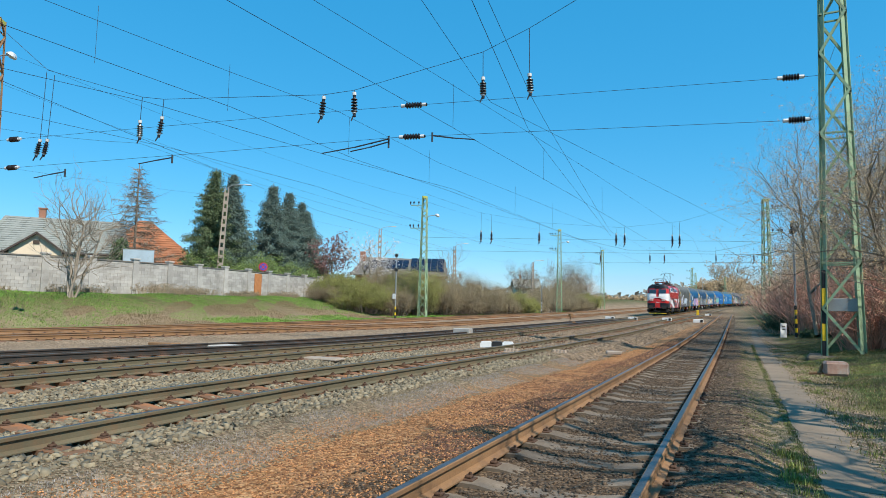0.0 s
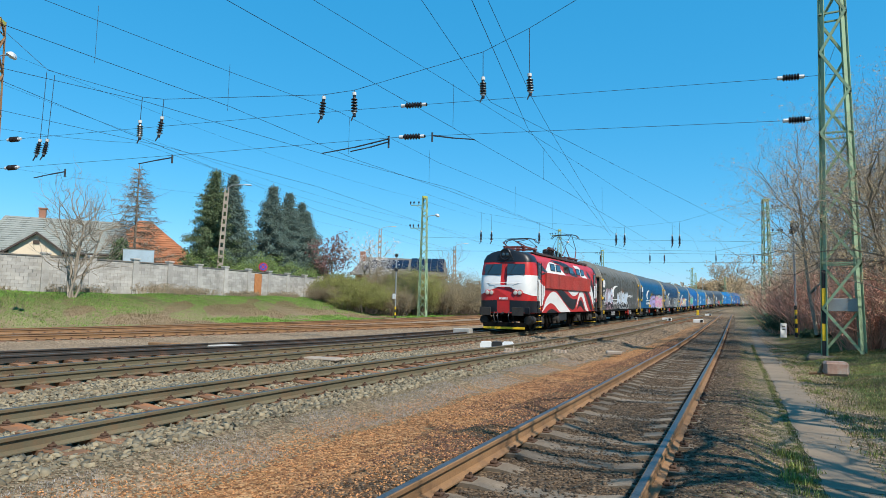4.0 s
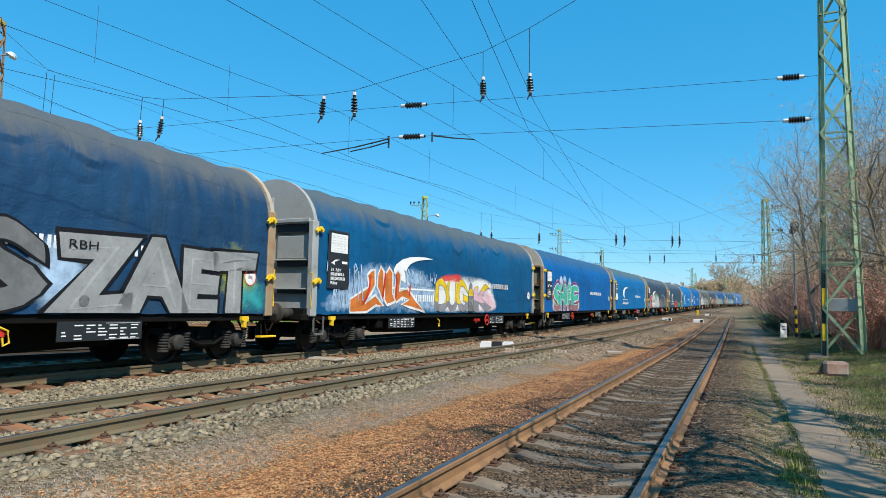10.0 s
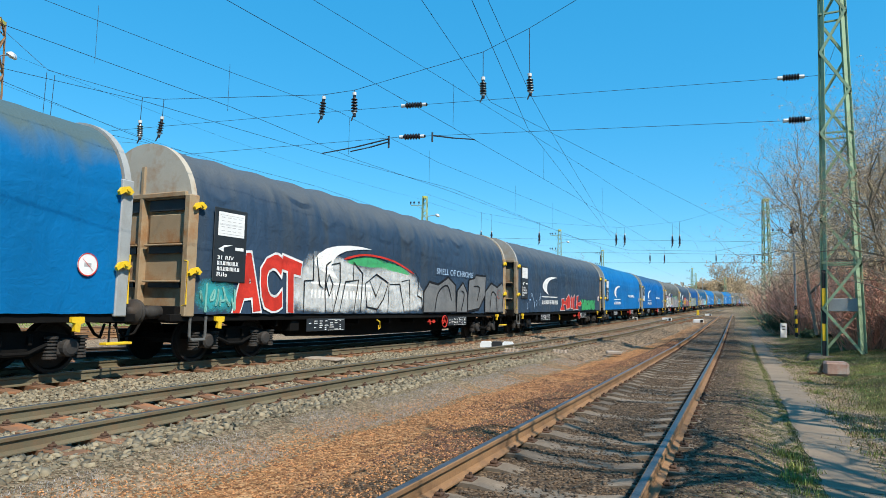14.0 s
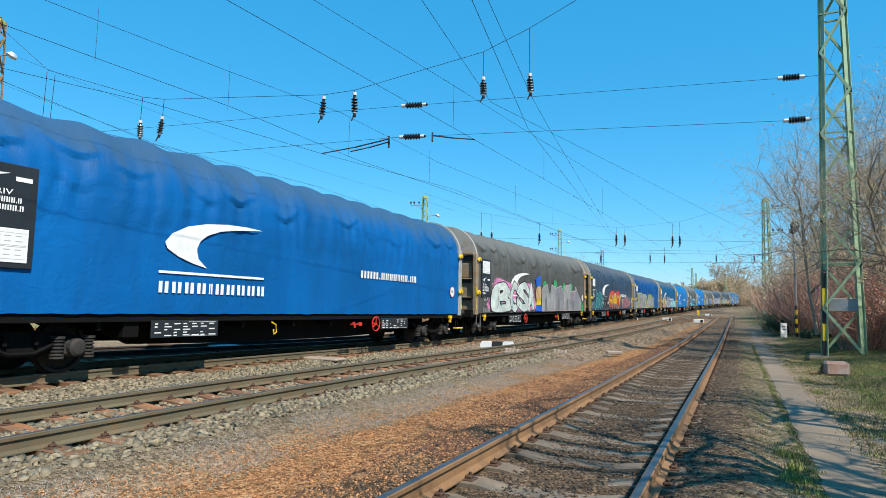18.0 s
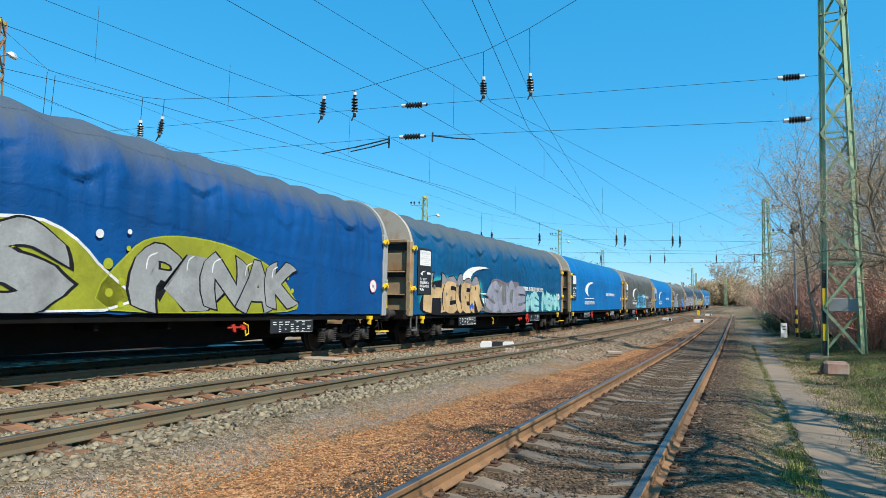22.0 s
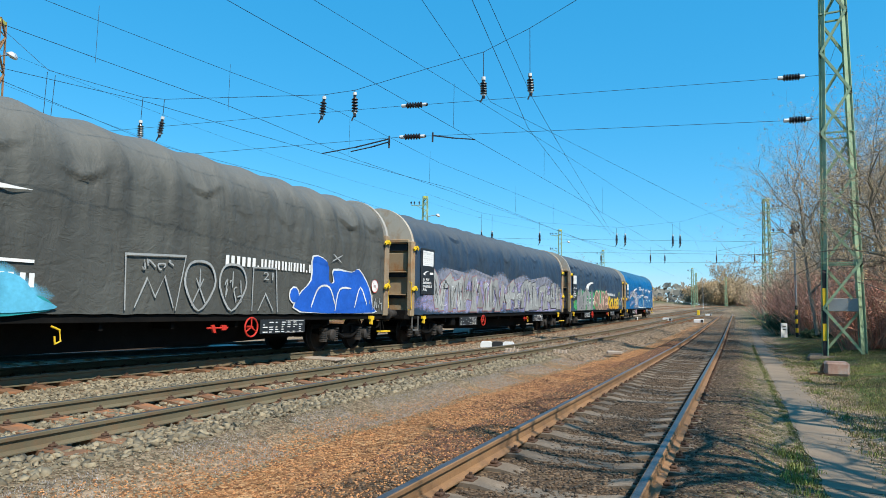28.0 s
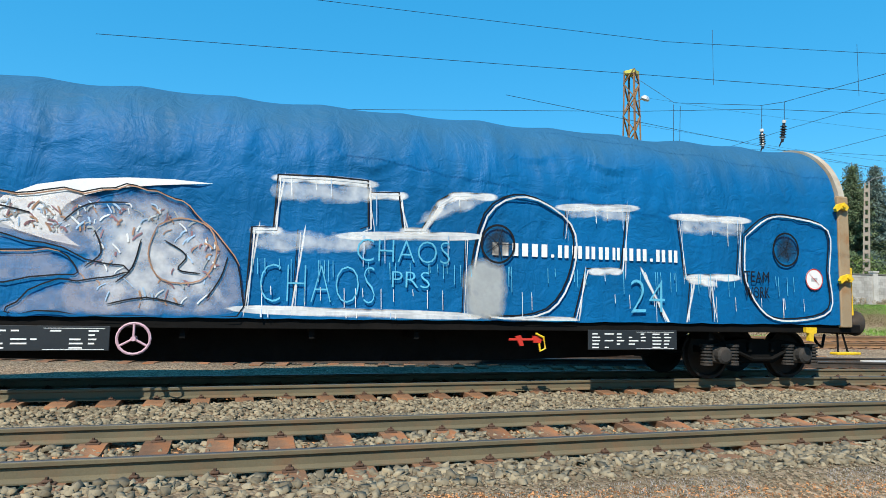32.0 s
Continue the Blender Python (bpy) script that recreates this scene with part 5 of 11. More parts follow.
def art_a(sp):
    haze(sp, [(1.3, 1.1), (1.4, 2.2), (2.6, 2.6), (4.0, 2.3), (4.2, 1.2)], "ash", 0.45, 0.70)
    bubble_word(sp, "UAG", even(1.4, 4.1, (1, 1, 1)), 1.1, 2.6, "ice", "rose", 0.085, 0.07, 11, "black", 1.6, jump=0.2)
    drips(sp, 1.6, 3.9, 1.7, "white", 9, 3, 5)
    fill_in(sp, [(6.45, 1.06), (6.55, 1.6), (7.4, 1.9), (8.6, 1.6), (9.8, 1.8), (11.2, 1.7), (11.85, 1.4), (11.9, 1.06)], "black", 0, False)
    haze(sp, [(8.5, 2.4), (8.8, 2.8), (9.6, 2.7), (9.4, 2.3)], "brown", 0.38, 0.80)
    bubble_word(sp, "NUSIK", [(6.5, 7.75), (7.7, 8.6), (8.55, 9.85), (9.8, 10.4), (10.35, 11.9)], 1.12, 2.5, "ice", "white", 0.075, 0.06, 12, "black", 1.5, jump=0.25)
    draw(sp, [(6.4, 2.2), (6.75, 2.72), (7.1, 2.45), (7.6, 2.55), (8.4, 2.5), (9.4, 2.6), (10.2, 2.62), (10.8, 2.3), (11.9, 2.1)], 0.035, "black", 0)
    for k in range(18):
        u = 6.7 + 0.28 * k
        draw(sp, [(u, 1.35), (u + 0.2, 1.62), (u + 0.28, 1.4), (u + 0.12, 1.3)], 0.016, "black", 5)
    scrawl(sp, 0.3, 1.1, 1.3, 1.9, "white", 7, 1)
    scrawl(sp, 4.4, 1.1, 6.2, 1.55, "silver", 8, 21, 0.04)
    scrawl(sp, 12.2, 1.15, 17.6, 1.9, "ash", 14, 2, 0.05)


def art_b(sp):
    haze(sp, [(5.7, 1.1), (6.1, 1.7), (6.9, 2.35), (7.9, 2.75), (8.8, 2.8), (9.8, 2.6), (10.8, 2.6), (11.3, 2.2), (11.2, 1.2), (8, 1.05)], "yellow", 0.60, 1.05)
    haze(sp, [(6.1, 1.1), (6.4, 1.6), (7.2, 1.9), (7.4, 1.2)], "gold", 0.4)
    b, y = sp.bm("black", 0)
    lettering(b, "49ER", 6.85, 1.1, 11.35, 2.55, y + 0.002, 0.07, 0.045, 2, None, None, 0.0, 0.12)
    bubble_word(sp, "49ER", [(6.65, 8.15), (8.1, 9.15), (9.1, 10.15), (10.1, 11.2)], 1.08, 2.45, "lilac", "black", 0.085, 0.04, 2, shine="white", jump=0.15, dome=0.15)
    fill_in(sp, [(11.2, 1.08), (11.3, 2.3), (12.2, 2.6), (13.4, 2.55), (14.6, 2.7), (16.0, 2.6), (17.2, 2.62), (18.0, 2.35), (18.2, 1.08)], "black", 0)
    fill_in(sp, [(11.3, 1.1), (11.4, 2.25), (12.2, 2.5), (13.4, 2.45), (14.6, 2.6), (16.0, 2.5), (17.2, 2.52), (17.9, 2.3), (18.1, 1.1)], "silver", 1)
    b, y = sp.bm("black", 2)
    lettering(b, "RENSTO", 11.75, 1.08, 17.9, 2.42, y - 0.005, 0.10, 0.06, 22)
    bubble_word(sp, "RENSTO", even(11.5, 17.75, (1, 1, 1, 1, 1, 1.1), 0.1), 1.08, 2.4, "pink", "white", 0.085, 0.04, 22, shine="rose", jump=0.3, lean=0.08)
    r = random.Random(8)
    dots(sp, [(r.uniform(11.4, 18.0), r.uniform(1.2, 2.5), r.uniform(0.03, 0.08)) for _ in range(26)], "yellow", 6)


def art_c(sp):
    draw(sp, [(0.25, 1.2), (0.45, 1.45), (0.6, 1.2), (0.85, 1.45), (1.0, 1.2)], 0.04, "silver", 4)
    haze(sp, [(1.2, 1.1), (1.6, 2.3), (3.0, 2.5), (4.6, 2.6), (6.2, 2.4), (6.6, 1.2)], "ash", 0.52, 0.80)
    haze(sp, [(3.3, 1.9), (3.5, 2.55), (4.1, 2.5), (4.2, 2.0)], "lime", 0.38, 1.00)
    bubble_word(sp, "MASEL", [(1.05, 2.35), (2.3, 3.1), (3.0, 3.9), (3.85, 4.75), (4.7, 5.9)], 1.08, 2.42, "ash", "black", 0.085, 0.045, 31, shine="silver", jump=0.2)
    text(sp, "SPEK", 0.3, 1.12, 1.15, 1.5, "black", 6)
    haze(sp, [(2.4, 2.2), (2.5, 2.7), (3.3, 2.75), (3.4, 2.25)], "yellow", 0.3, 0.75)
    haze(sp, [(6.4, 1.1), (6.6, 2.2), (7.0, 2.3), (7.2, 1.2)], "sky", 0.30, 0.80)
    bubble_word(sp, "GUROS", even(6.95, 12.2, (1.1, 1, 1, 1, 1)), 1.12, 2.35, "grey", "black", 0.09, 0.045, 4, shine="silver", jump=0.12)
    haze(sp, [(12.2, 1.1), (12.0, 1.9), (12.5, 2.4), (13.2, 2.2), (13.2, 1.1)], "sky", 0.45, 0.80)
    haze(sp, [(16.4, 1.4), (16.3, 2.4), (17.0, 2.6), (17.7, 1.9), (17.4, 1.2)], "lime", 0.60, 0.90)
    haze(sp, [(16.8, 1.1), (16.9, 1.7), (17.8, 1.8), (18.0, 1.1)], "teal", 0.45, 0.90)
    word(sp, "ZAET", 12.7, 1.10, 17.4, 2.28, "chrome", "black", None, 9, 0.075, "silver")
    dots(sp, [(13.1, 1.25, 0.10), (13.02, 1.28, 0.02), (13.18, 1.28, 0.02)], "grey", 4)
    text(sp, "RBH", 12.75, 2.12, 13.3, 2.26, "black", 6)


def art_d(sp):
    haze(sp, [(0.5, 1.1), (1.2, 1.9), (2.2, 2.5), (4.0, 2.6), (6.0, 2.5), (7.4, 1.6), (7.6, 1.1)], "sky", 0.60, 0.60)
    scrawl(sp, 0.3, 1.2, 2.2, 2.5, "sky", 12, 5, 0.04)
    scrawl(sp, 4.6, 1.9, 7.0, 2.5, "sky", 10, 25, 0.04)
    outlined(sp, [[(1.55, 1.46), (2.39, 1.79), (2.52, 1.84), (2.42, 2.18), (2.61, 2.32), (2.84, 2.36), (2.88, 1.91), (2.61, 1.59), (2.31, 1.36), (2.9, 1.6), (3.39, 1.27), (2.93, 1.28), (2.41, 1.07), (1.55, 1.06)],
                  [(3.02, 2.23), (3.17, 2.48), (3.36, 2.33), (3.39, 1.77), (3.33, 1.42), (2.98, 1.86)],
                  [(3.39, 2.18), (3.68, 2.48), (3.9, 2.32), (3.91, 1.65), (4.11, 1.6), (4.05, 1.39), (3.59, 1.3), (3.43, 1.45)],
                  [(4.11, 2.34), (4.24, 2.43), (4.42, 2.28), (4.33, 1.76), (4.87, 1.86), (5.55, 1.42), (6.14, 1.08), (5.03, 1.24), (4.48, 1.33), (5.03, 1.5), (4.56, 1.55), (4.15, 1.39), (4, 1.56)]], "orange", "white", 0.085)
    for q in ([(2.2, 1.3), (2.5, 1.7), (2.6, 2.2)], [(3.3, 1.5), (3.4, 2.0), (3.45, 2.3)], [(4.1, 1.5), (4.15, 2.0), (4.1, 2.3)], [(5.0, 1.6), (5.05, 2.0)]):
        draw(sp, q, 0.09, "red", 4)
    haze(sp, [(7.0, 1.1), (7.1, 2.2), (8.4, 2.45), (10.4, 2.5), (12.0, 2.4), (12.6, 1.9), (12.6, 1.1)], "white", 0.45, 1.05)
    haze(sp, [(7.0, 2.2), (8.0, 2.5), (9.2, 2.5), (9.0, 2.2)], "red", 0.22, 0.90)
    haze(sp, [(11.2, 1.1), (11.3, 2.1), (12.5, 1.9), (12.8, 1.1)], "rose", 0.45, 0.90)
    bubble_word(sp, "DUG", [(6.95, 8.0), (7.95, 8.85), (8.8, 9.75)], 1.12, 2.28, "yellow", "grey", 0.05, 0.025, 44, "ash", 1.45, jump=0.1)
    bubble_word(sp, "K", [(10.55, 12.1)], 1.12, 2.2, "rose", "grey", 0.06, 0.025, 45, "ash", 1.5, "yellow", 2.0)
    # the painted spray can
    shape(sp, [(9.86, 1.1), (9.86, 1.72), (10.34, 1.72), (10.34, 1.1)], "grey", "black", 2, 0.04, 6)
    shape(sp, [(9.86, 1.72), (9.9, 1.92), (10.0, 2.0), (10.2, 2.0), (10.3, 1.92), (10.34, 1.72)], "yellow", "black", 2, 0.03, 7)
    shape(sp, [(9.98, 2.0), (9.98, 2.14), (10.1, 2.22), (10.22, 2.14), (10.22, 2.0)], "ash", "black", 2, 0.03, 8)
    text(sp, "M", 9.95, 1.35, 10.25, 1.6, "silver", 6)


def art_e(sp):
    r = random.Random(6)
    for u, v, s in [(1.9, 1.4, 0.35), (1.9, 2.0, 0.35), (2.6, 2.5, 0.4), (3.4, 2.72, 0.38), (4.2, 2.8, 0.36), (5.4, 2.72, 0.36), (6.3, 2.4, 0.4), (7.0, 1.9, 0.4), (7.4, 1.4, 0.34), (7.2, 1.3, 0.3)]:
        dots(sp, [(u, v, s)], r.choice(("sky", "cyan", "sky", "white")), 0)
    spans = [(1.95, 3.3), (3.25, 4.15), (4.1, 4.9), (4.9, 5.75), (5.85, 7.35)]
    for ch, (a, b) in zip("SHAPE", spans):
        for colour, y, grow in (("orange", 0.002, 0.105), ("purple", 0.003, 0.085)):
            bh, yh = sp.bm(colour, 0)
            lettering(bh, ch, a, 1.12, b, 2.62, yh + y, grow, 0.045, 6, None, None, 0.0, 0.1)
    bubble_word(sp, "SHAPE", spans, 1.12, 2.62, "jade", "white", 0.075, 0.035, 6, "mauve", 1.42, jump=0.1, dome=0.1)
    dots(sp, [(r.uniform(2.1, 7.1), r.uniform(1.2, 2.5), r.uniform(0.04, 0.075)) for _ in range(16)], "green", 4)
    dots(sp, [(7.6, 1.2 + 0.12 * k, 0.05) for k in range(4)], "yellow", 4)


def art_g(sp):
    haze(sp, [(0.1, 1.1), (0.1, 1.7), (0.7, 1.8), (1.2, 1.6), (1.2, 1.1)], "teal", 0.30, 0.90)
    scrawl(sp, 0.1, 1.1, 1.15, 1.7, "mint", 7, 61, 0.05)
    word(sp, "ACT", 1.2, 1.12, 3.35, 2.3, "red", "white", None, 3, 0.05)
    haze(sp, [(3.3, 1.1), (3.4, 2.3), (4.4, 2.6), (6.2, 2.5), (8.4, 2.55), (9.7, 2.2), (9.8, 1.1)], "silver", 0.45, 1.05)
    haze(sp, [(3.4, 1.1), (3.5, 2.4), (4.6, 2.7), (6.4, 2.35), (8.6, 2.4), (9.8, 2.1), (9.8, 1.1)], "white", 0.4, 0.35)
    for q in ([(3.57, 1.06), (3.56, 1.87), (3.93, 1.9), (3.91, 2.57)],
              [(4.05, 2.52), (4.2, 1.79), (4.45, 1.64), (4.49, 2.34), (4.71, 2.46)],
              [(4.61, 2.09), (4.49, 1.8), (4.65, 1.51), (4.8, 1.82), (4.61, 2.09)],
              [(4.51, 1.06), (4.45, 1.6)],
              [(4.84, 1.06), (5.14, 1.91), (5.1, 2.43), (4.71, 2.36)],
              [(5.14, 1.06), (5.39, 1.92), (6.05, 2), (5.85, 1.06)],
              [(5.78, 1.98), (5.78, 2.49), (6.26, 2.2), (6.2, 1.06)],
              [(6.41, 1.91), (7.02, 2.21), (7.74, 1.98), (7.46, 1.48), (7.1, 1.16), (6.52, 1.23), (6.41, 1.91)],
              [(6.63, 2.03), (7.02, 1.55), (7.32, 2)],
              [(7.78, 1.98), (7.75, 1.06)],
              [(7.8, 1.94), (8.46, 1.97), (8.8, 1.06)],
              [(8.59, 2.07), (9.09, 2.14), (9.19, 1.06)],
              [(9.31, 2.51), (9.76, 2.18), (9.69, 1.63), (10, 1.55), (10.08, 1.06)]):
        draw(sp, q, 0.05, "black", 4, False)
    drips(sp, 3.5, 9.6, 1.6, "white", 14, 4, 5)
    haze(sp, [(5.4, 2.45), (6.5, 2.7), (8.2, 2.6), (9.2, 2.3), (8.0, 2.35)], "green", 0.18, 0.90)
    draw(sp, [(5.3, 2.55), (6.4, 2.75), (8.0, 2.68), (9.4, 2.35)], 0.06, "red", 4)
    outlined(sp, [[(10.16, 1.06), (10.16, 1.78), (10.57, 2.13), (11.27, 2.07), (12.12, 2.37), (12.78, 2.09), (12.82, 1.06)],
                  [(12.88, 1.06), (12.93, 1.89), (13.46, 2.23), (13.91, 1.81), (13.91, 1.06)],
                  [(13.96, 1.65), (14.05, 2.37), (14.64, 2.46), (14.71, 2.58), (15.84, 2.59), (15.76, 1.75), (15.11, 1.21), (13.96, 1.1)],
                  [(15.76, 1.06), (15.76, 1.93), (16.44, 2.32), (17.16, 2.17), (17.76, 2.39), (18.56, 2.1), (18.96, 1.06)]], "grey", "black", 0.09)
    for q in ([(11, 1.06), (11.27, 1.78), (12.02, 2.05), (12.41, 1.51)], [(13.29, 1.09), (13.57, 1.75), (13.29, 1.9)], [(14.5, 2.11), (15.11, 2.08), (14.86, 1.5)], [(16.3, 1.1), (16.5, 1.9), (17.01, 1.79), (17.16, 1.1)], [(17.76, 1.1), (17.98, 1.94), (18.49, 1.76)]):
        draw(sp, q, 0.06, "black", 4)
    text(sp, "SMELL OF CHROME", 11.1, 2.44, 14.4, 2.66, "sky")


def art_h(sp):
    scrawl(sp, 1.2, 1.15, 3.8, 2.0, "sky", 7, 7)
    shards(sp, 7.6, 1.1, 12.0, 2.0, "red", "white", 4, 71, "black")
    blobs(sp, 12.6, 1.1, 16.2, 1.7, "green", "black", 4, 72, "black")


def art_k(sp):
    text(sp, "STAY", 0.55, 1.55, 1.25, 1.74, "silver")
    text(sp, "4", 0.85, 1.32, 1.02, 1.5, "silver")
    text(sp, "EVER", 0.5, 1.08, 1.25, 1.26, "silver")
    haze(sp, [(1.3, 1.1), (1.45, 2.0), (2.0, 2.6), (3.2, 2.5), (4.6, 2.45), (6.2, 2.5), (7.2, 2.4), (7.6, 1.7), (7.5, 1.1)], "pink", 0.33, 1.05)
    r = random.Random(3)
    dots(sp, [(r.uniform(1.5, 7.4), r.uniform(1.3, 2.5), r.uniform(0.02, 0.05)) for _ in range(40)], "white", 0)
    bubble_word(sp, "BOSA", [(1.8, 4.0), (3.95, 5.0), (4.95, 6.5), (6.45, 7.3)], 1.10, 2.45, "pale", "black", 0.10, 0.05, 8, jump=0.18)
    for u in (2.1, 3.6, 4.9, 6.3):
        draw(sp, [(u, 1.2), (u + 0.25, 1.5), (u + 0.1, 1.9), (u + 0.4, 2.2)], 0.03, "ash", 4)
        draw(sp, [(u + 0.5, 1.25), (u + 0.65, 1.6)], 0.06, "teal", 4)
    # a plain figure: blue cap, yellow head, blue and red below
    fill_in(sp, [(7.75, 2.3), (7.6, 2.75), (8.3, 2.95), (8.5, 2.85), (8.4, 2.4)], "blue", 3, False)
    fill_in(sp, [(7.7, 1.75), (7.75, 2.3), (8.4, 2.35), (8.55, 2.0), (8.4, 1.7)], "tan", 3)
    fill_in(sp, [(7.7, 1.4), (7.75, 1.75), (8.4, 1.75), (8.5, 1.4)], "yellow", 3, False)
    fill_in(sp, [(7.6, 1.08), (7.7, 1.4), (8.5, 1.4), (8.7, 1.08)], "blue", 4, False)
    draw(sp, [(7.8, 2.1), (7.95, 2.12)], 0.04, "black", 5)
    for u, v, s in ((9.2, 2.35, 0.35), (11.2, 2.45, 0.4), (13.0, 2.35, 0.35), (14.6, 2.45, 0.3), (17.0, 1.35, 0.35), (17.3, 1.2, 0.25)):
        dots(sp, [(u, v, s)], "green", 0)
    for k, lp in enumerate(([(8.7, 1.08), (8.8, 2.3), (9.7, 2.5), (10.1, 1.9), (10.4, 2.5), (11.2, 2.4), (11.0, 1.08)], [(11.1, 1.08), (11.2, 2.3), (12.4, 2.5), (13.0, 2.0), (12.9, 1.08)],
                             [(13.0, 1.08), (13.1, 2.5), (14.4, 2.62), (14.5, 2.1), (14.2, 1.5), (14.6, 1.08)], [(14.3, 1.08), (14.5, 2.2), (15.5, 2.25), (15.6, 2.5), (16.9, 1.7), (16.9, 1.08)])):
        shape(sp, lp, "ash" if k % 2 else "chrome", "rose", 1, 0.05, k)
        u = lp[0][0]
        shape(sp, [(u + 0.45, 1.08), (u + 0.5, 1.7), (u + 0.8, 1.9), (u + 0.95, 1.08)], "grey", "silver", 3, 0.03, k)
    text(sp, "STAY", 14.62, 1.88, 15.38, 2.08, "rose", 6)
    text(sp, "K", 14.95, 1.62, 15.08, 1.8, "rose", 6)


def art_l(sp):
    scrawl(sp, 0.0, 1.15, 0.8, 1.7, "silver", 5, 10, 0.04)
    bubble_word(sp, "UBASO", [(1.02, 1.95), (1.9, 2.5), (2.45, 3.0), (2.95, 3.5), (3.45, 4.05)], 1.2, 2.4, "sea", "aqua", 0.10, 0.035, 91, jump=0.3)
    bubble_word(sp, "AUKO", [(4.35, 4.95), (4.9, 5.4), (5.3, 6.1), (5.7, 6.5)], 1.08, 2.3, "black", "silver", 0.10, 0.03, 92, jump=0.3)
    haze(sp, [(6.4, 1.2), (6.6, 2.3), (8.0, 2.6), (9.6, 2.5), (11.0, 2.6), (11.3, 1.6), (11.2, 1.1)], "red", 0.38, 1.05)
    bubble_word(sp, "HXRCY", even(6.8, 11.7, (1, 1, 1, 1, 1)), 1.1, 2.3, "gold", "black", 0.09, 0.05, 93, "umber", 1.5, "tan", 2.05, jump=0.2)
    draw(sp, [(10.3, 2.2), (10.6, 1.8), (11.0, 2.4), (10.8, 1.5), (11.2, 1.3)], 0.08, "red", 5)
    scrawl(sp, 11.6, 1.5, 12.6, 2.1, "sky", 6, 36, 0.04)
    haze(sp, [(12.1, 1.1), (12.3, 2.2), (13.8, 2.3), (15.4, 2.2), (16.8, 2.1), (16.8, 1.1)], "ash", 0.45, 0.50)
    shards(sp, 12.3, 1.1, 16.6, 2.1, "mauve", "red", 6, 94, "red", None, 0.025)
    scrawl(sp, 17.2, 1.1, 17.7, 2.1, "sky", 5, 37, 0.035)


def art_m(sp):
    scrawl(sp, 0.2, 1.1, 0.8, 2.0, "sky", 5, 11)
    outlined(sp, [[(0.8, 1.1), (1.2, 2.2), (3.0, 2.6), (5.4, 2.4), (7.0, 2.5), (8.0, 1.9), (8.2, 1.1)]], "olive", "white", 0.05, 0, True)
    bubble_word(sp, "HGERS", [(1.2, 2.95), (2.9, 3.95), (3.9, 4.9), (4.85, 5.95), (5.9, 7.3)], 1.08, 2.42, "chrome", "black", 0.115, 0.035, 101, shine="white", jump=0.22)
    outlined(sp, [[(8.3, 1.1), (8.6, 2.1), (9.4, 2.5), (11.0, 2.5), (12.6, 2.1), (13.4, 1.5), (13.2, 1.1)]], "olive", "lime", 0.03, 0, True)
    bubble_word(sp, "PINAK", even(8.95, 13.4, (1.1, 0.7, 1.1, 1, 0.9)), 1.08, 2.4, "chrome", "black", 0.10, 0.035, 102, shine="white", jump=0.3)
    dots(sp, [(8.2, 1.9, 0.10), (8.5, 1.6, 0.07), (8.25, 1.4, 0.08), (8.5, 1.2, 0.06), (13.4, 1.6, 0.06), (13.6, 1.3, 0.06), (8.6, 2.2, 0.05), (13.2, 1.9, 0.05)], "lime", 2)
    dots(sp, [(8.0, 2.4, 0.08), (8.6, 2.5, 0.05)], "white", 2)


def art_n(sp):
    haze(sp, [(0.7, 1.2), (0.9, 2.2), (2.6, 2.5), (4.6, 2.5), (6.0, 2.35), (6.3, 1.6), (6.2, 1.1)], "teal", 0.45, 1.05)
    fill_in(sp, [(0.9, 1.08), (1.0, 2.0), (2.4, 2.3), (4.2, 2.35), (5.4, 2.3), (5.9, 1.7), (5.9, 1.08)], "black", 0)
    bubble_word(sp, "HECER", [(0.95, 2.55), (2.5, 3.5), (3.45, 4.1), (4.05, 4.95), (4.9, 5.9)], 1.1, 2.42, "tan", "black", 0.11, 0.05, 111, None, 1.5, "ash", 2.2, jump=0.12)
    r = random.Random(2)
    dots(sp, [(1.2 + 0.45 * k + r.uniform(-0.1, 0.1), r.uniform(1.25, 2.15), r.uniform(0.05, 0.10)) for k in range(10)], "grey", 4)
    dots(sp, [(4.75 + 0.09 * k, 1.28 + 0.05 * (k % 3), 0.08) for k in range(4)], "blue", 5)
    text(sp, "RBK", 5.75, 1.12, 6.2, 1.3, "silver")
    edge = [(6.4, 1.08), (6.55, 1.6), (6.85, 1.75), (7.0, 2.35), (7.6, 2.5), (8.4, 2.42), (8.9, 2.36), (9.6, 2.42), (10.5, 2.4), (10.65, 1.8), (11.15, 1.6), (11.3, 1.08)]
    fill_in(sp, edge, "grey", 0)
    draw(sp, edge, 0.05, "mauve", 1)
    bubble_word(sp, "SUCE", even(6.8, 11.2, (1.2, 1, 0.9, 1.2)), 1.1, 2.38, "haze", "grey", 0.12, 0.03, 112, shine="silver", jump=0.15)
    for k in range(14):
        u = 6.8 + 0.29 * k + r.uniform(-0.08, 0.08)
        v = r.uniform(1.2, 1.9)
        draw(sp, [(u, v), (u + 0.03, v + 0.2), (u + 0.02, v + r.uniform(0.3, 0.45))], 0.022, "silver", 4)
    for u0, u1, s in ((11.75, 13.5, 113), (14.3, 17.4, 114)):
        haze(sp, [(u0 - 0.1, 1.1), (u0, 2.0), (u1 - 0.2, 2.0), (u1 + 0.1, 1.1)], "teal", 0.30, 0.70)
        bubble_word(sp, "ME" if u1 < 14 else "NEMA", even(u0, u1, (1,) * (2 if u1 < 14 else 4)), 1.1, 2.15, "aqua", "sea", 0.12, 0.02, s, jump=0.25)


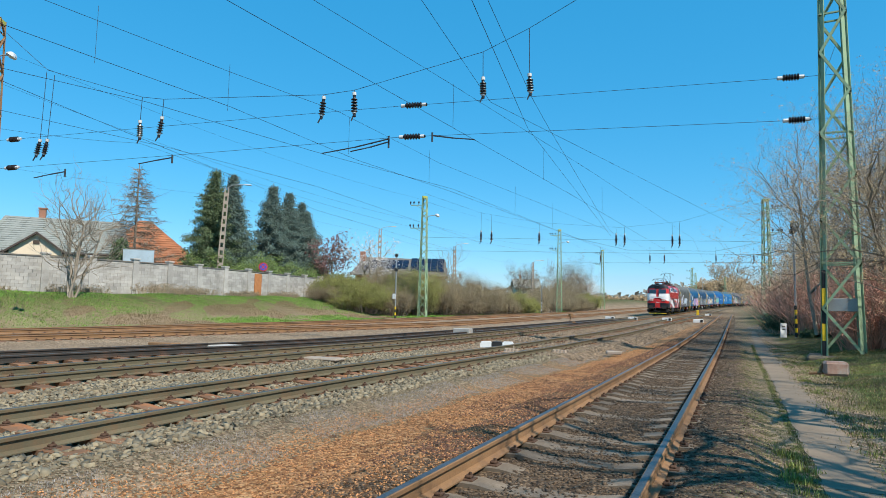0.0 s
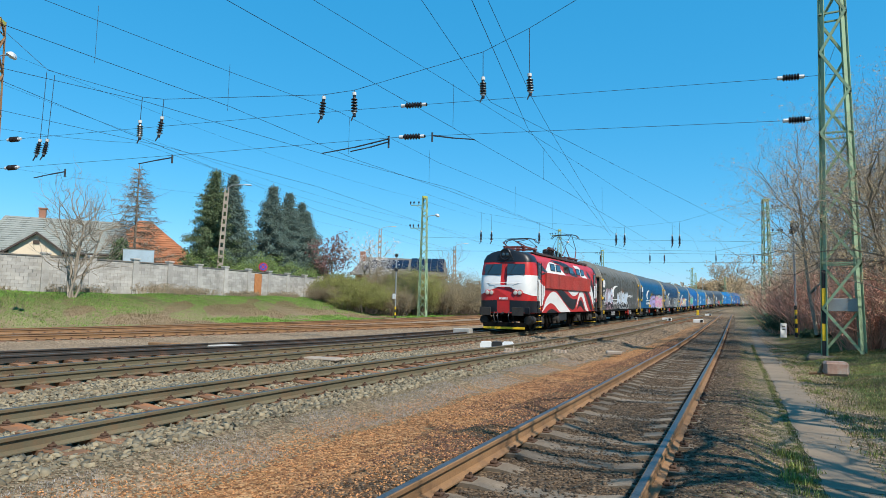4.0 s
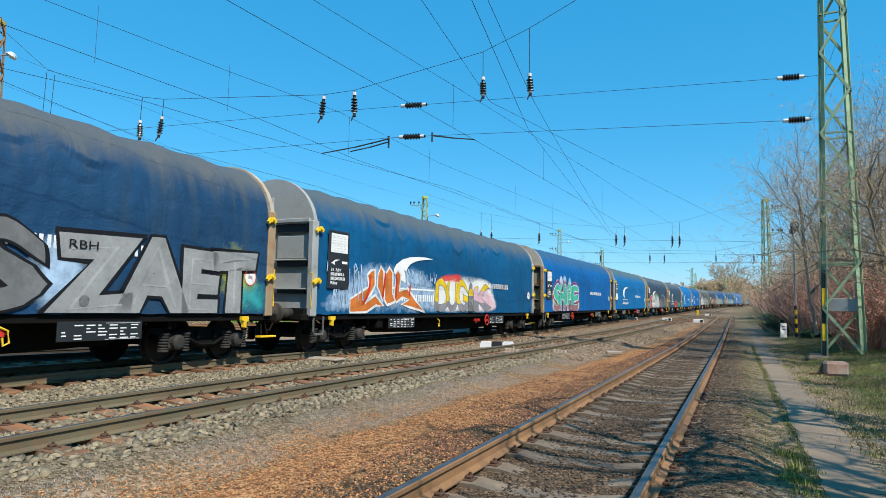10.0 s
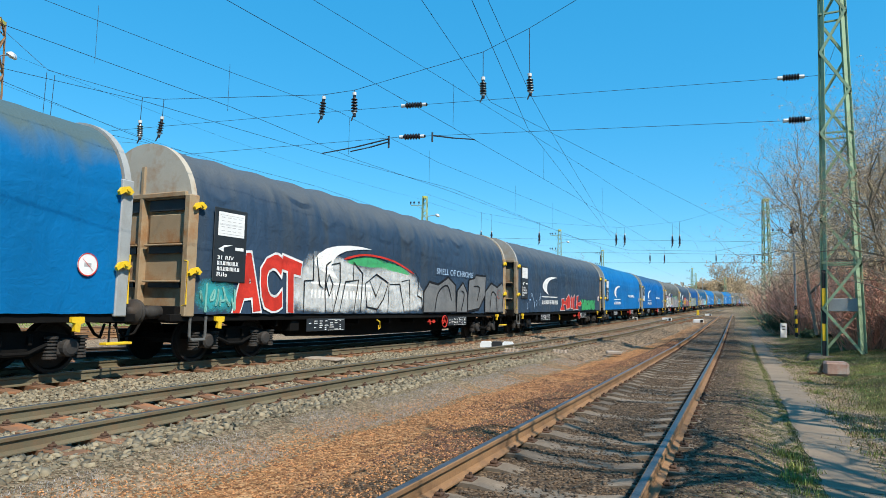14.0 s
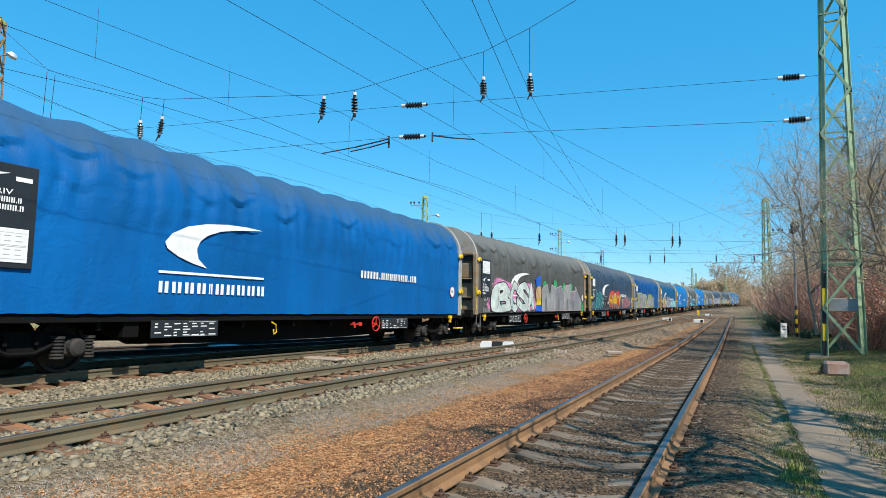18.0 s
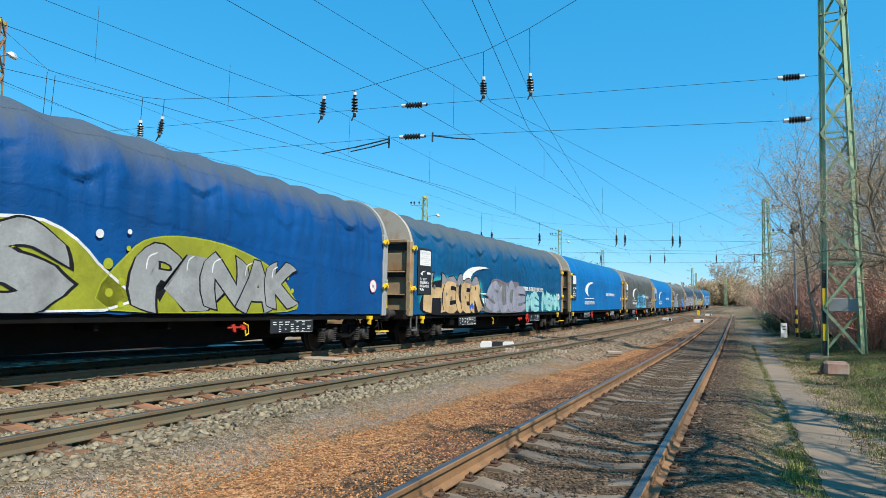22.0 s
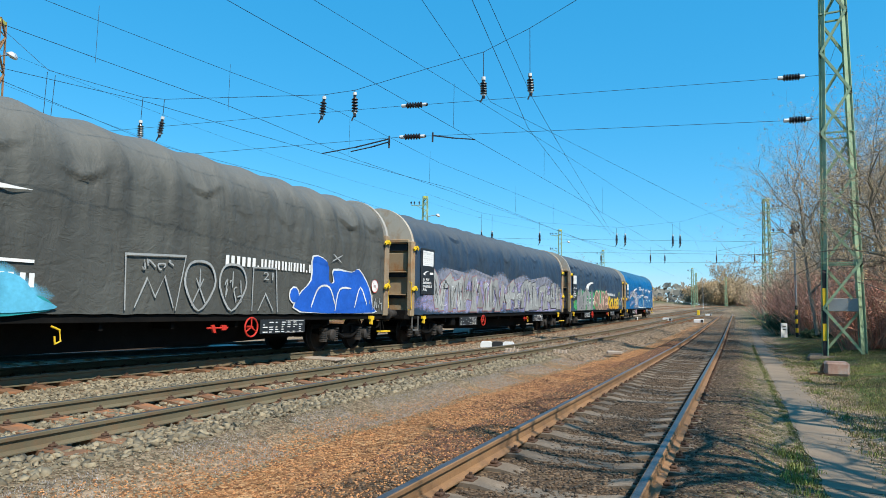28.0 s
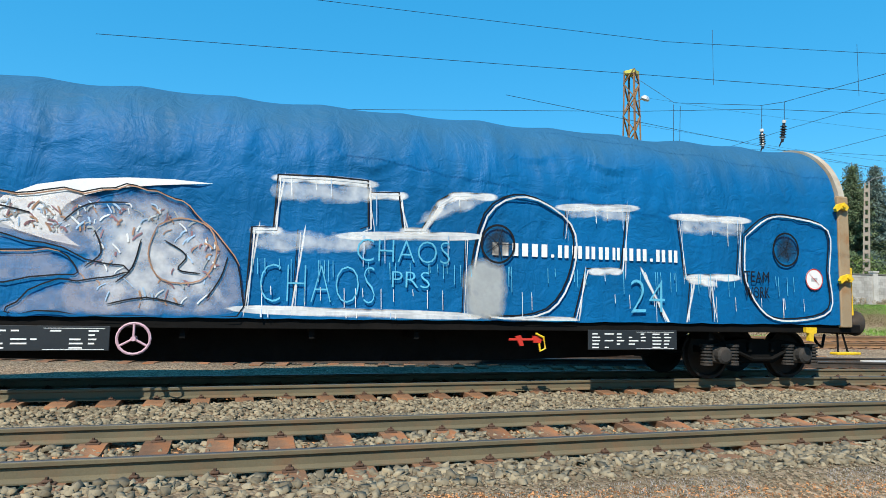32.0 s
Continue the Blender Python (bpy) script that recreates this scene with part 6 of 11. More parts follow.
def art_p(sp):
    scrawl(sp, 0.0, 1.15, 0.9, 1.7, "ash", 6, 12, 0.03)
    haze(sp, [(5.3, 1.1), (6.4, 1.5), (6.8, 2.3), (8.4, 2.3), (10.4, 2.5), (12.2, 2.4), (12.5, 1.1), (9, 1.05)], "cyan", 0.52, 0.90)
    scrawl(sp, 5.4, 1.1, 6.7, 1.6, "cyan", 7, 120, 0.045)
    bubble_word(sp, "ESHELK", even(6.9, 12.2, (1, 0.9, 0.9, 0.8, 0.8, 1.2), 0.12), 1.1, 2.35, "navy", "cyan", 0.05, 0.06, 121, "cyan", 1.3, jump=0.35, lean=0.05)
    for q in ([(6.9, 1.5), (7.3, 2.2), (6.85, 2.85)], [(8.2, 2.2), (8.6, 2.75)], [(11.6, 1.6), (12.0, 2.2), (12.35, 2.75)], [(7.6, 1.1), (6.75, 1.3)], [(11.2, 1.4), (12.3, 1.08)]):
        draw(sp, q, 0.13, "cyan", 4)
    bubble_word(sp, "LAN", even(14.7, 17.5, (1, 1, 1)), 1.1, 2.25, "black", "white", 0.05, 0.05, 122, jump=0.1)


def art_r(sp):
    haze(sp, [(0.9, 1.1), (1.2, 2.2), (3.0, 2.6), (5.2, 2.4), (6.4, 1.8), (7.1, 1.2), (4, 1.05)], "cyan", 0.45, 1.05)
    blobs(sp, 1.3, 1.1, 5.6, 2.6, "ash", "black", 4, 131, "silver", second="chrome", width=0.06)
    fill_in(sp, [(5.5, 1.08), (5.55, 2.3), (5.75, 2.45), (6.0, 2.3), (6.1, 1.7), (6.5, 1.6), (6.6, 1.35), (7.0, 1.3), (7.1, 1.08)], "teal", 0)
    fill_in(sp, [(6.0, 1.08), (6.2, 1.6), (6.6, 1.6), (6.9, 1.3), (7.2, 1.12)], "cyan", 4)
    # outlined signs in thin grey
    for q in ([(8.5, 1.1), (8.45, 2.1), (9.85, 2.17), (9.65, 1.1)], [(8.7, 1.15), (8.95, 1.7), (9.15, 1.35), (9.35, 1.75), (9.6, 1.15)], [(11.85, 1.1), (11.85, 2.08), (12.65, 2.1), (12.75, 1.08)], [(12.05, 1.1), (12.3, 1.5), (12.6, 1.1)]):
        draw(sp, q, 0.055, "silver", 4, False)
    for cu in (10.25, 11.2):
        lp = smooth_loop([(cu, 1.1), (cu - 0.38, 1.6), (cu - 0.3, 2.0), (cu, 2.1), (cu + 0.32, 2.0), (cu + 0.42, 1.6)], 4)
        b, y = sp.bm("silver", 4)
        stroke(b, lp + [lp[0]], 0.05, y)
        draw(sp, [(cu, 1.95), (cu, 1.6)], 0.035, "silver", 4)
    draw(sp, [(10.05, 1.2), (10.35, 1.75)], 0.035, "silver", 4)
    draw(sp, [(10.45, 1.2), (10.15, 1.75)], 0.035, "silver", 4)
    scrawl(sp, 10.95, 1.25, 11.5, 1.8, "silver", 4, 14, 0.03)
    scrawl(sp, 8.65, 1.85, 9.6, 2.1, "silver", 4, 15, 0.03)
    text(sp, "21", 12.2, 1.82, 12.55, 2.0, "silver")
    lp = smooth_loop([(13.7, 1.1), (13.6, 1.5), (14.1, 1.9), (14.15, 2.5), (14.8, 2.4), (14.9, 1.9), (15.15, 1.9), (15.1, 2.2), (16.0, 2.2), (16.4, 2.3), (17.0, 1.8), (17.2, 1.3), (17.2, 1.08)], 3)
    shape(sp, lp, "blue", "white", 1, 0.06)
    for q in ([(14.1, 1.2), (14.4, 1.7), (14.9, 1.75), (15.2, 1.3)], [(15.2, 1.1), (15.4, 1.7), (16.0, 1.75)], [(16.2, 1.2), (16.5, 1.8), (16.9, 1.3)]):
        draw(sp, q, 0.05, "white", 4)
    dots(sp, [(13.4, 1.5, 0.22)], "white", 1)
    dots(sp, [(13.4, 1.5, 0.18)], "blue", 2)
    draw(sp, [(15.0, 2.45), (15.5, 2.65)], 0.03, "silver", 4)
    draw(sp, [(15.05, 2.65), (15.45, 2.45)], 0.03, "silver", 4)
    scrawl(sp, 17.0, 1.15, 17.8, 1.6, "silver", 6, 16, 0.03)


def art_s(sp):
    haze(sp, [(0.9, 1.1), (1.1, 2.2), (2.2, 2.75), (3.4, 2.5), (4.8, 2.85), (6.4, 2.55), (8.0, 2.9), (9.6, 2.6), (11.4, 2.9), (13.0, 2.6), (15.0, 2.95), (16.6, 2.65), (17.6, 2.4), (17.8, 1.1), (9, 1.05)], "haze", 0.6, 0.6)
    haze(sp, [(1.0, 1.1), (1.3, 2.0), (2.8, 2.4), (4.0, 2.2), (6.0, 2.5), (9.0, 2.3), (11.0, 2.5), (14.0, 2.3), (17.2, 2.4), (17.6, 1.1)], "lilac", 0.6, 0.35)
    shards(sp, 1.5, 1.1, 9.4, 2.6, "silver", "mauve", 8, 141, "black", "chrome", 0.05)
    shards(sp, 9.4, 1.1, 17.6, 2.65, "chrome", "black", 8, 142, "white", "silver", 0.04)
    scrawl(sp, 1.5, 1.2, 17.4, 2.5, "black", 26, 143, 0.025)
    scrawl(sp, 1.5, 1.2, 17.4, 2.5, "white", 26, 144, 0.025)


def art_t(sp):
    text(sp, "SOW", 0.42, 1.5, 0.9, 1.66, "lime")
    haze(sp, [(1.0, 1.1), (1.1, 1.9), (1.5, 2.2), (2.6, 2.4), (4.4, 2.35), (5.8, 2.3), (6.6, 2.2), (6.6, 1.1)], "green", 0.18, 1.05)
    haze(sp, [(6.5, 1.1), (6.7, 2.3), (7.6, 2.5), (8.4, 2.5), (11.0, 2.35), (11.2, 1.1)], "green", 0.30, 1.05)
    text(sp, "SNE", 1.05, 1.35, 1.5, 1.6, "mint")
    body = [(1.5, 1.06), (1.55, 1.9), (1.75, 2.25), (1.83, 2.46), (1.95, 2.25), (2.08, 2.25), (2.22, 2.46), (2.28, 2.1), (2.32, 1.06)]
    shape(sp, body, "ash", "black", 2, 0.04, 1)
    for k, lp in enumerate(([(2.36, 1.06), (2.4, 1.98), (2.5, 2.5), (2.86, 2.35), (2.75, 1.7), (2.83, 1.06)], [(2.8, 1.06), (2.85, 1.9), (3.3, 2.4), (3.4, 2.1), (3.1, 1.8), (3.5, 1.06)],
                             [(3.3, 1.06), (3.3, 2.1), (3.92, 2.39), (4.31, 2.13), (4.25, 1.5), (3.83, 1.06)], [(4.2, 2.1), (4.18, 2.56), (5.45, 2.14), (4.9, 1.6), (5.62, 1.28), (5.3, 1.06), (4.2, 1.06), (4.5, 1.6), (4.7, 1.95)])):
        shape(sp, lp, "chrome", "black", 2, 0.04, k + 2)
        u = lp[0][0]
        draw(sp, [(u + 0.2, 1.3), (u + 0.3, 1.8), (u + 0.4, 2.1)], 0.03, "silver", 5)
        dots(sp, [(u + 0.35, 1.2, 0.07), (u + 0.5, 1.35, 0.05)], "black", 5)
    shape(sp, [(5.5, 1.06), (5.5, 1.8), (5.62, 2.1), (5.68, 2.5), (5.8, 2.3), (5.95, 2.3), (6.05, 2.5), (6.1, 2.0), (6.16, 1.06)], "ash", "black", 2, 0.04, 8)
    for u, v in ((1.8, 2.0), (2.1, 2.0), (5.68, 2.1), (5.92, 2.1)):
        draw(sp, [(u - 0.07, v), (u + 0.07, v)], 0.03, "black", 5)
    bubble_word(sp, "SUGE", even(6.9, 11.2, (1.25, 1, 1, 1)), 1.08, 2.35, "umber", "peach", 0.085, 0.085, 151, jump=0.1)
    bubble_word(sp, "KCUGE", even(11.5, 15.9, (1.1, 1, 1, 1, 1)), 1.08, 2.0, "yellow", "umber", 0.11, 0.03, 153, "gold", 1.4, jump=0.15)
    scrawl(sp, 15.8, 1.9, 16.6, 2.6, "lime", 5, 15, 0.03)
    scrawl(sp, 15.0, 1.2, 17.4, 1.9, "silver", 8, 17, 0.05)
    scrawl(sp, 16.4, 1.3, 17.2, 1.7, "mint", 5, 18, 0.05)


def rear(q):
    """Places on the last wagon, spread to its printed marks."""
    return [(float(np.interp(u, (1.5, 4.15, 6.52, 11.41, 14.86, 18.2), (1.6, 4.4, 6.72, 10.97, 14.4, 17.7))), v) for u, v in q]


def art_u(sp):
    arm_a = [(1.7, 1.72), (1.75, 2.2), (2.3, 2.62), (3.2, 2.72), (4.2, 2.68), (5.2, 2.8), (5.9, 2.78), (6.4, 2.4), (6.85, 1.97), (6.95, 1.06), (5.2, 1.06), (4.0, 1.12), (4.6, 1.5), (5.5, 1.62), (4.4, 1.98), (3.3, 2.2), (2.45, 1.95)]
    arm_b = [(1.9, 1.06), (1.95, 1.4), (2.3, 1.62), (3.1, 1.78), (4.4, 1.92), (4.75, 1.6), (3.4, 1.42), (2.7, 1.3), (2.2, 1.06)]
    r = random.Random(4)
    for q in (arm_a, arm_b):
        lp = smooth_loop(rear(q), 5)
        lp = [(u + 0.03 * math.sin(9 * v + 5 * u), v + 0.035 * math.sin(7 * u) + 0.02 * math.sin(17 * u)) for u, v in lp]
        bl, yl = sp.bm("black", 4)
        stroke(bl, lp + [lp[0]], 0.02, yl)
        bl, yl = sp.bm("brown", 5)
        stroke(bl, [(u + 0.03, v - 0.02) for u, v in lp[:len(lp) // 2]], 0.016, yl)
    # the figure itself: soft overspray, the cloth shows through
    for lp, c, e, k in (([(4.7, 1.1), (4.75, 1.6), (5.3, 2.2), (5.2, 2.72), (5.9, 2.74), (6.4, 2.4), (6.85, 1.97), (6.93, 1.1)], "haze", 0.14, 0.5),
                        ([(1.75, 1.8), (1.8, 2.2), (2.3, 2.6), (3.2, 2.7), (3.6, 2.45), (3.3, 2.15), (2.45, 1.95)], "haze", 0.18, 0.5),
                        ([(3.1, 2.2), (3.1, 2.7), (4.2, 2.66), (4.9, 2.74), (5.3, 2.3), (5.0, 1.85), (4.4, 1.98)], "haze", 0.16, 0.5),
                        ([(1.95, 1.08), (2.0, 1.4), (2.4, 1.62), (3.1, 1.76), (3.6, 1.6), (3.3, 1.4), (2.5, 1.2)], "haze", 0.16, 0.45),
                        ([(3.0, 1.42), (3.0, 1.74), (4.4, 1.9), (4.7, 1.6), (3.6, 1.44)], "haze", 0.13, 0.45),
                        ([(4.0, 1.08), (4.1, 1.25), (4.8, 1.5), (5.6, 1.4), (5.6, 1.08)], "haze", 0.13, 0.45)):
        haze(sp, rear(lp), c, e, k)
    # wrinkled skin: pale overspray, short pale strokes, fine dark lines
    haze(sp, rear([(5.0, 1.2), (4.9, 2.4), (5.6, 2.7), (6.4, 2.3), (6.8, 1.6), (6.6, 1.15)]), "white", 0.5, 0.42)
    haze(sp, rear([(2.0, 1.8), (2.2, 2.4), (3.2, 2.6), (4.8, 2.6), (4.6, 2.1), (3.2, 2.25)]), "white", 0.3, 0.38)
    for _ in range(260):
        k = r.random()
        u = 1.95 + 4.8 * k
        top = float(np.interp(u, (1.7, 2.3, 3.2, 4.2, 5.9, 6.4, 6.9), (2.1, 2.5, 2.62, 2.58, 2.65, 2.3, 1.9)))
        v = top - r.uniform(0.1, 0.45) if r.random() < 0.55 or u < 4.9 else r.uniform(1.15, top - 0.2)
        a = r.uniform(-0.14, 0.14)
        draw(sp, rear([(u, v), (u + a * 0.3, v + 0.05), (u + a, v + r.uniform(0.04, 0.14))]), r.uniform(0.012, 0.028), r.choice(("white", "silver", "sky", "mauve", "brown")), r.choice((2, 3)))
    for lp in ([(5.8, 2.3), (5.7, 1.9), (5.9, 1.55), (6.4, 1.55), (6.62, 1.9), (6.5, 2.3), (6.1, 2.42), (5.8, 2.3)], [(4.9, 1.7), (5.1, 1.9), (5.0, 2.2)], [(5.3, 1.5), (5.5, 1.7), (5.6, 2.1)], [(5.2, 1.2), (5.7, 1.3), (6.2, 1.2)],
               [(2.2, 2.1), (2.4, 2.4), (2.9, 2.5)], [(3.2, 2.3), (3.6, 2.5), (4.2, 2.4)], [(5.9, 2.1), (6.2, 1.9), (6.1, 1.7), (6.4, 1.65)], [(6.5, 1.3), (6.7, 1.6), (6.8, 1.9)], [(4.6, 2.3), (4.9, 2.55), (5.4, 2.6)]):
        draw(sp, rear(lp), 0.02, "brown" if len(lp) > 5 else "black", 4)
    lines = [[(7.14, 1.17), (7.2, 2.31), (7.55, 2.32), (7.59, 3.1), (8.43, 3.12), (9.12, 3.1), (9.15, 2.4), (9.0, 2.35)], [(9.17, 2.92), (9.68, 2.95), (9.76, 2.4), (10.12, 2.41), (10.4, 2.85), (10.68, 3.0), (11.36, 3.02)],
             [(8.83, 2.29), (10.93, 2.37), (10.88, 1.11), (7.16, 1.17)], [(12.7, 2.93), (13.91, 2.99), (13.77, 1.9), (13.11, 1.88), (12.89, 1.06), (11.76, 1.06)], [(12.75, 2.9), (12.7, 2.4)],
             [(14.89, 2.89), (16.23, 2.9), (16.13, 1.86), (15.03, 1.83), (14.89, 2.89)], [(15.07, 1.06), (15.15, 1.78), (15.57, 1.74), (15.61, 1.06)], [(7.9, 1.2), (7.95, 2.3)], [(14.2, 1.9), (14.6, 1.06)]]
    for i, q in enumerate(lines):
        q = rear(q)
        bm_, y_ = sp.bm("white", 2)
        stroke(bm_, q, 0.024, y_)
        for (ua, va), (ub, vb) in zip(q, q[1:]):
            haze(sp, [(ua - 0.05, va + 0.05), (ub + 0.05, vb + 0.05), (ub + 0.06, vb - 0.07), (ua - 0.04, va - 0.07)], "white", 0.07, 0.8)
            for _ in range(int(abs(ub - ua) * 3)):
                k = r.random()
                u, v = ua + (ub - ua) * k, va + (vb - va) * k
                draw(sp, [(u, v), (u, v - 0.1), (u + 0.01, v - r.uniform(0.15, 0.5))], 0.014, r.choice(("sky", "white")), 3)
        bm_, y_ = sp.bm("black", 1)
        stroke(bm_, [(u - 0.04, v + 0.04) for u, v in q], 0.03, y_)
    for q in ([(7.6, 2.75), (7.6, 3.05), (9.1, 3.06), (9.1, 2.8)], [(12.75, 2.75), (12.8, 2.95), (13.85, 2.95), (13.85, 2.75)], [(14.95, 2.6), (15.0, 2.88), (16.15, 2.88), (16.15, 2.6)], [(7.3, 2.0), (7.35, 2.3), (9.0, 2.3), (9.0, 2.05)], [(9.9, 2.5), (10.5, 2.95), (11.3, 3.0), (10.9, 2.75), (10.4, 2.6)]):
        haze(sp, rear(q), "white", 0.18, 0.42)
    for q in ([(11.0, 1.5), (11.3, 2.7), (12.0, 3.05), (12.8, 2.64), (12.85, 1.9), (12.4, 1.2), (11.4, 1.1), (11.0, 1.5)], [(16.3, 2.6), (16.8, 2.95), (17.34, 3.0), (18.3, 2.8), (18.6, 2.0), (18.3, 1.3), (17.4, 1.1), (16.73, 1.2), (16.3, 1.8), (16.3, 2.6)]):
        q = rear(q)
        draw(sp, q, 0.03, "white", 3)
        draw(sp, [(u - 0.05, v + 0.04) for u, v in q], 0.028, "black", 1)
    # two smudged round marks with spokes
    for cu, cv in rear([(11.5, 2.26), (17.2, 2.4)]):
        lp = [(cu + 0.28 * math.cos(a * 0.4), cv + 0.30 * math.sin(a * 0.4)) for a in range(17)]
        draw(sp, lp, 0.035, "black", 4)
        haze(sp, lp[:-1], "black", 0.16, 0.75)
        for a in range(5):
            draw(sp, [(cu, cv), (cu + 0.24 * math.cos(a * 1.25), cv + 0.26 * math.sin(a * 1.25))], 0.025, "black", 4, False)
    haze(sp, rear([(10.9, 1.1), (10.9, 1.95), (11.6, 1.95), (11.6, 1.1)]), "silver", 0.18, 1.05)
    q = rear([(8.9, 0), (10.6, 0), (9.3, 0), (10.0, 0), (13.9, 0), (14.6, 0), (16.25, 0), (16.8, 0)])
    text(sp, "CHAOS", q[0][0], 1.9, q[1][0], 2.26, "cyan", 5, -0.02)
    text(sp, "PRS", q[2][0] + 0.2, 1.52, q[3][0] + 0.2, 1.78, "cyan", 5, -0.015)
    text(sp, "24", q[4][0], 1.2, q[5][0], 1.78, "cyan", 5, -0.02)
    text(sp, "TEAM", q[6][0], 1.78, q[7][0], 1.98, "black")
    text(sp, "WORK", q[6][0], 1.5, q[7][0], 1.7, "black")
    text(sp, "CHAOS", 7.4, 1.25, 9.1, 1.85, "cyan", 4, -0.03)
    drips(sp, 7.2, 17.6, 1.9, "cyan", 50, 19, 4)
    drips(sp, 7.2, 17.6, 1.5, "white", 24, 20, 4)


add("sliding-hood wagon with baggy slate-grey tarpaulin and silver-white graffiti", "baggy", "slate", "brown", art_a, ahead=0.3)
add("sliding-hood wagon with taut navy tarpaulin and purple and pink graffiti", "taut", "deep", "grey", art_b, web=False, wheel_x=2.9)
add("sliding-hood wagon with navy tarpaulin, silver and grey graffiti, rusty end wall", "soft", "navy", "rust", art_c, wheel_x=2.9, ahead=0.18)
add("sliding-hood wagon with navy tarpaulin, orange and yellow graffiti, grey end wall", "soft", "deep", "grey", art_d, fleet="Rilns")
add("sliding-hood wagon with blue tarpaulin and green and mauve graffiti", "taut", "blue", "rust", art_e, logo=False, wheel_x=2.9)
add("sliding-hood wagon with clean bright blue tarpaulin and white emblem", "taut", "dusted", "grey", None, board_top=False, fleet="Rilns", inset=0.28)
add("sliding-hood wagon with faded dark tarpaulin, red and chrome graffiti", "soft", "ink", "rust", art_g, web=False)
add("sliding-hood wagon with faded dark tarpaulin, red and green graffiti", "taut", "ink", "brown", art_h, web=False)
add("sliding-hood wagon with clean bright blue tarpaulin and cream gable", "taut", "bright", "grey", None)
add("sliding-hood wagon with baggy bright blue tarpaulin and white emblem", "baggy", "blue", "grey", None, board_top=False)
add("sliding-hood wagon with slate-grey tarpaulin, pink-edged white graffiti, brown end wall", "baggy", "slate", "brown", art_k, web=False, wheel_x=2.9, ahead=0.12)
add("sliding-hood wagon with faded dark tarpaulin, teal, red and yellow graffiti", "soft", "ink", "rust", art_l, wheel_x=2.9, ahead=0.12)
add("sliding-hood wagon with baggy royal blue tarpaulin and grey and lime graffiti", "baggy", "royal", "grey", art_m, logo=False, web=False, wheel_x=2.9)
add("sliding-hood wagon with navy tarpaulin, tan, lilac and mint graffiti", "baggy", "deep", "rust", art_n, ahead=0.12)
add("sliding-hood wagon with clean blue tarpaulin and rusty end wall", "taut", "bright", "rust", None, wheel_x=2.9, inset=0.1)
add("sliding-hood wagon with slate-grey tarpaulin and light blue graffiti", "soft", "slate", "rust", art_p, wheel_x=2.9, ahead=0.2)
add("sliding-hood wagon with clean bright blue tarpaulin and grey end wall", "taut", "bright", "grey", None)
add("sliding-hood wagon with baggy slate-grey tarpaulin, grey and blue graffiti", "baggy", "slate", "brown", art_r)
add("sliding-hood wagon with faded dark tarpaulin under one long lilac-grey graffiti", "soft", "ink", "rust", art_s, logo=False, web=False, wheel_x=2.9)
add("sliding-hood wagon with faded dark tarpaulin, grey, brown and yellow graffiti", "baggy", "ink", "brown", art_t, wheel_x=2.9)
add("last sliding-hood wagon with blue tarpaulin and white outline graffiti", "soft", "dusty", "rust", art_u, wheel_x=3.2, wheel_colour="rose", fleet="Rilns", owner=False)



# ---- the electric locomotive ----
loco_red = surf("loco_red", (0.50, 0.022, 0.02), 0.4, 0.12, 30, 1.2, 0.08, 0, (0.22, 0.03, 0.025), 0.4, 1.3)
loco_white = surf("loco_white", (0.74, 0.74, 0.72), 0.4, 0.06, 30, 1.2, 0.05, 0, (0.5, 0.46, 0.42), 0.35, 1.2)
loco_black = surf("loco_black", (0.012, 0.013, 0.017), 0.4, 0.2, 30, 1.2, 0.05)
loco_panel = surf("loco_faded_red", (0.42, 0.055, 0.042), 0.6, 0.14, 40, 0.8, 0.2, 0, (0.20, 0.05, 0.04), 0.5, 1.2)
glass = surf("cab_glass", (0.022, 0.042, 0.058), 0.08, 0.1, 5, 1, 0, spec=0.8)
lamp_glass = surf("lamp_glass", (0.55, 0.53, 0.45), 0.15, 0.1, 5, 1, 0)
porcelain = surf("porcelain_brown", (0.10, 0.04, 0.025), 0.25, 0.15, 20, 2, 0.05)
insul_dark = surf("insulator_dark", (0.022, 0.018, 0.018), 0.3, 0.2, 20, 2, 0.05)
roof_red = surf("pantograph_red", (0.16, 0.045, 0.035), 0.7, 0.2, 40, 2, 0.3)
roof_dark = surf("roof_dark", (0.05, 0.04, 0.037), 0.7, 0.3, 40, 2, 0.3, 0, (0.16, 0.05, 0.04), 0.4, 2)


NOSE = [(6.6, 1.0, 0.0), (6.9, 0.998, 0.02), (7.2, 0.985, 0.06), (7.4, 0.965, 0.10), (7.55, 0.935, 0.14), (7.67, 0.89, 0.18), (7.76, 0.83, 0.20), (7.82, 0.74, 0.22), (7.855, 0.6, 0.22), (7.87, 0.4, 0.22)]


def side_y(z):
    return 1.45 - 0.18 * max(0.0, z - 3.15)


def loco_section(k, lean):
    """The body's cross-section, its half-width scaled by k; lean: how far the upper part leans back."""
    pts = [(1.45 * k, 0.98), (1.45 * k, 1.6), (1.45 * k, 2.3), (1.45 * k, 3.15), (1.35 * k, 3.72), (1.22 * k, 3.95), (0.9 * k, 4.12), (0.45 * k, 4.2), (0, 4.22)]
    full = pts + [(-y, z) for y, z in pts[-2::-1]]
    return [(y, z, -lean * max(0, z - 2.5)) for y, z in full]


